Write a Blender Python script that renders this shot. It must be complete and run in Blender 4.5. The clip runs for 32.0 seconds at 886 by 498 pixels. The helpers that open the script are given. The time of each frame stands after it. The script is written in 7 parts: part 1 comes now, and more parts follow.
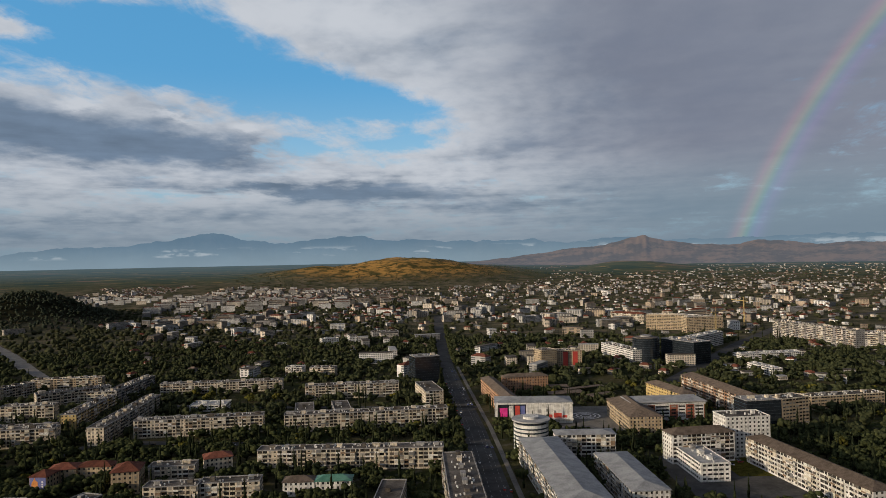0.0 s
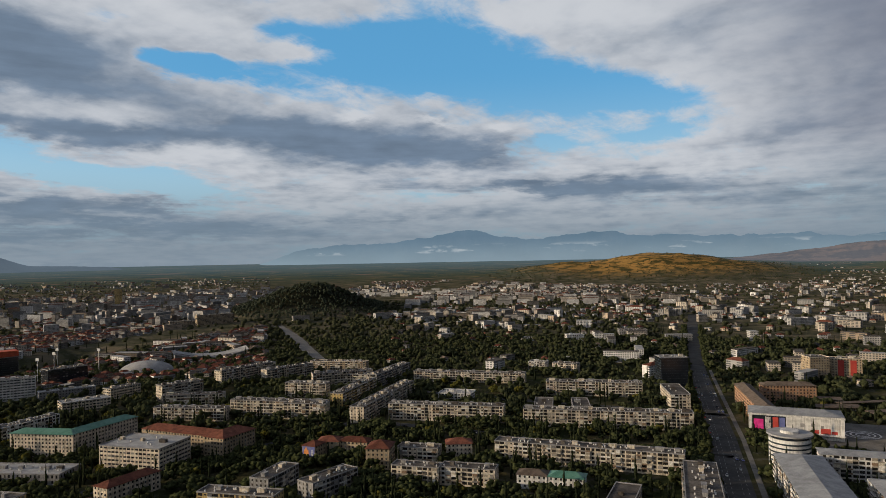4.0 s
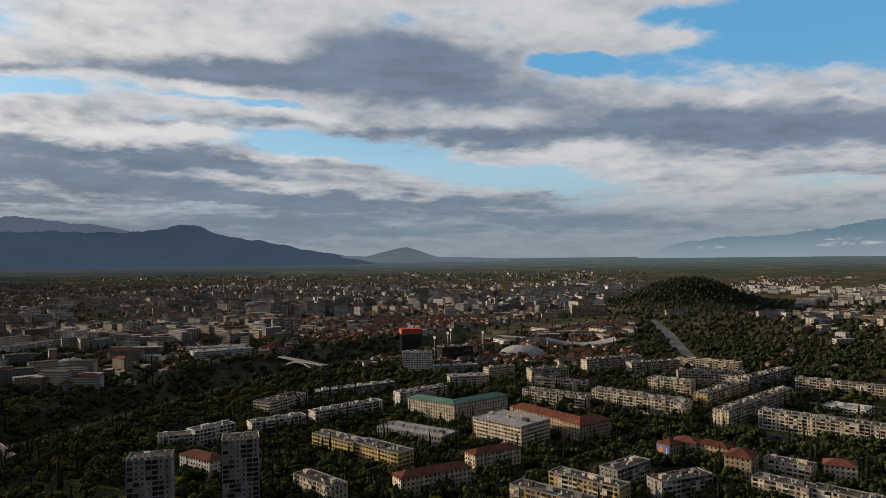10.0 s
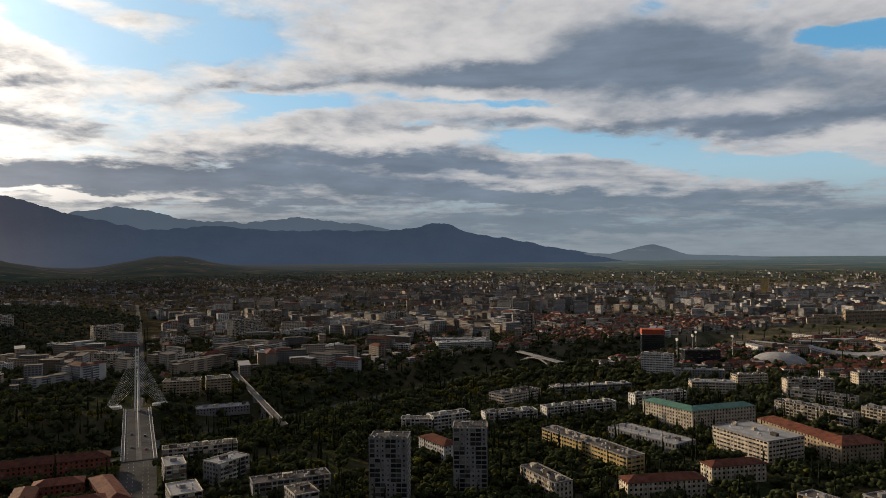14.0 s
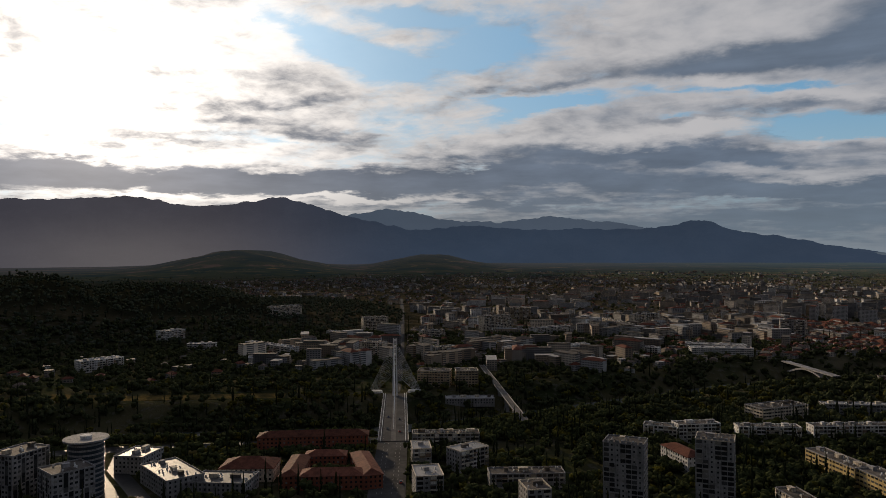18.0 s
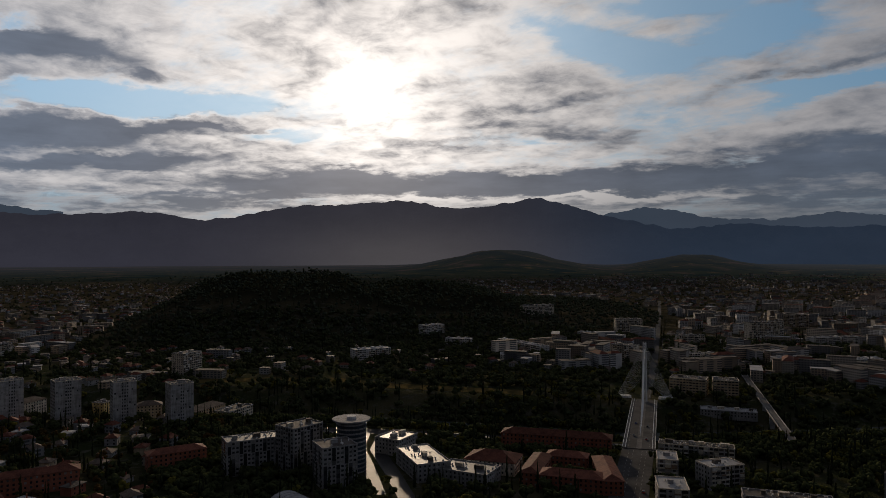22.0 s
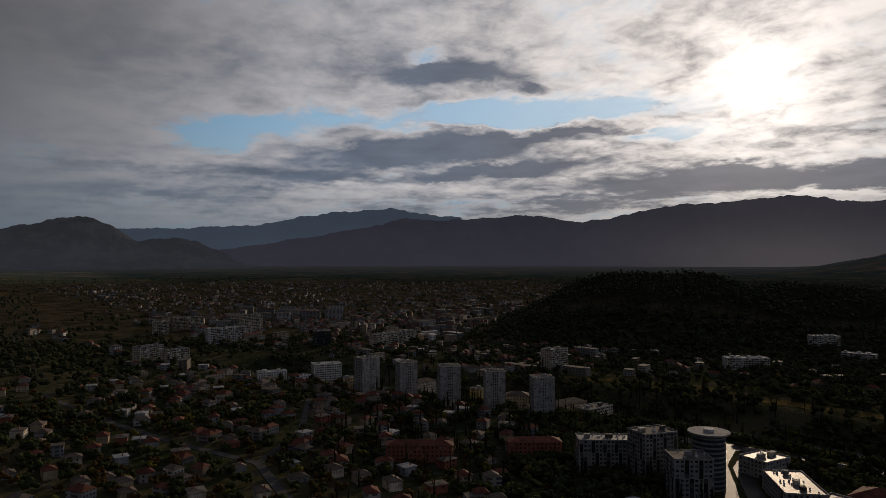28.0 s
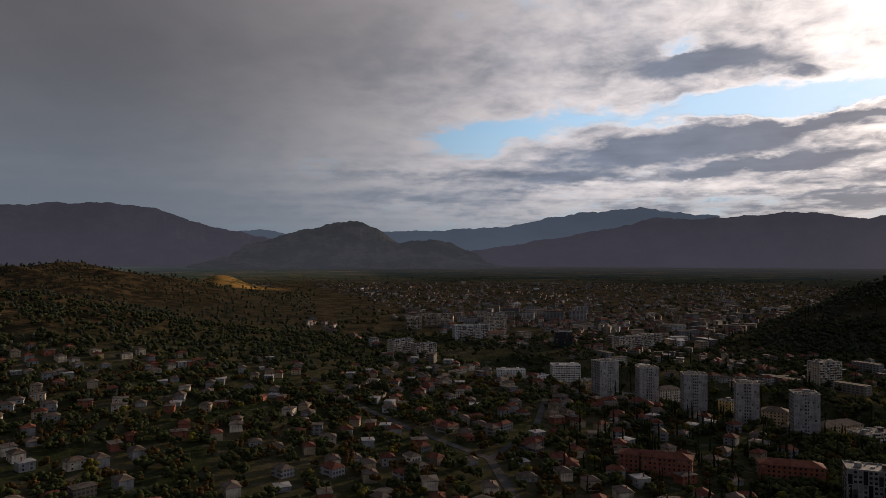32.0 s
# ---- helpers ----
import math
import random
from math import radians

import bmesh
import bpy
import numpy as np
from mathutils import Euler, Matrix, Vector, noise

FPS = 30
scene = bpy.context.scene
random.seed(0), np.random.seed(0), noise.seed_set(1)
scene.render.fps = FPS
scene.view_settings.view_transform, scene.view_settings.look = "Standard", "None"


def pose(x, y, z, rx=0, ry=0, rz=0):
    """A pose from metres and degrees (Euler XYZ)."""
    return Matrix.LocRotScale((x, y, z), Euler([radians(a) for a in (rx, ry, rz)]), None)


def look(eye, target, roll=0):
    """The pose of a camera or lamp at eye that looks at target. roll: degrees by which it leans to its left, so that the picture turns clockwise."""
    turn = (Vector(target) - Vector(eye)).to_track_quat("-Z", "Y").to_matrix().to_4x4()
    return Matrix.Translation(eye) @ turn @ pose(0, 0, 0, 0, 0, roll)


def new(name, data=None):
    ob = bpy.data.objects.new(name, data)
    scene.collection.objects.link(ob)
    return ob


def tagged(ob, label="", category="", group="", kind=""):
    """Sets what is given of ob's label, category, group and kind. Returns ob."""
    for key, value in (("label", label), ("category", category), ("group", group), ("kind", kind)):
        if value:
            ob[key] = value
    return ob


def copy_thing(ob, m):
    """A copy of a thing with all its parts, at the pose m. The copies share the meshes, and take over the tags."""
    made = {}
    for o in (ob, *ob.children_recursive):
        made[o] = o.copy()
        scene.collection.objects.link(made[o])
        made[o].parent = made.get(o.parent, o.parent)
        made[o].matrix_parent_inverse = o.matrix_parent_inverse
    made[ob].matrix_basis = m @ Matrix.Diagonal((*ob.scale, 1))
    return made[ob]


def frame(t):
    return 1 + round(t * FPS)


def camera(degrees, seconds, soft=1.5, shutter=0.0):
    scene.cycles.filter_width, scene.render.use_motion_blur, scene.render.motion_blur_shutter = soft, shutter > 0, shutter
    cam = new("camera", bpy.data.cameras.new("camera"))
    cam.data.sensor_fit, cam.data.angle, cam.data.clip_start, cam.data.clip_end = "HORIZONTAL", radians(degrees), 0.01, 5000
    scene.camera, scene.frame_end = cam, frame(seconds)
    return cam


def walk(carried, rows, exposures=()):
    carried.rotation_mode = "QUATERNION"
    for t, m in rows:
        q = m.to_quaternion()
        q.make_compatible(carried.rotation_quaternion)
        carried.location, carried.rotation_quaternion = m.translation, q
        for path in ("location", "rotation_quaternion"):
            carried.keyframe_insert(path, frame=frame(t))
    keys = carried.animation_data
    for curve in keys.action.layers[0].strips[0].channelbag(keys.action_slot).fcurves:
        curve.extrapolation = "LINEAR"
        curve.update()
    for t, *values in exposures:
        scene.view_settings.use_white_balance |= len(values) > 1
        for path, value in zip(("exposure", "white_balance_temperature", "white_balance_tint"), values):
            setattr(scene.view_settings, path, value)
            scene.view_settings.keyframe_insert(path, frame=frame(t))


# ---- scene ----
# The drone hovers about 150 m over the city, turns left through 162 degrees and drifts on a small arc.
cam = camera(64.43, 32.0, soft=0.75)
EYE = 150.0
ROWS = [
    (0.0, 0.00, 0.00, 0.00, 0.000, 0.645, 1.068),
    (0.5, 1.48, 0.21, 0.11, 2.519, 0.655, 1.084),
    (1.0, 2.98, 0.45, 0.20, 4.998, 0.662, 1.096),
    (1.5, 4.50, 0.73, 0.28, 7.580, 0.665, 1.102),
    (2.0, 6.04, 1.04, 0.34, 10.229, 0.666, 1.105),
    (2.5, 7.60, 1.39, 0.40, 12.673, 0.664, 1.102),
    (3.0, 9.16, 1.78, 0.44, 15.243, 0.660, 1.097),
    (3.5, 10.72, 2.21, 0.48, 17.816, 0.654, 1.087),
    (5.5, 16.89, 4.38, 0.55, 27.929, 0.620, 1.018),
    (6.0, 18.39, 5.03, 0.56, 30.602, 0.610, 0.994),
    (6.5, 19.87, 5.73, 0.56, 33.206, 0.600, 0.969),
    (7.0, 21.31, 6.48, 0.56, 35.522, 0.589, 0.941),
    (7.5, 22.73, 7.27, 0.56, 38.089, 0.579, 0.912),
    (8.0, 24.11, 8.11, 0.56, 40.740, 0.569, 0.882),
    (8.5, 25.45, 8.99, 0.56, 43.306, 0.559, 0.850),
    (9.0, 26.74, 9.92, 0.56, 45.797, 0.550, 0.818),
    (9.5, 27.99, 10.90, 0.56, 48.238, 0.542, 0.785),
    (10.0, 29.19, 11.92, 0.56, 50.620, 0.534, 0.751),
    (10.5, 30.34, 12.98, 0.56, 53.109, 0.527, 0.717),
    (11.0, 31.43, 14.08, 0.56, 55.482, 0.520, 0.682),
    (11.5, 32.46, 15.23, 0.57, 58.005, 0.515, 0.648),
    (12.0, 33.43, 16.41, 0.58, 60.459, 0.510, 0.613),
    (12.5, 34.33, 17.63, 0.59, 62.984, 0.506, 0.579),
    (13.0, 35.17, 18.88, 0.60, 65.492, 0.503, 0.546),
    (13.5, 35.94, 20.17, 0.62, 68.003, 0.501, 0.512),
    (14.0, 36.64, 21.49, 0.64, 70.410, 0.500, 0.480),
    (14.5, 37.27, 22.84, 0.66, 72.820, 0.500, 0.448),
    (16.5, 39.00, 28.46, 0.79, 83.340, 0.507, 0.330),
    (17.0, 39.23, 29.90, 0.83, 85.785, 0.510, 0.304),
    (17.5, 39.38, 31.36, 0.87, 88.255, 0.514, 0.278),
    (18.0, 39.45, 32.83, 0.91, 90.848, 0.519, 0.254),
    (18.5, 39.43, 34.29, 0.96, 93.237, 0.524, 0.231),
    (19.0, 39.32, 35.76, 1.00, 95.571, 0.530, 0.209),
    (19.5, 39.13, 37.22, 1.05, 98.261, 0.536, 0.189),
    (20.0, 38.85, 38.67, 1.10, 101.062, 0.542, 0.169),
    (20.5, 38.48, 40.11, 1.14, 103.822, 0.549, 0.152),
    (21.0, 38.02, 41.53, 1.19, 106.463, 0.556, 0.135),
    (21.5, 37.47, 42.92, 1.23, 109.111, 0.563, 0.120),
    (22.0, 36.83, 44.29, 1.27, 111.616, 0.570, 0.106),
    (22.5, 36.11, 45.62, 1.31, 114.069, 0.578, 0.093),
    (23.0, 35.29, 46.92, 1.34, 116.589, 0.585, 0.081),
    (23.5, 34.39, 48.17, 1.37, 119.100, 0.593, 0.070),
    (24.0, 33.39, 49.37, 1.39, 121.601, 0.600, 0.060),
    (24.5, 32.31, 50.51, 1.41, 124.334, 0.607, 0.051),
    (25.0, 31.14, 51.59, 1.42, 126.771, 0.614, 0.042),
    (25.5, 29.88, 52.60, 1.41, 129.179, 0.622, 0.034),
    (27.5, 24.00, 55.83, 1.29, 139.257, 0.650, 0.005),
    (28.0, 22.32, 56.40, 1.22, 141.737, 0.657, -0.003),
    (28.5, 20.56, 56.87, 1.14, 144.354, 0.664, -0.011),
    (29.0, 18.73, 57.21, 1.04, 146.884, 0.671, -0.019),
    (29.5, 16.81, 57.43, 0.92, 149.411, 0.679, -0.029),
    (30.0, 14.82, 57.51, 0.78, 151.965, 0.687, -0.039),
    (30.5, 12.76, 57.46, 0.61, 154.500, 0.695, -0.051),
    (31.0, 10.62, 57.26, 0.42, 157.164, 0.704, -0.065),
    (31.5, 8.42, 56.90, 0.21, 159.689, 0.713, -0.080),
    (32.0, 6.15, 56.38, -0.03, 161.859, 0.724, -0.098),
]
EXPOSURES = [(0.0, 0.36, 6280, 9), (4.0, 0.39, 6400, 9), (8.0, 0.45, 6560, 10), (13.0, 0.43, 6880, 11), (17.0, 0.09, 6720, 12), (20.0, -0.4, 6560, 13), (23.0, -0.85, 6490, 14), (26.0, -0.97, 6480, 15), (28.0, -0.83, 6580, 15), (30.0, -0.55, 6780, 16), (32.0, -0.18, 6860, 19)]
walk(cam, [(t, pose(x, y, EYE + z, 90 + pitch, roll, yaw)) for t, x, y, z, yaw, pitch, roll in ROWS], EXPOSURES)

SUN_AZ, SUN_EL = 117.6, 13.0


def direction(az, el):
    """Unit vector; az in degrees to the left of +y, el in degrees up."""
    a, e = radians(az), radians(el)
    return Vector((-math.sin(a) * math.cos(e), math.cos(a) * math.cos(e), math.sin(e)))


# ---- world: evening sky with broken cloud ----
class Nodes:
    """Small helper to write node trees as sums and products."""

    def __init__(self, tree):
        self.tree = tree
        tree.nodes.clear()

    def add(self, kind, **props):
        node = self.tree.nodes.new(kind)
        for key, value in props.items():
            if key == "operation":
                node.operation = value
            elif key == "blend_type":
                node.blend_type = value
            elif key == "data_type":
                node.data_type = value
        return node

    def put(self, socket, value):
        if hasattr(value, "is_output"):
            self.tree.links.new(value, socket)
        else:
            socket.default_value = value

    def math(self, op, a, b=0.0, c=0.0, clamp=False):
        node = self.add("ShaderNodeMath", operation=op)
        node.use_clamp = clamp
        for i, v in enumerate((a, b, c)):
            self.put(node.inputs[i], v)
        return node.outputs[0]

    def noise(self, vector, scale, detail=6.0, rough=0.55, distort=0.0):
        node = self.add("ShaderNodeTexNoise")
        self.put(node.inputs["Vector"], vector)
        self.put(node.inputs["Scale"], scale)
        self.put(node.inputs["Detail"], detail)
        self.put(node.inputs["Roughness"], rough)
        self.put(node.inputs["Distortion"], distort)
        return node.outputs["Fac"]

    def step(self, value, lo, hi, a=0.0, b=1.0):
        node = self.add("ShaderNodeMapRange")
        node.interpolation_type = "SMOOTHSTEP"
        for i, v in enumerate((value, lo, hi, a, b)):
            self.put(node.inputs[i], v)
        return node.outputs[0]

    def mix(self, fac, a, b, blend="MIX"):
        node = self.add("ShaderNodeMix", data_type="RGBA")
        node.blend_type = blend
        self.put(node.inputs[0], fac)
        self.put(node.inputs[6], a if hasattr(a, "is_output") else (*a[:3], 1))
        self.put(node.inputs[7], b if hasattr(b, "is_output") else (*b[:3], 1))
        return node.outputs[2]

    def vmath(self, op, a, b=(0, 0, 0)):
        node = self.add("ShaderNodeVectorMath", operation=op)
        self.put(node.inputs[0], a)
        self.put(node.inputs[1], b)
        return node.outputs["Value"] if op in ("DOT_PRODUCT", "LENGTH") else node.outputs[0]

    def combine(self, x, y, z):
        node = self.add("ShaderNodeCombineXYZ")
        for i, v in enumerate((x, y, z)):
            self.put(node.inputs[i], v)
        return node.outputs[0]

    def split(self, v):
        node = self.add("ShaderNodeSeparateXYZ")
        self.put(node.inputs[0], v)
        return node.outputs


world = bpy.data.worlds.new("evening_sky")
scene.world = world
world.use_nodes = True
W = Nodes(world.node_tree)
ray = W.add("ShaderNodeTexCoord").outputs["Generated"]
MID = 80.0
turned = W.add("ShaderNodeVectorRotate")
turned.rotation_type = "Z_AXIS"
W.put(turned.inputs["Vector"], ray)
turned.inputs["Angle"].default_value = -radians(MID)
rx, ry, rz = W.split(turned.outputs[0])
az0 = W.math("MULTIPLY_ADD", W.math("ARCTAN2", W.math("MULTIPLY", rx, -1.0), ry), 180 / math.pi, MID)
el0 = W.math("MULTIPLY", W.math("ARCSINE", rz), 180 / math.pi)
# cloud layer seen in perspective: finer and flatter towards the horizon
depth = W.math("ADD", W.math("MAXIMUM", rz, 0.0), 0.19)
sheet = W.combine(W.math("DIVIDE", rx, depth), W.math("DIVIDE", ry, depth), W.math("MULTIPLY", rz, 1.5))
warp_a = W.math("SUBTRACT", W.noise(sheet, 2.6, 8.0, 0.58), 0.5)
warp_b = W.math("SUBTRACT", W.noise(W.vmath("ADD", sheet, (7.3, 2.1, 4.4)), 3.4, 9.0, 0.6), 0.5)
az = W.math("MULTIPLY_ADD", warp_a, 7.0, az0)
el = W.math("MULTIPLY_ADD", warp_b, 3.2, el0)


class Field:
    """A sum of soft ellipses over azimuth and elevation."""

    def __init__(self, base):
        self.total = base

    def blob(self, a, e, w, h, amount, slope=0.0):
        place = W.add("ShaderNodeMapping")
        place.vector_type = "TEXTURE"
        W.put(place.inputs["Vector"], W.combine(az, el, self.total))
        place.inputs["Location"].default_value = (a, e, 0.0)
        place.inputs["Rotation"].default_value = (0.0, 0.0, math.atan(slope))
        place.inputs["Scale"].default_value = (w, h, 1e5)
        g = W.math("POWER", math.exp(-1), W.vmath("DOT_PRODUCT", place.outputs[0], place.outputs[0]))
        self.total = W.math("MULTIPLY_ADD", g, amount, self.total)


toward = (-0.05 * math.sin(radians(SUN_AZ - MID)), 0.05 * math.cos(radians(SUN_AZ - MID)), 0.03)


def puffs(where):
    """Cloud thickness: heaps with finer heaps on them."""
    heap = W.noise(where, 1.75, 7.0, 0.5, 0.25)
    return W.math("MULTIPLY_ADD", W.noise(W.vmath("ADD", where, (3.1, 8.2, 1.0)), 5.6, 6.0, 0.5), 0.24, W.math("MULTIPLY", heap, 0.76))


raw = puffs(sheet)
relief = W.math("SUBTRACT", raw, puffs(W.vmath("ADD", sheet, toward)))
lit = W.math("MULTIPLY_ADD", relief, 5.5, 0.5, clamp=True)
# long flat streaks low over the horizon, small heaps higher up
streaks = W.math("SUBTRACT", W.noise(W.combine(W.math("MULTIPLY", az, 0.075), W.math("MULTIPLY", el0, 0.95), 0.0), 1.0, 7.0, 0.6), 0.5)
flat_low = W.step(el0, 4.5, 10.0, 1.0, 0.0)
knots = W.math("SUBTRACT", 0.42, W.math("ABSOLUTE", W.math("MULTIPLY_ADD", W.noise(sheet, 7.5, 6.0, 0.6, 0.3), 2.0, -1.0)))
rag = W.math("MULTIPLY_ADD", knots, 0.42, W.math("MULTIPLY", streaks, W.math("MULTIPLY", flat_low, 1.5)))
cover = Field(W.math("ADD", rag, W.math("MULTIPLY_ADD", W.math("SUBTRACT", raw, 0.5), 1.9, 0.70)))
# clear gaps and thick cloud
cover.blob(17.7, 14.2, 12.2, 1.92, -1.15, 0.10)
cover.blob(5.8, 12.3, 5.0, 1.19, -0.75, 0.15)
cover.blob(27.4, 17.4, 5.5, 1.14, -0.5)
cover.blob(3.1, 9.3, 4.1, 0.59, -0.55, -0.10)
cover.blob(12.3, 8.7, 2.3, 0.55, -0.55)
cover.blob(37.2, 14.2, 4.0, 0.53, -0.55)
cover.blob(34.2, 17.8, 2.3, 0.59, -0.35)
cover.blob(40.4, 4.5, 3.8, 0.80, -0.5)
cover.blob(38.6, 15.1, 3.4, 0.92, -0.75, -0.10)
cover.blob(53.6, 18.2, 2.6, 0.99, -0.45)
cover.blob(20.2, 16.6, 7.3, 2.59, -0.6)
cover.blob(33.1, 18.3, 2.3, 0.64, -0.35)
cover.blob(58.7, 8.4, 7.1, 0.74, -0.8, 0.17)
cover.blob(45.1, 6.1, 8.7, 1.10, -0.75, 0.12)
cover.blob(71.6, 10.6, 2.0, 0.32, -0.5, 0.12)
cover.blob(65.9, 6.4, 4.5, 0.29, -0.4, 0.06)
cover.blob(82.6, 11.9, 3.8, 0.59, -0.9)
cover.blob(57.3, 8.6, 6.4, 0.84, -0.9, 0.08)
cover.blob(65.2, 12.1, 8.6, 0.32, -0.6, 0.06)
cover.blob(41.9, 15.0, 2.0, 1.38, -0.8)
cover.blob(45.4, 17.6, 2.2, 0.57, -0.5)
cover.blob(87.4, 17.0, 4.7, 1.78, -0.5, 0.21)
cover.blob(96.8, 15.5, 3.5, 0.84, -0.4)
cover.blob(46.5, 6.7, 5.5, 0.58, -0.5)
cover.blob(82.7, 12.1, 4.4, 0.60, -0.6)
cover.blob(92.4, 15.3, 8.6, 1.19, -0.45, -0.10)
cover.blob(96.0, 18.9, 5.4, 0.91, -0.35)
cover.blob(98.2, 16.1, 7.4, 0.99, -0.75, 0.31)
cover.blob(84.2, 11.6, 2.4, 0.65, -0.95, -0.11)
cover.blob(86.4, 16.6, 3.0, 1.08, -0.6, -0.22)
cover.blob(93.5, 18.8, 3.3, 0.70, -0.45)
cover.blob(131.7, 11.7, 8.5, 0.74, -0.85)
cover.blob(124.5, 9.7, 4.8, 0.54, -0.5)
cover.blob(141.8, 12.0, 2.1, 0.56, -0.5)
cover.blob(102.7, 9.0, 3.1, 0.36, -0.4)
cover.blob(141.8, 16.0, 2.1, 0.48, -0.4)
cover.blob(141.8, 11.4, 7.3, 0.76, -0.55)
cover.blob(156.3, 10.2, 3.8, 0.52, -0.55)
cover.blob(142.7, 15.8, 2.1, 0.35, -0.35)
cover.blob(160.1, 9.4, 2.7, 1.05, -0.8)
cover.blob(151.9, 10.9, 7.1, 0.59, -0.55, -0.02)
cover.blob(137.3, 10.9, 6.9, 0.64, -0.4, -0.02)
cover.blob(177.7, 9.8, 3.0, 0.62, -0.3)
cover.blob(159.3, 9.7, 2.8, 0.83, -0.5)
cover.blob(135.5, 11.4, 3.3, 0.54, -0.5, -0.11)
cover.blob(-14.2, 12.7, 12.6, 7.96, 0.6)
cover.blob(26.1, 8.7, 10.7, 1.86, 0.75, 0.04)
cover.blob(11.3, 18.5, 10.6, 1.38, 0.35, 0.10)
cover.blob(-1.8, 14.4, 5.7, 2.70, 0.4)
cover.blob(6.7, 5.8, 8.3, 0.83, 0.45)
cover.blob(38.3, 16.0, 5.4, 0.57, 0.4)
cover.blob(31.5, 16.2, 3.6, 0.60, 0.4)
cover.blob(14.1, 3.1, 11.0, 0.74, 0.4)
cover.blob(37.2, 8.9, 4.4, 2.05, 0.35)
cover.blob(49.6, 14.2, 6.7, 2.18, 0.55)
cover.blob(41.8, 17.6, 9.2, 1.20, 0.35, 0.05)
cover.blob(33.1, 16.4, 4.1, 0.64, 0.4, -0.10)
cover.blob(68.5, 16.1, 7.2, 2.45, 0.4)
cover.blob(62.0, 4.7, 13.2, 0.60, 0.5, 0.08)
cover.blob(69.9, 7.2, 6.0, 0.44, 0.55, 0.07)
cover.blob(49.2, 10.1, 10.4, 1.00, 0.45, 0.05)
cover.blob(30.9, 3.8, 8.9, 0.91, 0.35)
cover.blob(69.5, 2.2, 10.6, 0.81, 0.4)
cover.blob(74.8, 7.7, 15.2, 0.74, 0.65, 0.04)
cover.blob(81.2, 6.2, 11.7, 0.77, 0.5)
cover.blob(56.4, 4.7, 17.0, 0.57, 0.5, 0.02)
cover.blob(101.6, 5.6, 9.2, 0.61, 0.6)
cover.blob(45.0, 9.8, 5.0, 0.98, 0.5)
cover.blob(67.5, 14.3, 10.0, 1.10, 0.4)
cover.blob(76.7, 9.9, 6.9, 1.19, 0.35)
cover.blob(75.9, 5.8, 13.4, 0.82, 0.5)
cover.blob(105.0, 5.8, 17.2, 0.78, 0.6)
cover.blob(58.3, 15.3, 6.2, 2.45, 0.45)
cover.blob(108.6, 5.6, 36.7, 0.74, 0.6)
cover.blob(140.8, 8.5, 6.7, 1.01, 0.75)
cover.blob(129.2, 10.2, 4.6, 0.26, 0.5)
cover.blob(137.5, 6.6, 6.3, 0.46, 0.5, -0.06)
cover.blob(140.8, 14.9, 4.9, 0.80, 0.5)
cover.blob(120.9, 6.5, 4.9, 0.59, 0.6)
cover.blob(148.3, 8.2, 10.9, 1.10, 0.75, -0.10)
cover.blob(134.1, 9.8, 6.8, 0.32, 0.5, -0.12)
cover.blob(164.6, 5.6, 11.7, 1.02, 0.55, -0.05)
cover.blob(136.4, 7.1, 5.0, 0.41, 0.45, -0.10)
cover.blob(166.9, 15.0, 15.8, 4.59, 0.55)
cover.blob(188.9, 11.7, 13.9, 6.97, 0.5)
dark = Field(W.math("MULTIPLY_ADD", streaks, W.math("MULTIPLY", flat_low, 1.6), W.math("MULTIPLY_ADD", W.math("SUBTRACT", raw, 0.5), 1.3, 0.06)))
# shaded undersides and sunlit heads
dark.blob(25.3, 8.8, 10.3, 1.42, 1.05, 0.05)
dark.blob(18.6, 8.4, 4.5, 1.00, 0.35, 0.05)
dark.blob(33.5, 10.1, 6.2, 1.10, 0.4)
dark.blob(7.7, 5.5, 7.8, 0.69, 0.75)
dark.blob(17.7, 5.7, 9.1, 0.41, 0.45, 0.05)
dark.blob(40.4, 11.5, 4.5, 0.80, 0.3)
dark.blob(-17.9, 13.5, 8.9, 5.28, 0.75)
dark.blob(-7.4, 8.8, 5.4, 0.79, 0.45, -0.10)
dark.blob(-12.3, 4.1, 11.0, 1.70, 0.45)
dark.blob(1.3, 4.6, 5.4, 0.59, 0.35)
dark.blob(29.5, 3.5, 12.3, 0.39, 0.35)
dark.blob(39.0, 2.3, 10.6, 0.81, 0.45)
dark.blob(35.4, 5.7, 6.0, 0.33, 0.3)
dark.blob(26.7, 11.6, 1.1, 0.31, -0.7)
dark.blob(21.1, 11.0, 1.5, 0.18, -0.5)
dark.blob(16.1, 10.3, 1.4, 0.32, -0.6)
dark.blob(38.7, 7.9, 3.2, 0.65, -0.4)
dark.blob(7.2, 18.9, 6.9, 1.20, -0.3)
dark.blob(-3.2, 15.2, 5.2, 1.79, -0.25)
dark.blob(4.9, 3.0, 5.0, 0.32, -0.4)
dark.blob(15.9, 4.7, 4.6, 0.32, -0.35)
dark.blob(-0.1, 6.5, 2.7, 0.41, -0.35)
dark.blob(49.2, 14.3, 5.6, 1.91, 1, 0.05)
dark.blob(60.8, 14.4, 8.1, 0.95, 0.55)
dark.blob(50.5, 9.6, 6.7, 0.82, 0.6, 0.05)
dark.blob(36.3, 9.9, 5.5, 1.01, 0.3)
dark.blob(67.4, 9.9, 6.6, 0.37, 0.55, 0.11)
dark.blob(57.0, 9.4, 5.1, 0.40, 0.4, 0.10)
dark.blob(69.5, 7.2, 5.7, 0.44, 0.95, 0.09)
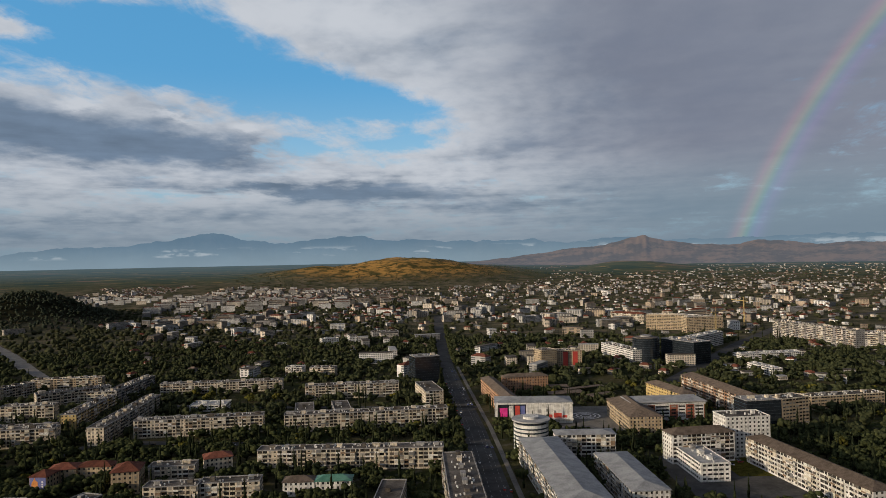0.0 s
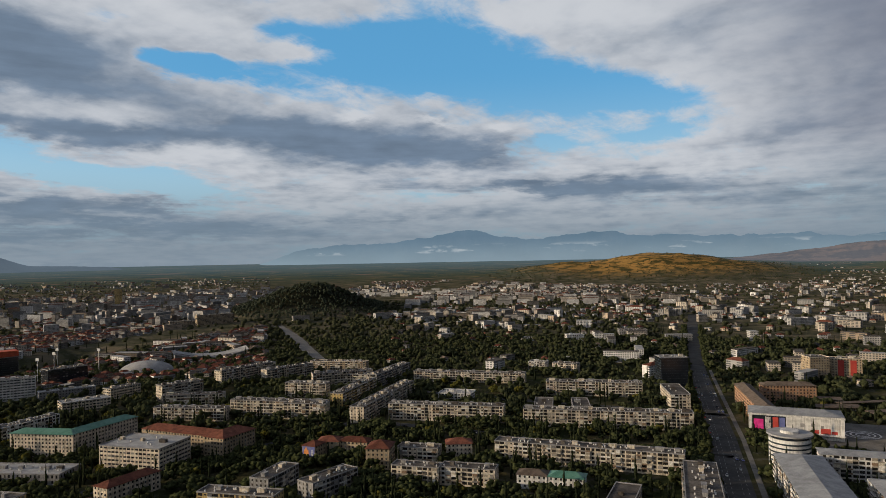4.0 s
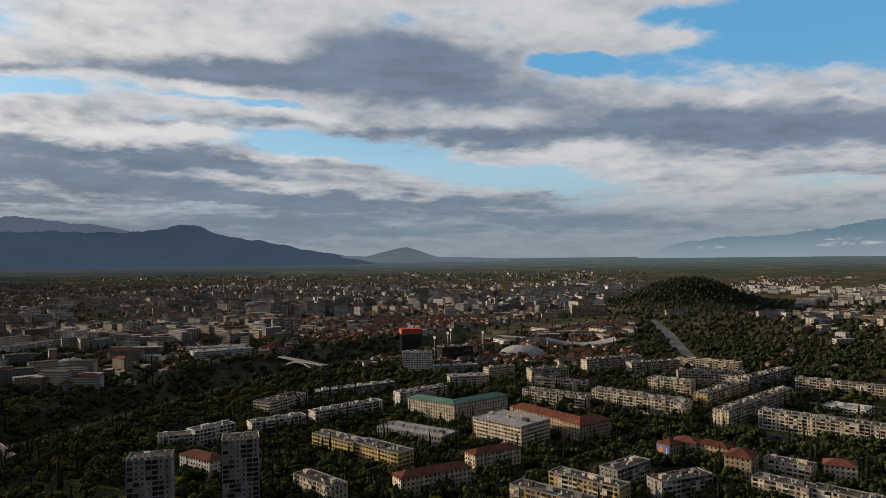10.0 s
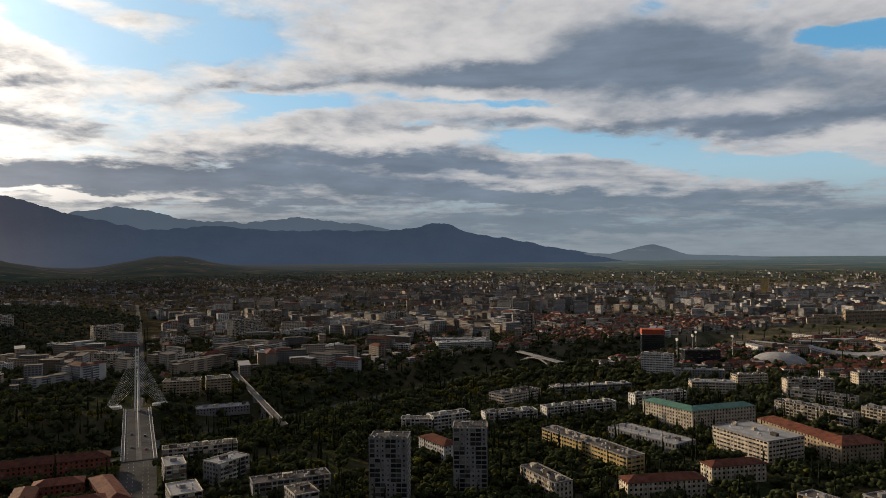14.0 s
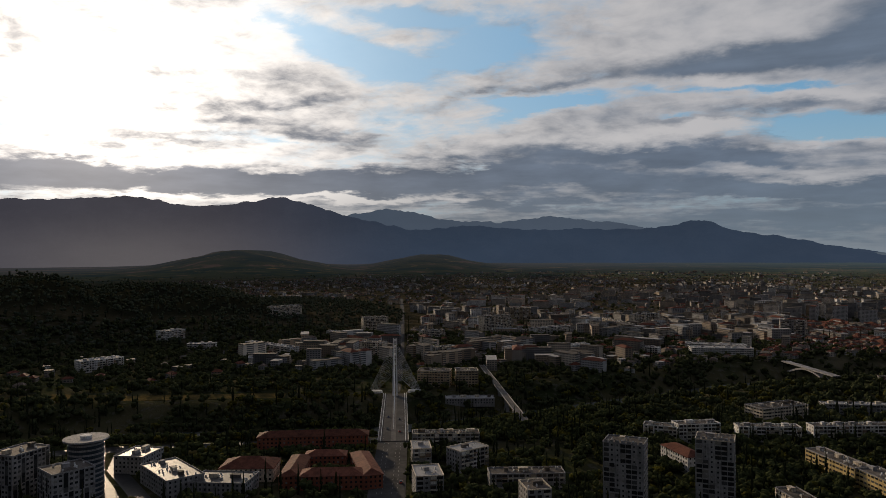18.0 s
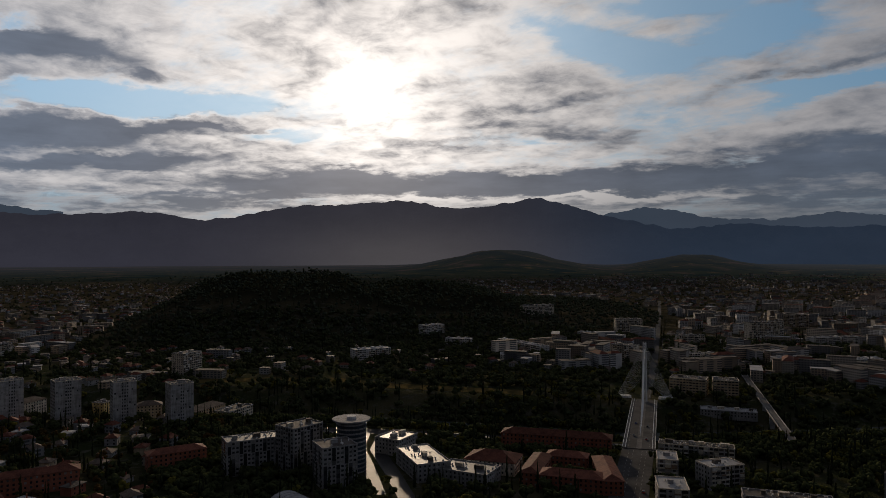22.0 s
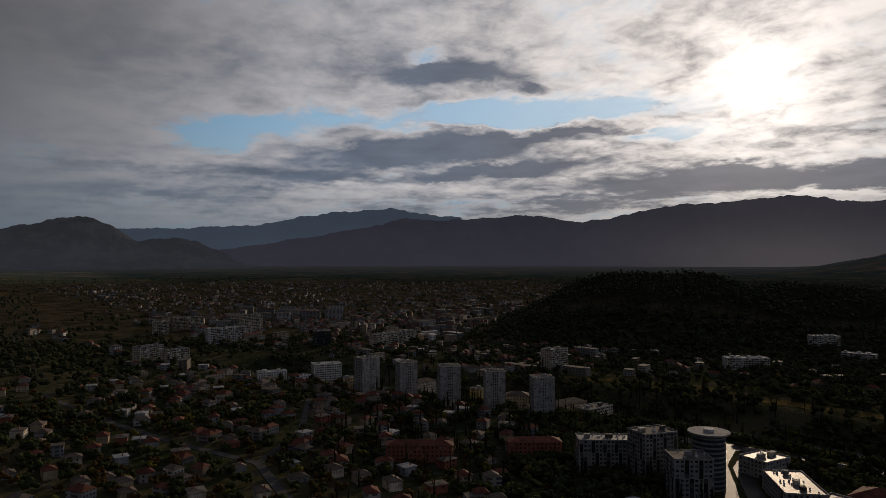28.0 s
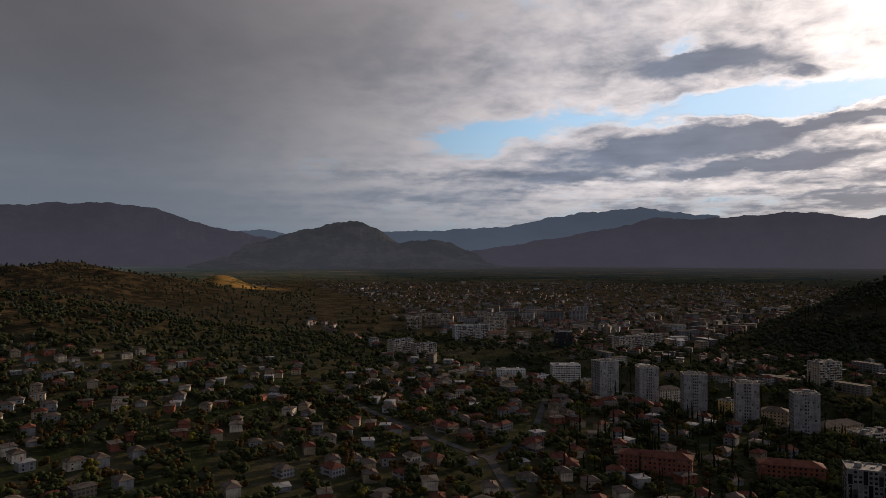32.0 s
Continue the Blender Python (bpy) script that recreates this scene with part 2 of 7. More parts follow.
dark.blob(64.4, 4.6, 12.8, 0.55, 0.9, 0.09)
dark.blob(71.3, 5.4, 4.1, 0.36, 0.7)
dark.blob(60.8, 3.0, 15.4, 0.39, 0.75, 0.02)
dark.blob(62.0, 1.8, 16.8, 0.60, 0.55)
dark.blob(46.9, 3.8, 6.4, 0.27, 0.4, 0.02)
dark.blob(65.1, 8.6, 2.3, 0.34, 0.5)
dark.blob(64.7, 11.8, 8.5, 0.38, -0.45, 0.22)
dark.blob(70.9, 9.1, 2.4, 0.64, -0.4)
dark.blob(62.0, 7.9, 2.4, 0.51, -0.3)
dark.blob(40.9, 17.6, 10.6, 1.20, -0.25)
dark.blob(67.4, 16.6, 5.5, 1.23, -0.3)
dark.blob(53.1, 14.8, 4.7, 2.38, 0.9)
dark.blob(67.5, 14.3, 9.1, 0.92, 0.6, 0.02)
dark.blob(45.0, 9.6, 5.4, 0.81, 0.75)
dark.blob(65.2, 10.7, 5.0, 0.41, 0.7, 0.05)
dark.blob(56.9, 9.8, 3.8, 0.44, 0.5)
dark.blob(65.2, 8.9, 1.8, 0.27, 0.6)
dark.blob(73.9, 7.7, 14.3, 0.64, 1.1, 0.05)
dark.blob(80.8, 6.1, 10.4, 0.64, 1)
dark.blob(101.6, 5.6, 8.1, 0.56, 1)
dark.blob(57.3, 4.6, 16.2, 0.49, 0.9, 0.03)
dark.blob(72.1, 4.0, 15.2, 0.55, 0.8)
dark.blob(54.3, 2.5, 17.4, 0.52, 0.7)
dark.blob(72.1, 2.4, 18.4, 0.83, 0.45)
dark.blob(48.4, 12.5, 7.6, 0.67, 0.4)
dark.blob(98.0, 4.6, 5.7, 0.33, -0.7)
dark.blob(75.8, 9.4, 6.0, 0.60, -0.45)
dark.blob(87.8, 8.4, 5.2, 0.62, -0.3)
dark.blob(96.0, 7.3, 6.2, 0.38, -0.4)
dark.blob(69.3, 9.7, 2.3, 0.60, -0.4)
dark.blob(57.6, 15.6, 5.0, 1.83, 0.8)
dark.blob(69.4, 14.3, 9.7, 0.80, 0.55)
dark.blob(107.0, 5.8, 13.2, 0.60, 0.9)
dark.blob(109.8, 9.1, 4.2, 0.34, 0.5)
dark.blob(92.4, 7.6, 5.5, 0.32, 0.5)
dark.blob(99.5, 4.5, 13.0, 0.27, -0.5)
dark.blob(117.0, 6.6, 2.0, 0.28, 0.7)
dark.blob(140.8, 8.6, 6.0, 0.97, 1.15)
dark.blob(134.5, 9.7, 5.1, 0.38, 0.8)
dark.blob(128.8, 10.2, 2.5, 0.18, 0.5)
dark.blob(136.8, 6.8, 4.9, 0.42, 0.85, -0.07)
dark.blob(141.8, 6.2, 2.1, 0.24, 0.5)
dark.blob(140.8, 14.8, 4.6, 0.76, 0.75)
dark.blob(135.2, 13.3, 2.1, 0.38, 0.55)
dark.blob(120.9, 6.6, 4.3, 0.55, 1)
dark.blob(113.2, 5.9, 12.0, 0.64, 0.9)
dark.blob(101.8, 6.1, 11.6, 0.59, 0.8, -0.03)
dark.blob(86.0, 6.8, 8.6, 0.91, 0.9)
dark.blob(138.6, 4.3, 8.8, 0.66, 0.9)
dark.blob(127.9, 4.6, 6.8, 0.44, 0.7)
dark.blob(83.5, 4.1, 7.2, 0.65, 0.7)
dark.blob(121.8, 5.6, 7.6, 0.41, 0.6)
dark.blob(103.6, 11.9, 7.7, 0.36, 0.55, -0.10)
dark.blob(94.0, 11.7, 5.4, 0.44, 0.6, -0.13)
dark.blob(83.5, 13.4, 6.1, 0.37, 0.75, -0.09)
dark.blob(107.2, 10.4, 5.5, 0.32, 0.5)
dark.blob(101.8, 9.8, 6.3, 0.32, 0.5)
dark.blob(109.0, 9.2, 3.2, 0.28, 0.5)
dark.blob(96.1, 9.0, 4.7, 0.49, 0.5)
dark.blob(108.1, 13.9, 4.1, 0.32, 0.4)
dark.blob(124.9, 11.7, 3.1, 0.22, 0.5, 0.05)
dark.blob(124.5, 11.0, 2.6, 0.18, 0.5)
dark.blob(98.2, 4.6, 4.4, 0.31, -0.7)
dark.blob(112.7, 4.7, 4.1, 0.18, -0.7)
dark.blob(89.9, 4.5, 2.8, 0.21, -0.4)
dark.blob(93.1, 12.7, 2.5, 0.39, -0.2)
dark.blob(146.1, 8.4, 8.7, 1.01, 1.15, -0.11)
dark.blob(138.2, 9.4, 5.5, 0.41, 0.8, -0.12)
dark.blob(131.4, 10.0, 3.6, 0.18, 0.6, -0.12)
dark.blob(151.9, 6.3, 7.1, 0.59, 0.9, -0.03)
dark.blob(165.0, 4.9, 6.6, 0.68, 0.85, -0.03)
dark.blob(165.0, 6.7, 8.6, 0.34, 0.5)
dark.blob(136.9, 7.1, 4.6, 0.37, 0.9, -0.10)
dark.blob(140.5, 14.7, 4.6, 0.78, 0.75)
dark.blob(135.5, 13.3, 2.5, 0.37, 0.45)
dark.blob(136.4, 4.1, 13.7, 0.55, 0.75, -0.05)
dark.blob(152.4, 3.2, 7.1, 0.27, 0.3)
dark.blob(170.5, 15.7, 12.4, 2.42, 0.35)
dark.blob(188.9, 14.4, 11.0, 3.69, 0.6)
dark.blob(189.9, 8.0, 7.9, 1.63, 0.5)
dark.blob(183.1, 4.6, 8.0, 1.12, 0.45)
dark.blob(169.4, 10.9, 1.8, 0.73, -0.35)
dark.blob(163.9, 9.1, 1.8, 0.64, -0.35)
dark.blob(160.2, 3.3, 9.2, 0.37, -0.35, -0.05)
dark.blob(24.5, 8.6, 9.5, 1.25, 0.45, 0.05)
dark.blob(9.0, 5.2, 7.0, 0.6, 0.3)
dark.blob(30.0, 10.2, 5.0, 0.8, 0.25)
dark.blob(92.0, 4.6, 11.0, 2.0, 0.35)

sunward = W.vmath("DOT_PRODUCT", ray, tuple(direction(SUN_AZ, SUN_EL)))
facing = W.math("MAXIMUM", sunward, 0.0)
broad_glow = W.math("POWER", facing, 5.0)
glow = W.math("POWER", facing, 24.0)
halo = W.math("POWER", facing, 190.0)
disc = W.math("POWER", facing, 650.0)

air = W.add("ShaderNodeTexSky")
air.sky_type = "NISHITA"
air.sun_disc = False
air.sun_elevation = radians(SUN_EL)
air.sun_rotation = radians(-SUN_AZ)
air.air_density, air.dust_density, air.ozone_density = 1.0, 0.6, 2.0
blue = W.mix(1.0, air.outputs[0], (0.075, 0.095, 0.105), "MULTIPLY")
low = W.step(el0, 2.0, 15.0, 1.0, 0.0)
clear = W.mix(W.math("MULTIPLY", low, 0.85), W.mix(0.6, blue, (0.08, 0.315, 0.575)), (0.34, 0.47, 0.53))
clear = W.mix(W.math("MULTIPLY", broad_glow, 0.75, clamp=True), clear, (0.50, 0.66, 0.78))
warm = W.math("MULTIPLY_ADD", glow, 0.55, W.math("MULTIPLY", broad_glow, 0.5), clamp=True)
bright = W.mix(warm, (0.445, 0.458, 0.485), (1.12, 1.06, 0.97))
gloom = W.mix(warm, (0.125, 0.168, 0.23), (0.17, 0.175, 0.195))
shade = W.math("SUBTRACT", W.math("ADD", dark.total, W.math("MULTIPLY_ADD", broad_glow, 0.14, 0.22)), W.math("MULTIPLY", W.math("SUBTRACT", lit, 0.5), 0.7))
grainy = W.math("MULTIPLY_ADD", W.math("SUBTRACT", W.noise(sheet, 4.6, 6.0, 0.52), 0.5), -0.7, W.math("MULTIPLY_ADD", streaks, -0.5, 1.0))
gloom = W.vmath("MULTIPLY", gloom, W.combine(grainy, grainy, grainy))
ripple = W.math("SUBTRACT", W.noise(W.vmath("ADD", sheet, (1.7, 5.5, 2.0)), 9.0, 9.0, 0.62, 0.4), 0.5)
shade = W.math("MULTIPLY_ADD", ripple, W.math("MULTIPLY_ADD", broad_glow, 1.3, 0.45), shade)
cloud = W.mix(W.step(shade, -0.14, 1.22), bright, gloom)
edge = W.math("MULTIPLY", W.step(cover.total, 0.40, 0.56), W.step(cover.total, 0.60, 0.95, 1.0, 0.0))
cloud = W.mix(W.math("MULTIPLY", edge, W.math("MULTIPLY_ADD", broad_glow, 0.5, 0.25)), cloud, bright)
# an even grey-violet sheet towards the rain
sheet_grey = W.mix(W.step(el0, 2.0, 9.0), (0.17, 0.225, 0.265), (0.150, 0.162, 0.205))
veil_grey = W.mix(W.step(W.math("MULTIPLY_ADD", raw, 9.0, el), 8.0, 19.0), (0.30, 0.315, 0.33), (0.22, 0.22, 0.225))
cloud = W.mix(W.step(W.math("MULTIPLY_ADD", el0, 0.9, az), 158.0, 190.0, 0.0, 0.74), cloud, veil_grey)
cloud = W.mix(W.step(W.math("MULTIPLY_ADD", el, -0.5, az), -2.0, -26.0, 0.0, 0.88), cloud, sheet_grey)
wisps = W.math("SUBTRACT", W.noise(W.vmath("MULTIPLY", sheet, (5.0, 9.0, 3.0)), 1.0, 9.0, 0.68, 0.6), 0.5)
sky = W.mix(W.step(W.math("MULTIPLY_ADD", wisps, 0.9, cover.total), 0.22, 0.86), clear, cloud)
haze = W.step(el0, 0.5, 7.5, 0.80, 0.0)
sky = W.mix(haze, sky, W.mix(warm, (0.135, 0.18, 0.222), (0.23, 0.215, 0.20)))
# the half of the sky round the sun is brighter
lift = W.step(az0, 91.0, 116.0, 1.0, 1.55)
sky = W.vmath("MULTIPLY", sky, W.combine(lift, lift, lift))
# darker away from the sun, towards the south
sky = W.mix(W.step(az0, 146.0, 191.0, 0.0, 0.88), sky, W.mix(W.step(el0, 2.0, 18.0), (0.12, 0.165, 0.21), (0.09, 0.098, 0.112)))
broken = W.step(shade, 0.15, 0.95, 1.0, 0.35)
sky = W.mix(W.math("MULTIPLY", W.math("MULTIPLY_ADD", halo, 0.42, W.math("MULTIPLY", glow, 0.08)), broken, clamp=True), sky, (2.3, 2.15, 1.95))
sky = W.mix(W.math("MULTIPLY", W.math("MULTIPLY", disc, 0.42), broken, clamp=True), sky, (3.6, 3.45, 3.1))
# unseen thick cloud overhead, added to dim the daylight, and the rain in the east, behind the first view
sky = W.mix(W.step(el0, 21.0, 36.0), sky, (0.150, 0.162, 0.205))
rain = W.math("MAXIMUM", W.step(az0, 196.0, 222.0), W.step(az0, -34.0, -58.0))
sky = W.mix(W.math("MULTIPLY", rain, 0.9), sky, (0.062, 0.068, 0.084))
# rainbow: a 42 degree ring round the point opposite the sun, in the rain curtain only
anti = W.math("MULTIPLY", W.math("ARCCOSINE", W.math("MULTIPLY", sunward, -1.0)), 180 / math.pi)
bow = W.add("ShaderNodeValToRGB")
W.put(bow.inputs[0], W.step(anti, 39.6, 42.8))
ramp = bow.color_ramp
ramp.elements[0].color = ramp.elements[1].color = (0, 0, 0, 1)
for at, tone in ((0.25, (0.10, 0.04, 0.22)), (0.42, (0.02, 0.10, 0.20)), (0.55, (0.05, 0.22, 0.06)), (0.68, (0.28, 0.22, 0.02)), (0.84, (0.30, 0.06, 0.03))):
    ramp.elements.new(at).color = (*tone, 1)
near_bow = W.math("MULTIPLY", W.step(az0, -40.0, -34.0), W.step(az0, -16.0, -22.0))
sky = W.mix(W.math("MULTIPLY", near_bow, 0.20), sky, bow.outputs[0], "ADD")
backing = W.add("ShaderNodeBackground")
W.put(backing.inputs[0], sky)
backing.inputs[1].default_value = 1.0
W.put(W.add("ShaderNodeOutputWorld").inputs[0], backing.outputs[0])

sun = new("sun", bpy.data.lights.new("sun", "SUN"))
sun.data.energy, sun.data.angle, sun.data.color = 2.75, radians(2.5), (1.0, 0.79, 0.54)
sun.matrix_world = look((0, 0, 0), tuple(-direction(SUN_AZ, SUN_EL)))


# ---- materials ----
def material(name, dark_tone, light_tone, rough=0.8, scale=0.4, metal=0.0, relief=0.0, fine=6.0, vary=0.0, spec=0.3, leafy=0.0):
    """A surface whose colour drifts between two tones at two sizes (stains and grain)."""
    mat = bpy.data.materials.new(name)
    mat.use_nodes = True
    n = Nodes(mat.node_tree)
    place = n.add("ShaderNodeTexCoord").outputs["Object"]
    broad = n.noise(place, scale, 4.0, 0.6)
    grain = n.noise(place, scale * fine, 5.0, 0.65)
    fac = n.step(n.math("MULTIPLY_ADD", grain, 0.4, n.math("MULTIPLY", broad, 0.6)), 0.34, 0.66)
    tone = n.mix(fac, dark_tone, light_tone)
    if vary:
        rnd = n.add("ShaderNodeObjectInfo").outputs["Random"]
        bright = n.math("MULTIPLY_ADD", rnd, vary, 1.0 - vary / 2)
        tone = n.vmath("MULTIPLY", tone, n.combine(bright, bright, bright))
    bsdf = n.add("ShaderNodeBsdfPrincipled")
    n.put(bsdf.inputs["Base Color"], tone)
    n.put(bsdf.inputs["Roughness"], rough)
    n.put(bsdf.inputs["Metallic"], metal)
    n.put(bsdf.inputs["Specular IOR Level"], spec)
    if relief:
        bump = n.add("ShaderNodeBump")
        n.put(bump.inputs["Strength"], relief)
        n.put(bump.inputs["Height"], grain)
        n.put(bsdf.inputs["Normal"], bump.outputs[0])
    out = bsdf.outputs[0]
    if leafy:
        # leaves let some light through
        thin = n.add("ShaderNodeBsdfTranslucent")
        n.put(thin.inputs[0], n.vmath("MULTIPLY", tone, (2.0, 1.9, 1.1)))
        both = n.add("ShaderNodeMixShader")
        n.put(both.inputs[0], leafy)
        n.put(both.inputs[1], out)
        n.put(both.inputs[2], thin.outputs[0])
        out = both.outputs[0]
    n.put(n.add("ShaderNodeOutputMaterial").inputs[0], out)
    return mat


def wall_material(name, dirty, clean, vary=0.14):
    """Rendered wall: rain streaks, patchy repairs and fine grain; each building a little different."""
    mat = bpy.data.materials.new(name)
    mat.use_nodes = True
    n = Nodes(mat.node_tree)
    place = n.add("ShaderNodeTexCoord").outputs["Object"]
    info = n.add("ShaderNodeObjectInfo")
    spot = n.vmath("ADD", place, n.combine(n.math("MULTIPLY", info.outputs["Random"], 90.0), 0.0, 0.0))
    streak = n.noise(n.vmath("MULTIPLY", spot, (1.1, 1.1, 0.07)), 1.0, 6.0, 0.65)
    patch = n.noise(n.vmath("MULTIPLY", spot, (0.16, 0.16, 0.34)), 1.0, 3.0, 0.5)
    grain = n.noise(spot, 2.5, 4.0, 0.7)
    fac = n.math("MULTIPLY_ADD", streak, 0.5, n.math("MULTIPLY_ADD", patch, 0.35, n.math("MULTIPLY", grain, 0.15)))
    tone = n.mix(n.step(fac, 0.36, 0.60), dirty, clean)
    level = n.math("MULTIPLY_ADD", info.outputs["Random"], vary, 1.0 - vary / 2)
    bsdf = n.add("ShaderNodeBsdfPrincipled")
    n.put(bsdf.inputs["Base Color"], n.vmath("MULTIPLY", tone, n.combine(level, level, level)))
    n.put(bsdf.inputs["Roughness"], 0.88)
    n.put(bsdf.inputs["Specular IOR Level"], 0.2)
    n.put(n.add("ShaderNodeOutputMaterial").inputs[0], bsdf.outputs[0])
    return mat


def mixed_material(name, tones, rough=0.8, spec=0.2):
    """Alike pieces in several finishes (closed shutters, curtains, repainted parapets, painted loggia shade), piece by
    piece.
    """
    mat = bpy.data.materials.new(name)
    mat.use_nodes = True
    n = Nodes(mat.node_tree)
    place = n.add("ShaderNodeTexCoord").outputs["Object"]
    own = n.math("FRACT", n.math("ADD", n.math("MULTIPLY", n.add("ShaderNodeObjectInfo").outputs["Random"], 7.0), n.add("ShaderNodeNewGeometry").outputs["Random Per Island"]))
    ramp_ = n.add("ShaderNodeValToRGB")
    ramp_.color_ramp.interpolation = "CONSTANT"
    n.put(ramp_.inputs[0], own)
    while len(ramp_.color_ramp.elements) < len(tones):
        ramp_.color_ramp.elements.new(0.99)
    for el_, (at, tone) in zip(ramp_.color_ramp.elements, tones):
        el_.position = at
        el_.color = (*tone, 1)
    grime = n.step(n.noise(place, 1.3, 5.0, 0.65), 0.35, 0.65, 0.72, 1.08)
    bsdf = n.add("ShaderNodeBsdfPrincipled")
    n.put(bsdf.inputs["Base Color"], n.vmath("MULTIPLY", ramp_.outputs[0], n.combine(grime, grime, grime)))
    n.put(bsdf.inputs["Roughness"], rough)
    n.put(bsdf.inputs["Specular IOR Level"], spec)
    n.put(n.add("ShaderNodeOutputMaterial").inputs[0], bsdf.outputs[0])
    return mat


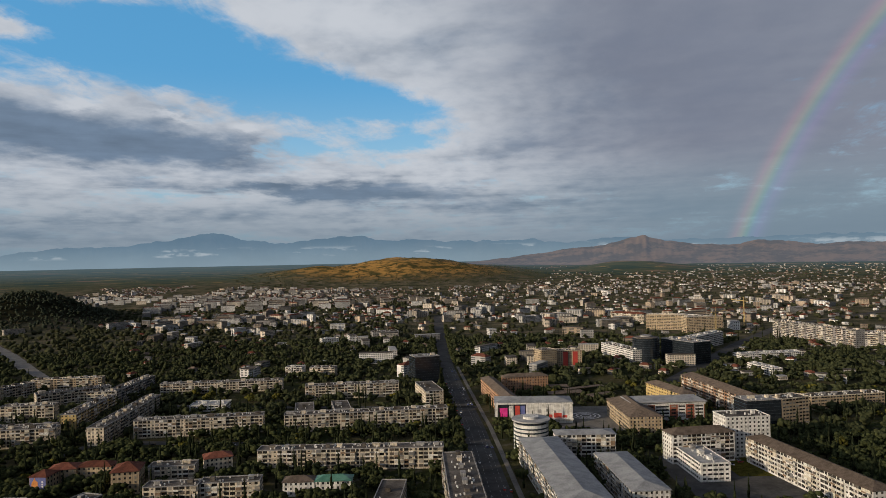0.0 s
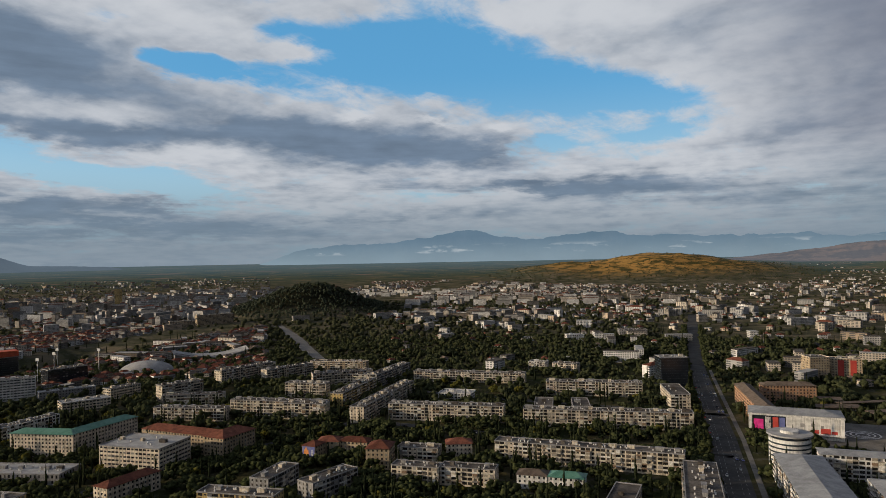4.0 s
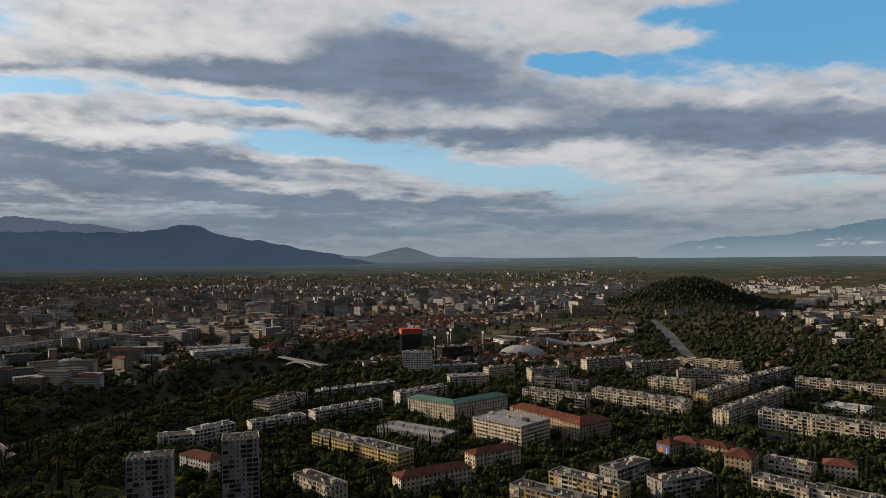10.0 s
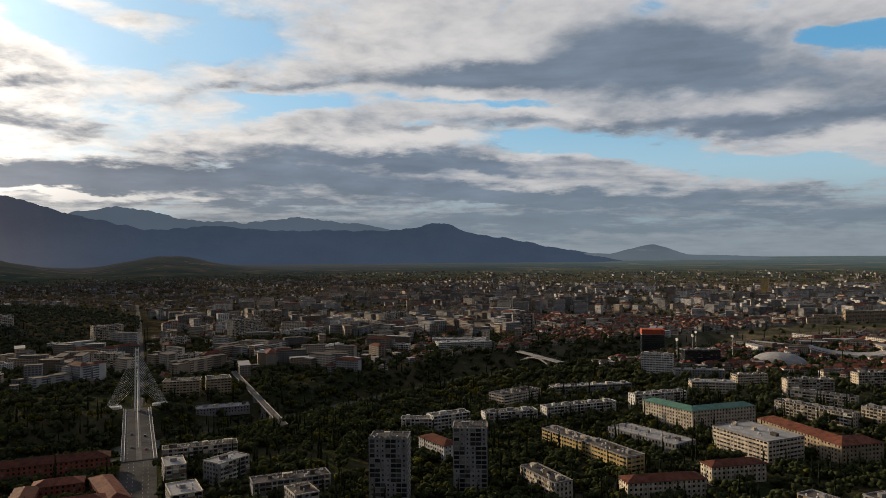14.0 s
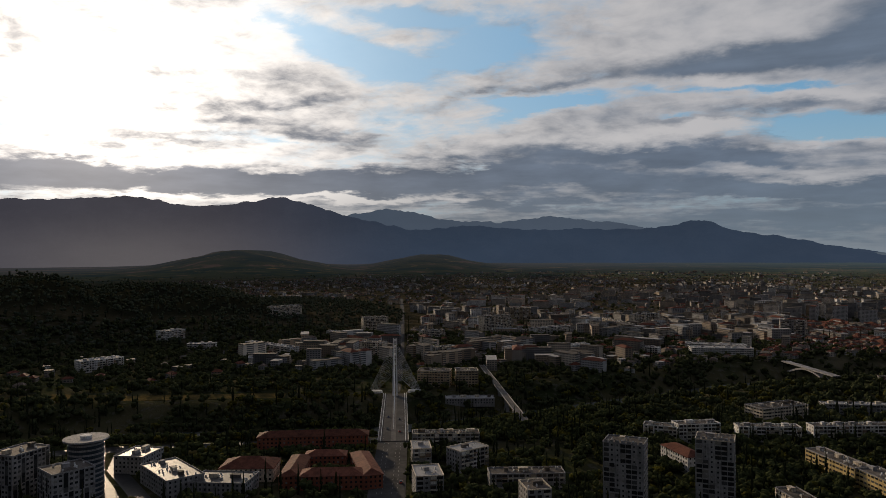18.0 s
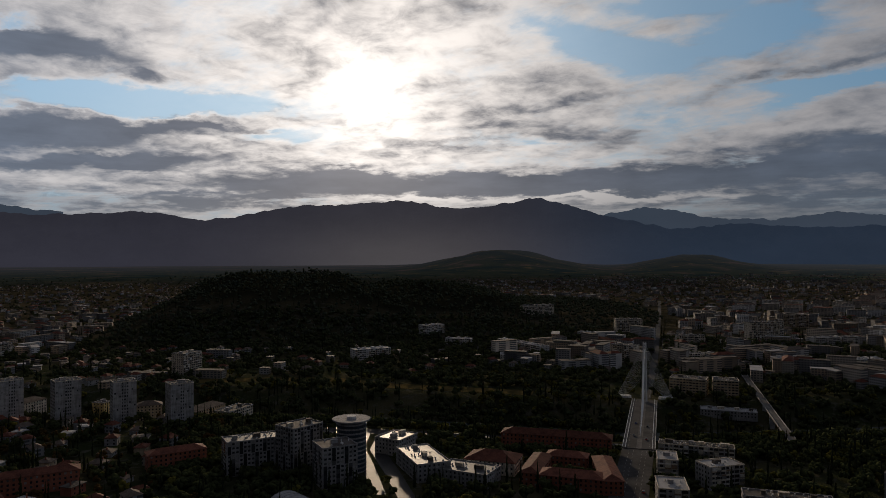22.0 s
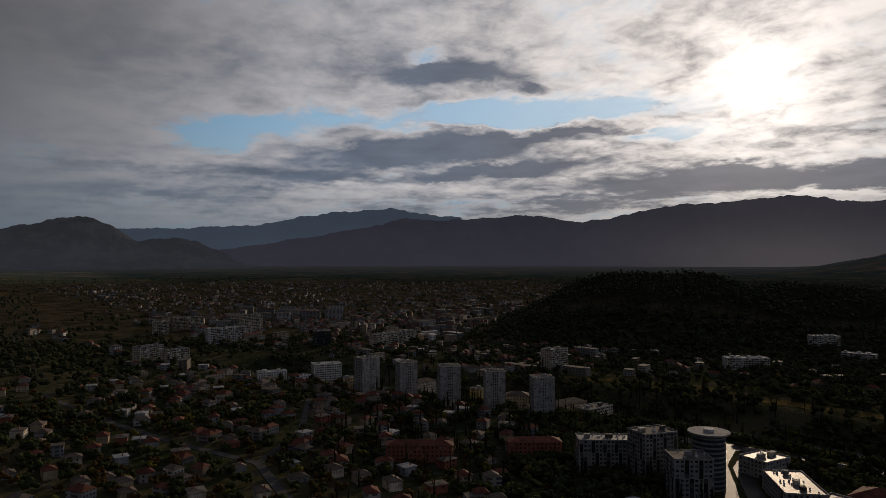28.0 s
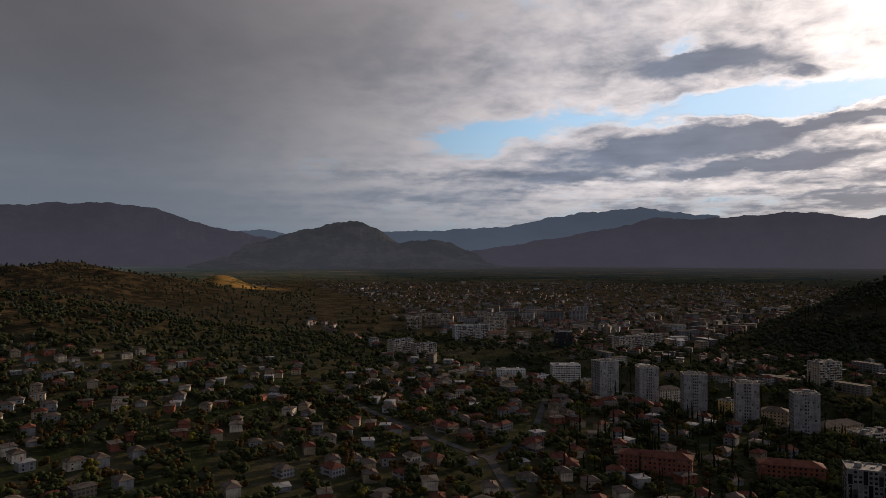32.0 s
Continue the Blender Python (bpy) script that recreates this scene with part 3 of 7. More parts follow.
M = {
    "white": wall_material("white_render", (0.36, 0.355, 0.34), (0.82, 0.805, 0.77)),
    # darker copy of the white render, with shade on dim walls put into its tones
    "pale": wall_material("shaded_white_render", (0.17, 0.168, 0.165), (0.40, 0.395, 0.39)),
    "cream": wall_material("cream_render", (0.24, 0.20, 0.15), (0.79, 0.70, 0.56)),
    "grey": wall_material("grey_concrete", (0.16, 0.16, 0.16), (0.36, 0.35, 0.345)),
    "yellow": wall_material("yellow_render", (0.38, 0.28, 0.12), (0.66, 0.50, 0.22)),
    "sand": wall_material("sand_render", (0.26, 0.20, 0.13), (0.50, 0.40, 0.275)),
    "orange": wall_material("orange_render", (0.27, 0.15, 0.09), (0.44, 0.27, 0.165)),
    "brick": material("red_brick", (0.22, 0.07, 0.04), (0.36, 0.13, 0.08), scale=0.2),
    "red": material("red_cladding", (0.40, 0.05, 0.04), (0.55, 0.08, 0.06), scale=0.2),
    "pink": material("magenta_banner", (0.55, 0.02, 0.20), (0.75, 0.06, 0.32), scale=0.3),
    "black_glass": material("dark_glass", (0.012, 0.016, 0.022), (0.03, 0.036, 0.045), rough=0.16, scale=0.3, spec=0.5),
    "window": mixed_material("window_glass", ((0.0, (0.018, 0.02, 0.024)), (0.45, (0.04, 0.042, 0.045)), (0.72, (0.10, 0.10, 0.10)), (0.90, (0.28, 0.27, 0.25))), 0.22, 0.5),
    # flat loggia panels; the darkest tones paint the shade of a recess
    "loggia": mixed_material("painted_loggia_shade", ((0.0, (0.014, 0.013, 0.012)), (0.45, (0.045, 0.04, 0.036)), (0.74, (0.11, 0.095, 0.082)), (0.90, (0.34, 0.32, 0.29))), 0.6),
    "balcony": mixed_material("balcony_parapet", ((0.0, (0.62, 0.57, 0.47)), (0.38, (0.34, 0.30, 0.24)), (0.55, (0.76, 0.74, 0.70)), (0.78, (0.26, 0.18, 0.12)), (0.9, (0.20, 0.20, 0.20)))),
    "roof_flat": material("bitumen_roof", (0.055, 0.048, 0.042), (0.18, 0.16, 0.14), scale=0.1, relief=0.2, vary=0.4, spec=0.05),
    "roof_light": material("pale_roof", (0.28, 0.28, 0.275), (0.46, 0.455, 0.45), scale=0.12, rough=0.85, spec=0.05),
    "roof_metal": material("pale_sheet_roof", (0.20, 0.205, 0.21), (0.36, 0.365, 0.37), scale=0.15, rough=0.6),
    "roof_tile": material("clay_tiles", (0.09, 0.036, 0.026), (0.22, 0.085, 0.055), scale=0.3, relief=0.4, vary=0.6, spec=0.05),
    "roof_brown": material("brown_tiles", (0.09, 0.07, 0.055), (0.19, 0.15, 0.12), scale=0.3, relief=0.4, vary=0.4, spec=0.05),
    "roof_green": material("green_sheet_roof", (0.05, 0.16, 0.11), (0.12, 0.27, 0.20), scale=0.2, rough=0.5),
    "asphalt": material("asphalt", (0.055, 0.054, 0.053), (0.105, 0.103, 0.10), scale=0.05, relief=0.1, rough=0.95, spec=0.02),
    "wet": material("wet_asphalt", (0.03, 0.03, 0.032), (0.055, 0.054, 0.052), rough=0.55, scale=0.05, spec=0.06),
    "roof_wet": material("wet_membrane_roof", (0.06, 0.06, 0.06), (0.13, 0.125, 0.12), scale=0.12, rough=0.5, spec=0.12),
    "paving": material("paving", (0.12, 0.115, 0.11), (0.22, 0.21, 0.19), scale=0.08, rough=0.95, spec=0.0),
    "pale_road": material("worn_pale_asphalt", (0.16, 0.155, 0.15), (0.27, 0.26, 0.245), scale=0.06, rough=0.95, spec=0.0),
    "paint": material("road_paint", (0.22, 0.22, 0.21), (0.42, 0.42, 0.40), scale=0.3),
    "steel": material("white_steel", (0.62, 0.62, 0.60), (0.78, 0.78, 0.76), rough=0.45, scale=0.3),
    "bark": material("bark", (0.05, 0.035, 0.022), (0.11, 0.08, 0.055), scale=1.2),
    "leaf": material("broad_leaf", (0.020, 0.027, 0.014), (0.090, 0.102, 0.044), scale=0.34, fine=9.0, vary=0.5, spec=0.0, relief=0.7, leafy=0.4),
    # lighter copy of the leaf; haze and sunlight over the park are in its tones
    "park_leaf_hazed": material("park_leaf_hazed", (0.032, 0.042, 0.024), (0.118, 0.13, 0.064), scale=0.30, fine=9.0, vary=0.5, spec=0.0, relief=0.7, leafy=0.4),
    "leaf_yellow": material("turning_leaf", (0.05, 0.055, 0.014), (0.18, 0.165, 0.04), scale=0.25, fine=7.0, vary=0.5, spec=0.0, relief=0.7, leafy=0.4),
    "leaf_brown": material("rusty_leaf", (0.05, 0.035, 0.016), (0.17, 0.11, 0.045), scale=0.25, fine=7.0, vary=0.5, spec=0.0, relief=0.7, leafy=0.4),
    # paler leaf for distant trees, with the haze put into its tones
    "leaf_far_hazed": material("hazed_distant_leaf", (0.034, 0.042, 0.025), (0.11, 0.115, 0.065), scale=0.05, fine=7.0, spec=0.0, relief=0.7, leafy=0.4),
    "cypress": material("cypress_leaf", (0.012, 0.017, 0.010), (0.042, 0.050, 0.026), scale=0.4, fine=6.0, vary=0.4, spec=0.0, relief=0.7, leafy=0.25),
    # needle tones lifted to carry the haze over the wooded hills
    "pine": material("hazed_pine_needles", (0.036, 0.047, 0.036), (0.115, 0.13, 0.09), scale=0.12, fine=8.0, spec=0.0, relief=0.7, leafy=0.35),
    "glass_green": material("green_glass", (0.01, 0.03, 0.025), (0.02, 0.06, 0.05), rough=0.2, scale=0.3, spec=0.5),
    "dry_grass": material("dry_grass", (0.05, 0.045, 0.02), (0.17, 0.12, 0.045), scale=0.05, relief=0.5, spec=0.0),
    "office_glass": material("blue_office_glass", (0.012, 0.02, 0.028), (0.03, 0.045, 0.06), rough=0.3, scale=0.3, spec=0.35),
    "car": material("car_paint", (0.08, 0.08, 0.09), (0.5, 0.5, 0.5), rough=0.3, scale=0.02, vary=1.2, spec=0.5),
    "water": material("river_water", (0.010, 0.016, 0.016), (0.022, 0.032, 0.030), rough=0.4, scale=0.03, relief=0.05, spec=0.06),
    "rock": material("pale_rock", (0.14, 0.13, 0.11), (0.32, 0.30, 0.26), scale=0.05, relief=0.4),
    "orange_paint": material("orange_paint", (0.55, 0.20, 0.05), (0.70, 0.30, 0.09), scale=0.5),
    "blue": material("blue_panel", (0.10, 0.12, 0.32), (0.18, 0.20, 0.42), scale=0.3),
}


def far_wall(name, tone, glass=(0.05, 0.055, 0.06)):
    """Walls too far off for built windows: rows of openings at storey height."""
    mat = bpy.data.materials.new(name)
    mat.use_nodes = True
    n = Nodes(mat.node_tree)
    place = n.add("ShaderNodeTexCoord").outputs["Object"]
    x, y, z = n.split(place)
    rnd = n.add("ShaderNodeNewGeometry").outputs["Random Per Island"]
    along = n.math("FRACT", n.math("MULTIPLY", n.math("ADD", n.math("MULTIPLY", x, 0.73), n.math("MULTIPLY", y, 0.68)), 0.42))
    high = n.math("FRACT", n.math("MULTIPLY", z, 0.345))
    hole = n.math("MULTIPLY", n.step(along, 0.34, 0.40), n.step(high, 0.40, 0.46))
    wear = n.math("MULTIPLY_ADD", rnd, 0.9, 0.35)
    soft = n.math("MULTIPLY", wear, n.step(n.noise(place, 0.08, 4.0), 0.3, 0.7, 0.75, 1.1))
    tint = n.vmath("MULTIPLY", n.combine(soft, soft, soft), tone)
    bsdf = n.add("ShaderNodeBsdfPrincipled")
    n.put(bsdf.inputs["Base Color"], n.mix(n.math("MULTIPLY", hole, 0.9), tint, glass))
    n.put(bsdf.inputs["Roughness"], 0.85)
    n.put(n.add("ShaderNodeOutputMaterial").inputs[0], bsdf.outputs[0])
    return mat


for key, tone in (("white", (0.72, 0.71, 0.69)), ("cream", (0.62, 0.55, 0.46)), ("sand", (0.48, 0.38, 0.28)), ("grey", (0.38, 0.375, 0.37))):
    M["far_" + key] = far_wall("far_" + key, tone)


# ---- mesh helpers ----
def box(bm, x0, y0, z0, x1, y1, z1):
    v = [bm.verts.new(p) for p in ((x0, y0, z0), (x1, y0, z0), (x1, y1, z0), (x0, y1, z0), (x0, y0, z1), (x1, y0, z1), (x1, y1, z1), (x0, y1, z1))]
    for f in ((3, 2, 1, 0), (4, 5, 6, 7), (0, 1, 5, 4), (1, 2, 6, 5), (2, 3, 7, 6), (3, 0, 4, 7)):
        bm.faces.new([v[i] for i in f])


def mesh_of(bm, name, mat):
    data = bpy.data.meshes.new(name)
    bm.to_mesh(data)
    bm.free()
    data.materials.append(mat)
    return data


def part(name, bm, mat, parent, label=""):
    """One bmesh (or a ready mesh) as one mesh object under a thing or a part."""
    data = bm if hasattr(bm, "polygons") else mesh_of(bm, name, mat)
    ob = new(name, data)
    ob.parent = parent
    if label:
        ob["label"] = label
    return ob


def sheet_mesh(name, points, faces, mat, smooth=False):
    data = bpy.data.meshes.new(name)
    data.from_pydata([tuple(p) for p in points], [], faces)
    data.materials.append(mat)
    if smooth:
        data.polygons.foreach_set("use_smooth", [True] * len(data.polygons))
    data.update()
    return data


FOOT = []  # footprints: x, y, cos, sin, half length, half depth


def claim(x, y, turn, length, depth, margin=2.0):
    a = radians(turn)
    FOOT.append((x, y, math.cos(a), math.sin(a), length / 2 + margin, depth / 2 + margin))


def open_ground(px, py, margin=0.0):
    """Which of the places lie on no claimed footprint."""
    ok = np.ones(len(px), bool)
    for x, y, c, s, hl, hd in FOOT:
        dx, dy = px - x, py - y
        ok &= ~((np.abs(dx * c + dy * s) < hl + margin) & (np.abs(dy * c - dx * s) < hd + margin))
    return ok


# ---- ground: one sheet from under the drone to the horizon ----
# Past 1.8 km the land is drawn in and lifted slightly, so that the far plain meets the true horizon.
HILLS = []


def hill(az, r, top, across, along, sharp=2.0):
    """A rise on the ground: azimuth and distance of its middle, height, half widths across and along the line of sight."""
    d = direction(az, 0)
    HILLS.append((d.x * r, d.y * r, d.x, d.y, top, across, along, sharp))


hill(30.8, 2080, 68, 150, 230, 2.6)
hill(123.8, 1720, 100, 265, 460, 4.0)
hill(113.5, 1700, 78, 290, 430, 3.0)
hill(106.0, 1750, 30, 330, 420, 2.6)
hill(3.0, 3700, 88, 430, 500, 2.0)
hill(9.5, 3600, 55, 300, 420, 2.0)
hill(197.0, 1350, 92, 340, 520, 2.0)
hill(192.0, 2300, 120, 520, 500, 2.0)
hill(179.5, 2750, 62, 110, 260, 2.0)
hill(106.5, 4000, 115, 380, 330, 2.0)
hill(91.5, 4050, 78, 300, 300, 2.0)
hill(345.0, 3900, 42, 260, 200, 2.0)
BED_Y = (-1100, -420, -300, -170, -30, 100, 250, 380, 505, 800, 1100)
BED_X = (-330, -560, -600, -615, -630, -690, -775, -850, -890, -950, -1000)


def river_x(y):
    """Where the river's bed lies for a given y."""
    return np.interp(y, BED_Y, BED_X)


def ground_z(x, y):
    x, y = np.asarray(x, float), np.asarray(y, float)
    r = np.hypot(x, y)
    s = np.clip((r - 1800.0) / 2850.0, 0, None)
    z = 113.0 * s ** 1.6
    rise = np.zeros_like(z)
    for hx, hy, dx, dy, top, across, along, sharp in HILLS:
        u = (x - hx) * dx + (y - hy) * dy
        v = (y - hy) * dx - (x - hx) * dy
        q = (np.abs(u) / along) ** sharp + (np.abs(v) / across) ** sharp
        rough = 1 + 0.10 * np.sin(x / 47.0 + 1.3 * np.sin(y / 83.0)) * np.cos(y / 61.0)
        rise = np.maximum(rise, top * np.exp(-q) * rough)
    inside = np.exp(-(((x - river_x(y)) / 62.0) ** 4)) * np.clip((1000 - np.abs(y)) / 80, 0, 1)
    return z + rise - 17.0 * inside


def ground_material(far=False):
    mat = bpy.data.materials.new("hazed_far_land" if far else "land")
    mat.use_nodes = True
    n = Nodes(mat.node_tree)
    place = n.add("ShaderNodeTexCoord").outputs["Object"]
    x, y, z = n.split(place)
    r = n.vmath("LENGTH", n.combine(x, y, 0.0))
    az_ = n.math("ARCTAN2", n.math("MULTIPLY", x, -1.0), y)
    broad = n.noise(place, 0.012, 6.0, 0.6)
    grain = n.noise(place, 0.11, 6.0, 0.65)
    tone = n.mix(n.step(broad, 0.40, 0.60), (0.03, 0.038, 0.016), (0.075, 0.068, 0.036))
    # gardens, yards and dry lots of the outer city, lightened in place of haze and low sun
    lots = n.noise(place, 0.02, 5.0, 0.65)
    outer = n.mix(n.step(lots, 0.38, 0.5), (0.048, 0.052, 0.030), (0.10, 0.094, 0.058))
    outer = n.mix(n.step(lots, 0.53, 0.6), outer, (0.17, 0.14, 0.095))
    # towards the south-west the lots are darkened in place of cloud shade
    southwest_shade = n.step(n.math("MULTIPLY_ADD", x, -1.0, n.math("MULTIPLY", y, -1.6)), 300.0, 1500.0)
    outer = n.mix(southwest_shade, outer, n.mix(n.step(lots, 0.42, 0.58), (0.03, 0.028, 0.016), (0.075, 0.06, 0.034)))
    tone = n.mix(n.step(r, 900.0, 1500.0), tone, outer)
    tone = n.mix(n.step(grain, 0.52, 0.64, 0.0, 0.55), tone, (0.11, 0.10, 0.085))
    # fields of the far plain, drawn out across the view, tones lightened in place of haze
    strip = n.combine(n.math("MULTIPLY", az_, 9.0), n.math("MULTIPLY", r, 0.008), 0.0)
    fields = n.noise(strip, 1.6, 6.0, 0.62)
    crops = n.mix(n.step(fields, 0.40, 0.52), (0.05, 0.08, 0.068), (0.095, 0.108, 0.07))
    crops = n.mix(n.step(fields, 0.56, 0.66), crops, (0.24, 0.16, 0.12))
    crops = n.mix(n.step(n.noise(strip, 3.1, 4.0, 0.6), 0.60, 0.66), crops, (0.30, 0.21, 0.10))
    tone = n.mix(n.step(r, 3000.0, 3700.0), tone, crops)
    # dry autumn grass on the bare hills, its gold strengthened in place of sunlight
    def near(hx, hy, lo, hi):
        return n.step(n.vmath("LENGTH", n.combine(n.math("SUBTRACT", x, hx), n.math("SUBTRACT", y, hy), 0.0)), lo, hi, 1.0, 0.0)
    d1, d2, d3, d4 = direction(4, 0) * 3750, direction(180, 0) * 2750, direction(197, 0) * 1350, direction(192, 0) * 2300
    grass = n.mix(n.step(n.noise(place, 0.016, 8.0, 0.7), 0.42, 0.58), (0.085, 0.075, 0.03), (0.44, 0.25, 0.075))
    dry = n.math("MAXIMUM", near(d1.x, d1.y, 420.0, 760.0), near(d2.x, d2.y, 160.0, 330.0))
    tone = n.mix(dry, tone, grass)
    # brown scrub, its tones lowered to carry the cloud shade on these hills
    scrub = n.mix(n.step(n.noise(place, 0.03, 8.0, 0.7), 0.45, 0.6), (0.032, 0.027, 0.017), (0.11, 0.076, 0.038))
    tone = n.mix(n.math("MAXIMUM", near(d3.x, d3.y, 300.0, 520.0), near(d4.x, d4.y, 400.0, 700.0)), tone, scrub)
    # darker ground under the pines
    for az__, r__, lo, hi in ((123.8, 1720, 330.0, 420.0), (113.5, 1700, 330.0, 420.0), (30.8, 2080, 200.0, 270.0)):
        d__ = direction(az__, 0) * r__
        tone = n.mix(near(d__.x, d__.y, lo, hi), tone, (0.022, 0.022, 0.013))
    bsdf = n.add("ShaderNodeBsdfPrincipled")
    n.put(bsdf.inputs["Base Color"], tone)
    n.put(bsdf.inputs["Roughness"], 0.95)
    n.put(bsdf.inputs["Specular IOR Level"], 0.0)
    bump = n.add("ShaderNodeBump")
    n.put(bump.inputs["Strength"], 0.6)
    n.put(bump.inputs["Distance"], 3.0)
    n.put(bump.inputs["Height"], grain)
    n.put(bsdf.inputs["Normal"], bump.outputs[0])
    if not far:
        n.put(n.add("ShaderNodeOutputMaterial").inputs[0], bsdf.outputs[0])
        return mat
    # the last kilometres: a backdrop with its evening haze painted as emission
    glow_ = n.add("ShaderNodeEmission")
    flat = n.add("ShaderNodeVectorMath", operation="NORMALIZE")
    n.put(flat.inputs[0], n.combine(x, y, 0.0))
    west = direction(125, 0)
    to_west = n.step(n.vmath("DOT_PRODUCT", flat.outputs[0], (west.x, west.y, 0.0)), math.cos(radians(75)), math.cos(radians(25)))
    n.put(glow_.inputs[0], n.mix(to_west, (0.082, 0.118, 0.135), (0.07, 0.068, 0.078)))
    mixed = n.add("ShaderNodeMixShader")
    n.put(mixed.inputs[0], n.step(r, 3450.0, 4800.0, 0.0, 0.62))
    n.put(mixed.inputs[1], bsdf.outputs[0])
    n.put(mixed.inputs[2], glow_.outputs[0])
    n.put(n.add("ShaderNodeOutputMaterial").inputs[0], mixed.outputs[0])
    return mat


def build_ground():
    rings = np.concatenate([[3, 60, 120], np.arange(180, 1000, 14), np.arange(1000, 2600, 26), np.arange(2600, 4860, 40)])
    turns = np.radians(np.arange(0, 360, 0.75))
    rr, aa = np.meshgrid(rings, turns, indexing="ij")
    x, y = -np.sin(aa) * rr, np.cos(aa) * rr
    pts = np.stack([x, y, ground_z(x, y)], -1).reshape(-1, 3)
    nr, na = rr.shape
    faces = [(i * na + j, (i + 1) * na + j, (i + 1) * na + (j + 1) % na, i * na + (j + 1) % na)[::-1] for i in range(nr - 1) for j in range(na)]
    pts = np.vstack([pts, [[0.0, 0.0, 0.0]]])
    faces.extend((len(pts) - 1, j, (j + 1) % na) for j in range(na))
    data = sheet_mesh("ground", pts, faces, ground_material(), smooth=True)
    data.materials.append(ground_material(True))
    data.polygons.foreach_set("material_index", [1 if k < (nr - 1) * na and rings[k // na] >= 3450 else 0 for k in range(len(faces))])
    return tagged(new("ground", data), "flat city ground with grass, earth, wooded hills and far fields", "ground", kind="structure")


build_ground()


# ---- mountains: a ring of ranges on the horizon ----
def hazed_slope_material(name, slope_a, slope_b, haze_tone, air, sun_haze=0.0, lake_tone=None, mist=None):
    """Far slopes with the haze of the evening air painted as emission, brighter towards the sun and in the valleys."""
    mat = bpy.data.materials.new(name)
    mat.use_nodes = True
    n = Nodes(mat.node_tree)
    place = n.add("ShaderNodeTexCoord").outputs["Object"]
    x, y, z = n.split(place)
    tone = n.mix(n.step(n.noise(place, 0.007, 9.0, 0.68), 0.42, 0.6), slope_a, slope_b)
    dif = n.add("ShaderNodeBsdfDiffuse")
    n.put(dif.inputs[0], tone)
    flat = n.add("ShaderNodeVectorMath", operation="NORMALIZE")
    n.put(flat.inputs[0], n.combine(x, y, 0.0))
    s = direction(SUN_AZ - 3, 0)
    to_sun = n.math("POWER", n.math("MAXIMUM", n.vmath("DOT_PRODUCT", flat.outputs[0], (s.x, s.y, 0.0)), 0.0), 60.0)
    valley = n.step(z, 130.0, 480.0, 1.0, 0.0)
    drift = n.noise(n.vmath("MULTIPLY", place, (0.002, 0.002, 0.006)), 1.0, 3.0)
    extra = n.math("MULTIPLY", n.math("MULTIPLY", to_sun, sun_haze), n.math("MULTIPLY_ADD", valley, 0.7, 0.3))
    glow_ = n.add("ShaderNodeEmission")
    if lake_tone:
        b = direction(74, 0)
        haze_tone = n.mix(n.step(n.vmath("DOT_PRODUCT", flat.outputs[0], (b.x, b.y, 0.0)), math.cos(radians(36)), math.cos(radians(14))), haze_tone, lake_tone)
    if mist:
        haze_tone = n.mix(n.step(z, 120.0, 300.0, 0.85, 0.0), haze_tone, mist)
        # low cloud along the foot of the range, painted into the haze colour
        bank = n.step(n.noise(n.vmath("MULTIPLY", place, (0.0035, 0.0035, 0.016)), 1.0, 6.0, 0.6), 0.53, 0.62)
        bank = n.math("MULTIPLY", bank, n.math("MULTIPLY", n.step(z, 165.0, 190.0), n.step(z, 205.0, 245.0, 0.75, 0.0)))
        haze_tone = n.mix(bank, haze_tone, (0.36, 0.40, 0.43))
    n.put(glow_.inputs[0], n.mix(extra, haze_tone, (0.26, 0.235, 0.215)))
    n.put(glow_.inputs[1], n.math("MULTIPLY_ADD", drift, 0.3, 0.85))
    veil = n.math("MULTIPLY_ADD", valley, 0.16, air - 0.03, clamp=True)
    mixed = n.add("ShaderNodeMixShader")
    n.put(mixed.inputs[0], veil)
    n.put(mixed.inputs[1], dif.outputs[0])
    n.put(mixed.inputs[2], glow_.outputs[0])
    n.put(n.add("ShaderNodeOutputMaterial").inputs[0], mixed.outputs[0])
    return mat


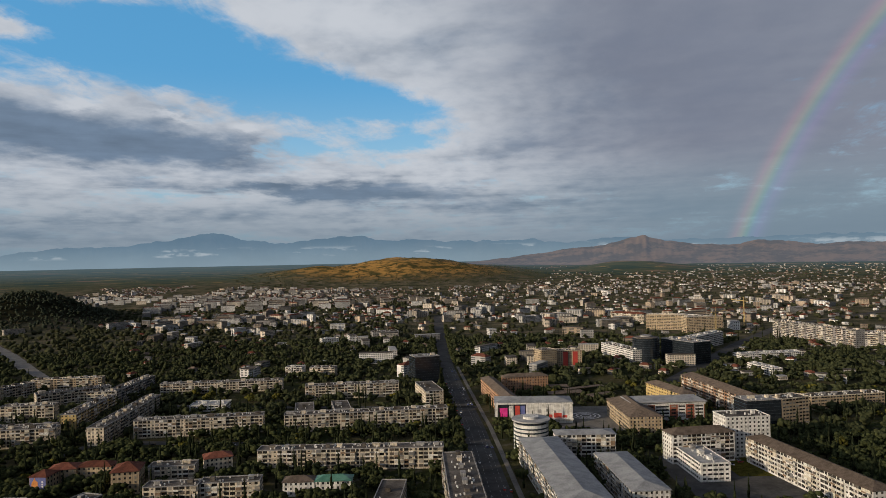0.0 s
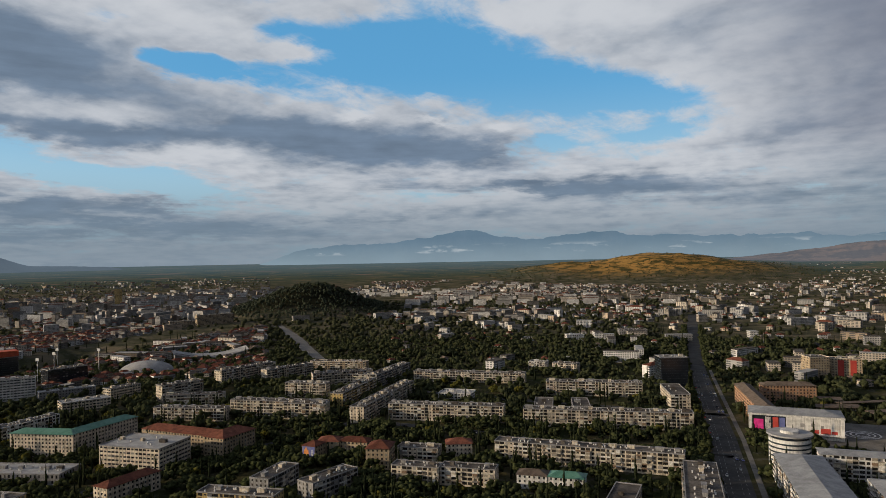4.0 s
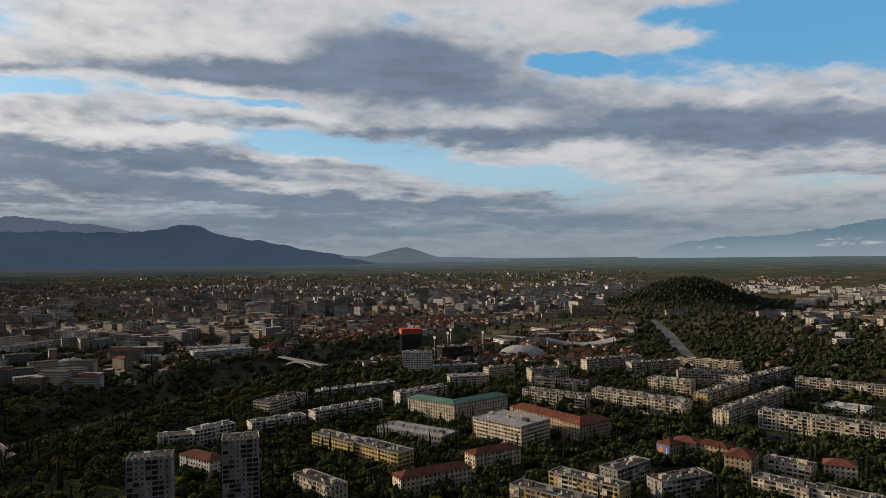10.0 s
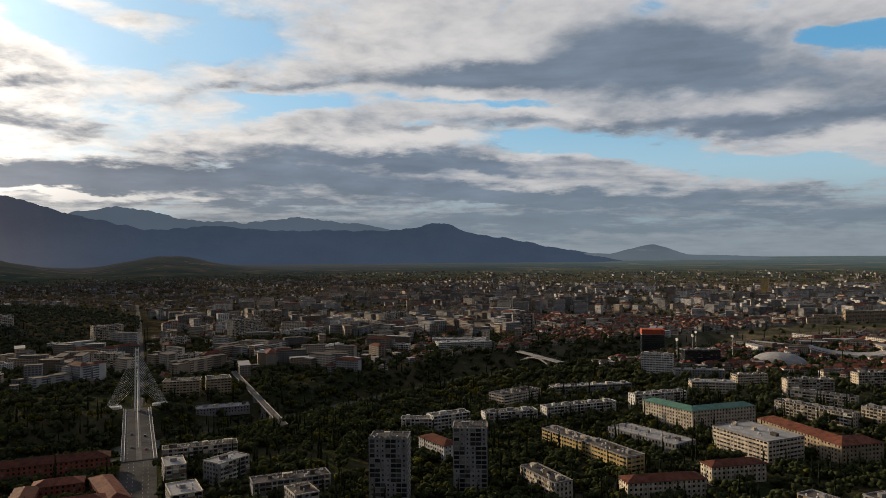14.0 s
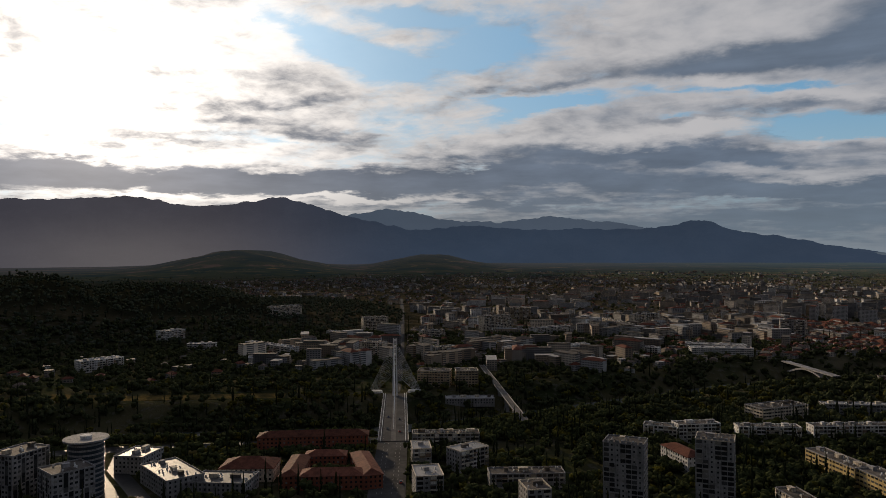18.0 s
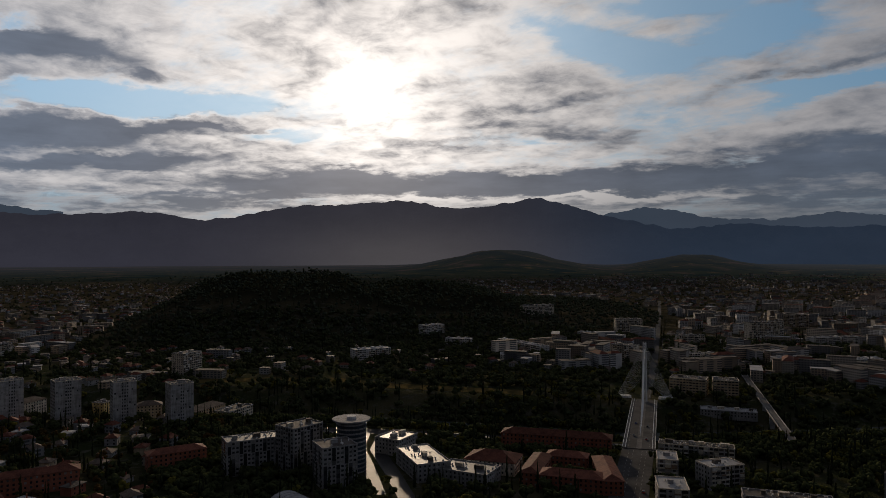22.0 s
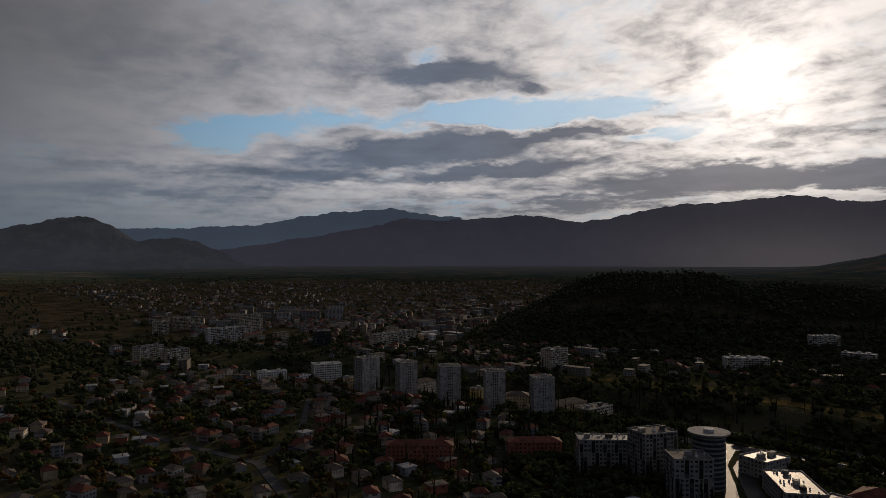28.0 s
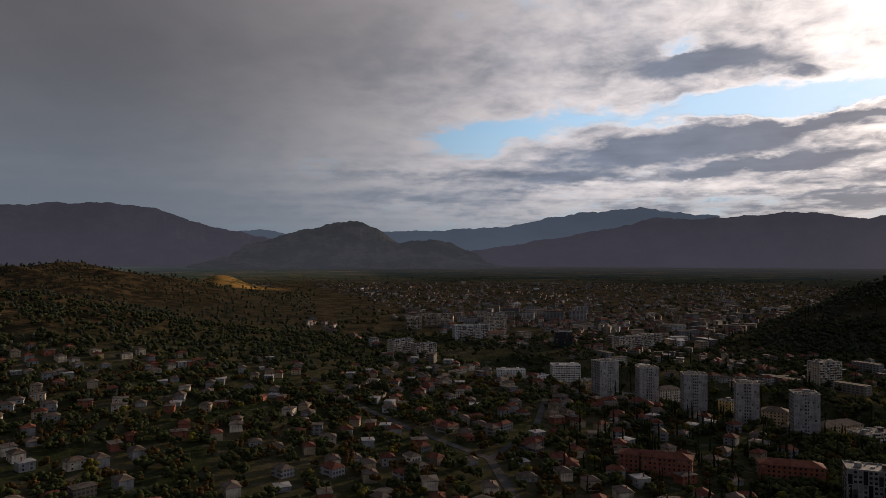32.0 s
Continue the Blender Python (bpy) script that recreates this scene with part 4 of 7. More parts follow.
class Range:
    """A mountain range: its skyline as summits and saddles (azimuth, elevation seen from the drone) at one distance."""

    def __init__(self, name, r, thick, mat, label, rough=1.0, seed=0):
        self.name, self.r, self.thick, self.mat, self.label = name, r, thick, mat, label
        self.rough, self.seed, self.line = rough, seed, []

    def up(self, *pairs):
        self.line.extend(zip(pairs[::2], pairs[1::2]))
        return self

    def build(self):
        line = sorted(self.line)
        azs = np.arange(line[0][0], line[-1][0] + 0.01, 0.1)
        crest = np.interp(azs, [p[0] for p in line], [p[1] for p in line])
        kernel = np.exp(-np.linspace(-2, 2, 15) ** 2)
        crest = np.convolve(np.pad(crest, 7, mode="edge"), kernel / kernel.sum(), mode="valid")
        jag = np.array([noise.fractal((a_ * 0.8 + self.seed, self.seed * 1.7, 0), 1.0, 2.0, 6) for a_ in azs])
        tooth = np.array([noise.fractal((a_ * 3.1 - self.seed, self.seed * 0.6, 4.0), 0.9, 2.1, 5) for a_ in azs])
        crest = crest + (0.15 * jag + 0.035 * tooth) * self.rough * np.clip((crest + 0.9) / 2, 0, 1)
        steps = 20
        rad_in = np.radians(azs)
        dx, dy = -np.sin(rad_in), np.cos(rad_in)
        rows = []
        for k in range(steps):
            q = k / (steps - 1)
            spur = np.array([noise.fractal((a_ * 0.35 + 9 * self.seed, q * 1.2, 3.0), 0.9, 2.1, 5) for a_ in azs])
            rad = self.r - self.thick * (1 - q) + 0.16 * self.thick * spur * (1 - q) * (q > 0)
            foot = ground_z(dx * rad, dy * rad) - 4
            top = EYE + self.r * np.tan(np.radians(crest))
            gully = np.array([abs(noise.fractal((a_ * 1.3 + 5 * self.seed, q * 1.1, 8.0), 0.8, 2.2, 5)) for a_ in azs])
            lift = np.minimum(1.0, q ** 1.15 * (1 + 0.22 * spur * (1 - q)) * (1 - 0.2 * gully * math.sin(math.pi * q)))
            rows.append(np.stack([dx * rad, dy * rad, foot + np.maximum(0.0, top - foot) * lift], -1))
        pts = np.concatenate(rows)
        m = len(azs)
        faces = [(k * m + j, k * m + j + 1, (k + 1) * m + j + 1, (k + 1) * m + j) for k in range(steps - 1) for j in range(m - 1)]
        ob = new(self.name, sheet_mesh(self.name, pts, faces, self.mat, smooth=True))
        tagged(ob, self.label, "mountain", kind="structure")


blue_far = hazed_slope_material("blue_distance", (0.04, 0.06, 0.05), (0.14, 0.14, 0.12), (0.105, 0.165, 0.225), 0.80, mist=(0.19, 0.25, 0.29))
blue_mid = hazed_slope_material("slate_distance", (0.03, 0.04, 0.035), (0.12, 0.115, 0.10), (0.060, 0.085, 0.125), 0.68, 0.3, mist=(0.10, 0.13, 0.16))
west_mid = hazed_slope_material("dusk_slate_distance", (0.02, 0.024, 0.022), (0.10, 0.095, 0.085), (0.056, 0.057, 0.078), 0.70, 0.34, (0.036, 0.056, 0.092))
brown_far = hazed_slope_material("brown_distance", (0.06, 0.055, 0.04), (0.26, 0.17, 0.105), (0.125, 0.13, 0.15), 0.5)
dusk_far = hazed_slope_material("dusk_distance", (0.04, 0.05, 0.045), (0.09, 0.095, 0.09), (0.072, 0.098, 0.138), 0.8, 0.2)
rock_far = hazed_slope_material("rock_distance", (0.02, 0.026, 0.018), (0.14, 0.13, 0.11), (0.055, 0.062, 0.075), 0.5)

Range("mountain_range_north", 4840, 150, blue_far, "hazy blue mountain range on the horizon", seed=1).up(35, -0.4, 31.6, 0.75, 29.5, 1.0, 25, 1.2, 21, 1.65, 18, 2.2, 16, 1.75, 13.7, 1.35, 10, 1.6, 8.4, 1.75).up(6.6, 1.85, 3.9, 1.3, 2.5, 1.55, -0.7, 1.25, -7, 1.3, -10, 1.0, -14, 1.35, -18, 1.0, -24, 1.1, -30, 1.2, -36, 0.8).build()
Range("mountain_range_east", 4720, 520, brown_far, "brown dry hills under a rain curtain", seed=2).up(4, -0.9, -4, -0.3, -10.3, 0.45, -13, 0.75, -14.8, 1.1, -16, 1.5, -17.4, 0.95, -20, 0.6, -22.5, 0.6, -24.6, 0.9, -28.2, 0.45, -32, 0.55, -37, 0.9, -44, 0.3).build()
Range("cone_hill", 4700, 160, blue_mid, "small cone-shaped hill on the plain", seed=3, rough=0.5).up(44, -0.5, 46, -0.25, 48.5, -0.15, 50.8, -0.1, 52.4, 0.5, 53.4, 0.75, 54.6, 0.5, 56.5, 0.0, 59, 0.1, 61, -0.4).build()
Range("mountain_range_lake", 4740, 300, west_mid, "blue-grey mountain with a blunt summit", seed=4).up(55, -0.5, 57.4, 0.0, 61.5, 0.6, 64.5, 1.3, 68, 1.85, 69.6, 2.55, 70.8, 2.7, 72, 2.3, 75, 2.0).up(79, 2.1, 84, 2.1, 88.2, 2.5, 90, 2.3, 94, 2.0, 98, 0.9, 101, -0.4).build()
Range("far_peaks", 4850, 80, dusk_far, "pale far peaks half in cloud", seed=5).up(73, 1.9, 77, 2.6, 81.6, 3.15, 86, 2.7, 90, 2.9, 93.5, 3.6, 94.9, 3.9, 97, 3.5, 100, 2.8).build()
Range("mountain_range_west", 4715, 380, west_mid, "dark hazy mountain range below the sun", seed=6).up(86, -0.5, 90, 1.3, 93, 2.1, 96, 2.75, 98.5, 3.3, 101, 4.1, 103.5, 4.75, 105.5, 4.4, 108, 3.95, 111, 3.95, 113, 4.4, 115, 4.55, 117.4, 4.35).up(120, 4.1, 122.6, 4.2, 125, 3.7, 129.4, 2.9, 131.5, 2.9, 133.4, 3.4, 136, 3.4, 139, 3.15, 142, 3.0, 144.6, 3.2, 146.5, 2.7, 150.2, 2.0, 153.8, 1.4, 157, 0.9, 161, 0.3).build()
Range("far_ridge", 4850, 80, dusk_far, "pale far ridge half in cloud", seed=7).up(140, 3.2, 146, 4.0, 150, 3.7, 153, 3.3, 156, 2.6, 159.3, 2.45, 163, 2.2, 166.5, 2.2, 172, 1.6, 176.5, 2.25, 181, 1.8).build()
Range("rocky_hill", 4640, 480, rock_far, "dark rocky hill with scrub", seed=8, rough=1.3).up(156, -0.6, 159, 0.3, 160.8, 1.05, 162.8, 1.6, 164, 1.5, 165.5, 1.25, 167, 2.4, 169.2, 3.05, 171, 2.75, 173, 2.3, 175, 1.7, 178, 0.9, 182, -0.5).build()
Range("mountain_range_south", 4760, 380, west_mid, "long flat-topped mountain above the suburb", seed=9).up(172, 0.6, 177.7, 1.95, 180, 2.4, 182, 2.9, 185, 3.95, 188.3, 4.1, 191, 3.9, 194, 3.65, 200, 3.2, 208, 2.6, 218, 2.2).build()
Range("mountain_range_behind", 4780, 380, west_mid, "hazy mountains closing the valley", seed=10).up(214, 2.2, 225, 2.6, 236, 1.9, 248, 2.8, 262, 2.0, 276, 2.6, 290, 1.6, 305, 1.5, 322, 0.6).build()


# ---- buildings ----
ROW = {}


def shared(key, make, name, mat):
    if key not in ROW:
        ROW[key] = mesh_of(make(), name, mat)
    return ROW[key]


THINGS = {}
PIECES = [2600]  # windows and balconies that are built one by one, on the nearest fronts
BAY = {"strip": 1.9, "vertical": 2.6, "loggia": 3.4, "plain": 3.0, "bands": 3.2, "tower": 3.0, "curtain": 2.2}


def opening(kind, pitch, storey, i, seed):
    """Half width, sill and head of an opening."""
    if kind == "loggia":
        return (pitch * 0.2, 1.2, storey - 0.7) if (i + seed) % 7 == 0 else (pitch * (0.45 if (i + seed) % 3 else 0.28), 0.85, storey - 0.25)
    if kind == "bands":
        return pitch * (0.40 if (i + seed) % 4 else 0.26), 1.05, storey - 0.6
    if kind == "vertical":
        return (pitch * 0.44, 0.02, storey + 0.02) if (i + seed) % 3 == 0 else (pitch * 0.3, 0.95, storey - 0.6)
    if kind == "strip":
        return 0.62 if i % 2 else 0.42, 0.9, storey - 0.55
    if kind == "curtain":
        return pitch * 0.46, 0.1, storey - 0.1
    if kind == "tower":
        return (pitch * 0.46, 0.5, storey - 0.3) if i % 4 in (1, 2) else (0.5, 1.1, storey - 0.7)
    return 0.62, 0.9, storey - 0.6


def placed_box(bm, at, *corners):
    start = len(bm.verts)
    box(bm, *corners)
    if at is not None:
        bm.verts.ensure_lookup_table()
        for v in bm.verts[start:]:
            v.co = at @ v.co


def window_bm(wide, low, high, bm=None, at=None):
    bm = bmesh.new() if bm is None else bm
    placed_box(bm, at, -wide, -0.05, low, wide, 0.02, high)
    return bm


def balcony_bm(pitch, storey, closed, bm=None, at=None):
    """Floor slab and parapet, some glazed in up to the next floor."""
    bm = bmesh.new() if bm is None else bm
    placed_box(bm, at, -pitch * 0.47, -1.1, -0.12, pitch * 0.47, 0.0, 0.06)
    placed_box(bm, at, -pitch * 0.47, -1.1, 0.06, pitch * 0.47, -0.98, 1.02)
    if closed:
        placed_box(bm, at, -pitch * 0.45, -1.0, 1.02, pitch * 0.45, -0.9, storey - 0.15)
    return bm


def hip_roof(length, depth, over=0.7, pitch=0.42):
    bm = bmesh.new()
    hl, hd = length / 2 + over, depth / 2 + over
    rise = hd * pitch
    rl = max(0.3, hl - hd)
    low = [bm.verts.new(p) for p in ((-hl, -hd, 0), (hl, -hd, 0), (hl, hd, 0), (-hl, hd, 0))]
    eave = [bm.verts.new(p) for p in ((-hl, -hd, 0.25), (hl, -hd, 0.25), (hl, hd, 0.25), (-hl, hd, 0.25))]
    a, b = bm.verts.new((-rl, 0, rise)), bm.verts.new((rl, 0, rise))
    for i in range(4):
        bm.faces.new((low[i], low[(i + 1) % 4], eave[(i + 1) % 4], eave[i]))
    bm.faces.new((eave[0], eave[1], b, a))
    bm.faces.new((eave[1], eave[2], b))
    bm.faces.new((eave[2], eave[3], a, b))
    bm.faces.new((eave[3], eave[0], a))
    bm.faces.new(low[::-1])
    return bm


WORDS = {"white": "white rendered", "pale": "greyish white", "cream": "weathered cream panel", "grey": "grey concrete", "yellow": "ochre yellow", "sand": "sand-coloured",
         "orange": "orange and brown", "brick": "red-brown", "red": "red and white", "black_glass": "dark glazed", "blue": "blue painted"}
ROOFS = {"flat": "flat grey roof", "light": "pale flat roof", "tile": "clay tile roof", "brown": "brown tiled roof", "green": "green sheet roof", "metal": "pale metal roof", "wet": "wet shining flat roof"}


def block(x, y, turn, length, depth, storeys, wall="cream", roof="flat", style="loggia", label="", name="apartment_block", h=2.9):
    """A building: its walls, roof with parapet and boxes, and storey by storey its openings and balconies. Its front faces local -y."""
    seed = int(abs(x * 3 + y * 7)) % 97
    rng = random.Random(seed)
    base = float(ground_z(x, y))
    thing = new(name)
    thing.matrix_world = pose(x, y, base - 0.3, 0, 0, turn)
    THINGS[label] = thing
    count = "low" if storeys < 4 else ("tall" if storeys > 8 else "mid-rise")
    tagged(thing, label or f"{WORDS[wall]} {count} building with a {ROOFS[roof]}", "building", group="city buildings")
    claim(x, y, turn, length, depth)
    top = storeys * h + 1.0
    bm = bmesh.new()
    box(bm, -length / 2, -depth / 2, -2, length / 2, depth / 2, top - 0.4)
    part("wall", bm, M[wall if wall != "red" else "brick"], thing)
    if roof in ("flat", "light", "wet"):
        bm = bmesh.new()
        hl, hd, w = length / 2, depth / 2, 0.35
        box(bm, -hl + w, -hd + w, top - 0.6, hl - w, hd - w, top - 0.3)
        part("roof", bm, M["roof_" + roof], thing)
        bm = bmesh.new()
        box(bm, -hl - 0.15, -hd - 0.15, top - 0.5, hl + 0.15, -hd + w, top + 0.2)
        box(bm, -hl - 0.15, hd - w, top - 0.5, hl + 0.15, hd + 0.15, top + 0.35)
        box(bm, -hl - 0.15, -hd + w, top - 0.5, -hl + w, hd - w, top + 0.35)
        box(bm, hl - w, -hd + w, top - 0.5, hl + 0.15, hd - w, top + 0.35)
        part("parapet", bm, M["grey" if wall in ("black_glass", "cream", "grey", "yellow") else "white" if wall == "white" else "cream"], thing)
        heads = max(1, int(length / 13))
        for k in range(heads):
            bm = bmesh.new()
            u = -hl + (k + 0.5) * length / heads + rng.uniform(-3.5, 3.5)
            s = min(rng.uniform(1.2, 3.2), length / 4)
            box(bm, u - s, -1.2, top - 0.35, u + s, 1.6, top + 1.8)
            box(bm, u - s - 0.2, -1.4, top + 1.8, u + s + 0.2, 1.8, top + 2.0)
            part("stair_head", bm, M[rng.choice(("grey", "cream", "roof_flat")) if wall != "white" else rng.choice(("white", "grey"))], thing)
            bm = bmesh.new()
            for q in range(rng.randint(4, 9)):
                a, b = u + rng.uniform(-11, 11), rng.uniform(-hd * 0.7, hd * 0.7)
                if abs(a) < hl - 1.2:
                    box(bm, a - 0.4, b - 0.4, top - 0.35, a + 0.4, b + 0.4, top + rng.uniform(0.5, 1.2))
            if bm.verts:
                part("roof_vents", bm, M["white"], thing)["kind"] = "stuff"
            else:
                bm.free()
    else:
        data = mesh_of(hip_roof(length, depth, 0.7, 0.22 if roof == "metal" else 0.42), "roof", M[{"tile": "roof_tile", "brown": "roof_brown", "green": "roof_green", "metal": "roof_metal"}[roof]])
        part("roof", data, None, thing).location = (0, 0, top - 0.4)
    if style in ("strip", "tower"):
        for k in range(7):
            bm = bmesh.new()
            u = -length / 2 + (k + 0.5) * length / 7
            box(bm, u - length / 22, -depth / 2 - 0.1, top + 0.2, u + length / 22, -depth / 2 + 0.6, top + 1.5)
            part("parapet_tooth", bm, M[wall], thing)
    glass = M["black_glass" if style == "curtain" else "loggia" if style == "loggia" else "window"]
    if style == "redpanel":
        for a in (-0.28, 0.12):
            bm = bmesh.new()
            box(bm, a * length, -depth / 2 - 0.2, 3, (a + 0.2) * length, -depth / 2 + 0.05, top - 2)
            part("banner", bm, M["red"], thing, "tall red banner")
    if style == "mall":
        mall_front(thing, length, depth, top, wall)
    close = math.hypot(x, y) < 560 and style in ("loggia", "plain", "bands") and PIECES[0] > 0
    if style == "curtain":
        for k in range(1, storeys + 1):
            bm = bmesh.new()
            box(bm, -length / 2 - 0.12, -depth / 2 - 0.12, 0.8 + k * h - 0.35, length / 2 + 0.12, depth / 2 + 0.12, 0.8 + k * h - 0.05)
            part("floor_band", bm, M["office_glass" if k < storeys else "grey"], thing)
    far_glass, far_balcony = bmesh.new(), bmesh.new()
    for side, (span, off) in enumerate(((length, depth / 2), (depth, length / 2), (length, depth / 2), (depth, length / 2))):
        if style == "mall" and side == 0:
            continue
        kind = style if side % 2 == 0 or style in ("curtain", "bands", "vertical") else "plain"
        if kind in ("mall", "redpanel"):
            kind = "plain"
        rim = pose(0, 0, 0, 0, 0, 90 * side) @ pose(0, -off, 0)
        count = max(1, int((span - 1.0) / BAY[kind]))
        pitch = (span - 1.0) / count
        for k in range(storeys):
            for i in range(count):
                if kind == "strip" and abs(i - (count - 1) / 2) > 1.2 and (i + 2 * k) % 9:
                    continue  # blank end walls beside the strip of landing windows
                at = rim @ pose(-span / 2 + 0.5 + pitch * (i + 0.5), 0, 0.8 + k * h)
                wide, low, high = opening(kind, pitch, h, i + k // 5, seed)
                shut = (i // 2 + seed) % 3 == 2
                if close and side == 0:
                    PIECES[0] -= 1
                    data = shared(("window", round(wide, 1), round(low, 1), h), lambda: window_bm(wide, low, high), "window", glass)
                    part("window", data, None, thing).matrix_basis = at
                else:
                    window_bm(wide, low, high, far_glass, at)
                if kind == "loggia" and k and not shut:
                    closed = rng.random() < 0.22
                    if close and side == 0:
                        PIECES[0] -= 1
                        data = shared(("balcony", round(pitch, 1), closed, h, wall == "white"), lambda: balcony_bm(pitch, h, closed), "balcony", M["balcony"])
                        part("balcony", data, None, thing).matrix_basis = at
                    else:
                        balcony_bm(pitch, h, closed, far_balcony, at)
    for bm, word, mat in ((far_glass, "window_glazing", glass), (far_balcony, "balcony_front", M["balcony"])):
        if bm.verts:
            part(word, bm, mat, thing)["kind"] = "stuff"
        else:
            bm.free()
    return thing


def mall_front(thing, length, depth, top, wall):
    """A retail front: white frame and canopies, coloured cladding, glazing and rows of windows."""
    y = -depth / 2

    def panel(a, b, z0, z1, mat, name="front_panel", out=0.15):
        bm = bmesh.new()
        box(bm, -length / 2 + a * length, y - out, z0, -length / 2 + b * length, y + 0.1, z1)
        return part(name, bm, M[mat], thing)

    hi = top - 2.0
    if wall == "red":
        panel(0.0, 0.06, 4.6, hi, "glass_green", "glazed_corner")
        panel(0.07, 0.20, 4.6, hi, "black_glass", "glazing")
        for a, b, mat in ((0.205, 0.31, "brick"), (0.32, 0.52, "white"), (0.53, 0.62, "brick"), (0.63, 0.74, "white"), (0.75, 0.85, "brick"), (0.86, 0.99, "white")):
            panel(a, b, 4.6, hi, mat)
            for k in range(4):
                z = 5.4 + k * (hi - 5.4) / 4
                panel(a + 0.012, b - 0.012, z + 0.6, z + 2.0, "window", "window_band", 0.22)
        bm = bmesh.new()
        box(bm, -length / 2 - 1.5, y - 2.5, top + 0.36, length / 2 + 1.5, depth / 2 + 1.5, top + 1.0)
        part("roof_slab", bm, M["roof_light"], thing)
    else:
        panel(0.04, 0.40, 4.6, hi, "black_glass", "glazing")
        panel(0.05, 0.16, 6.0, hi - 3, "pink", "banner", 0.3)
        panel(0.18, 0.24, 5.0, hi - 1, "white")
        panel(0.26, 0.32, 5.0, hi - 1, "red", "banner", 0.3)
        panel(0.33, 0.39, 5.0, hi - 1, "blue", "banner", 0.3)
        panel(0.41, 0.96, 4.6, hi, "white")
        for a, b, z0, z1 in ((0.55, 0.60, 9.5, 12.5), (0.66, 0.70, 10.5, 13.0), (0.76, 0.79, 9.0, 11.5)):
            panel(a, b, z0, z1, "grey", "sign_outline", 0.3)
        for a, b, z0, z1 in ((0.68, 0.74, 5.2, 8.0), (0.76, 0.86, 5.2, 9.4), (0.87, 0.93, 5.2, 7.4)):
            panel(a, b, z0, z1, "red", "flower_panel", 0.3)
        panel(0.0, 0.035, 0.5, top, "white", "frame_post", 0.8)
        panel(0.965, 1.0, 0.5, top, "white", "frame_post", 0.8)
        panel(0.0, 0.10, 0.6, 3.4, "pink", "shop_sign", 0.5)
    for z0, z1, out, name in ((3.9, 4.5, 2.4, "canopy"), (top - 1.8, top - 0.6, 0.7, "cornice")):
        panel(-0.01, 1.01, z0, z1, "white", name, out)


# ---- apartment blocks, offices and halls ----
block(-68.4, 507.1, 0.5, 132.2, 13, 5)
block(-70.1, 627.1, 7.9, 143.5, 13, 5)
block(-213.6, 613.7, 7.8, 107.9, 13, 5)
block(-100.9, 763.8, 7.7, 100.0, 13, 5, label="cream panel block with a yellow end bay")
block(-255.3, 807.9, 6.3, 135.7, 12, 4)
block(-24.8, 845.6, 20.1, 30.4, 24, 11, wall="black_glass", style="curtain", label="dark glass office tower beside the boulevard", name="office_tower")
block(-17.4, 738.5, 13.1, 18.7, 55, 5)
block(-170.7, 439.4, 4.1, 33.2, 12, 4)
block(-136.2, 445.5, 5.2, 37.2, 12, 4)
block(-341.6, 676.2, 94.5, 91.6, 14, 5, wall="yellow")
block(-292.6, 648.1, 93.6, 139.0, 14, 5)
block(-352.9, 791.0, 90.1, 99.1, 14, 5, wall="grey")
block(-388.6, 744.3, 5.2, 82.3, 13, 5)
block(-445.0, 832.4, 8.0, 77.8, 13, 5, wall="sand")
block(-400.9, 679.6, 7.2, 48.1, 13, 5)
block(-343.8, 583.7, 8.7, 41.6, 13, 5)
block(-259.9, 480.2, 13.4, 17.3, 14, 4, wall="sand", roof="tile", style="plain")
block(-239.9, 484.6, 2.8, 23.2, 12, 4, wall="sand", roof="tile", style="plain")
block(-210.4, 465.6, 12.9, 17.0, 20, 5, wall="sand", roof="tile", style="plain")
block(-186.7, 482.5, 6.1, 30.6, 12, 4)
block(-162.7, 501.5, 22.4, 19.0, 14, 4, roof="tile", style="plain")
block(-72.7, 453.8, 2.2, 23.2, 12, 3, wall="white", roof="green", style="plain")
block(-94.6, 452.8, 3.1, 19.8, 12, 3, wall="white", roof="brown", style="plain")
block(-33.9, 417.4, -3.1, 15.3, 42, 4, wall="grey", style="plain")
block(9.4, 427.5, -87.3, 98.6, 20, 6)
block(71.3, 442.8, -86.2, 138.4, 28, 6, wall="white", roof="metal", label="long white modern apartment block with ribbon balconies")
block(79.2, 643.8, -3.1, 68.8, 28, 5, wall="white", roof="metal", style="mall", label="shopping centre with magenta banners", name="shopping_centre", h=3.6)
block(53.3, 708.3, -82.4, 118.2, 14, 6, wall="orange", roof="brown", style="plain")
block(87.1, 774.7, 10.7, 49.4, 14, 6, wall="orange", roof="brown", style="plain")
block(102.5, 525.0, 0.1, 43.5, 16, 6, wall="white", roof="metal")
block(114.0, 440.9, -86.8, 79.1, 22, 5, wall="white", roof="metal")
block(182.3, 510.6, 7.6, 47.0, 16, 7, wall="white", roof="brown")
block(219.1, 523.6, 4.6, 33.8, 20, 10, wall="white", style="plain")
block(174.0, 482.0, -86.9, 44.2, 20, 4, wall="white", roof="light", style="bands")
block(230.2, 444.8, -81.1, 118.9, 15, 6, wall="white", roof="brown", label="long white block with red-brown balconies and a tiled roof")
block(194.3, 631.1, 3.3, 65.2, 26, 5, wall="red", roof="metal", style="mall", label="red and white retail building", name="shopping_centre", h=3.6)
block(164.6, 619.9, -89.3, 74.5, 28, 5, wall="sand", roof="brown", style="plain")
block(219.9, 690.7, -77.4, 65.4, 16, 6, wall="yellow", roof="brown", style="plain")
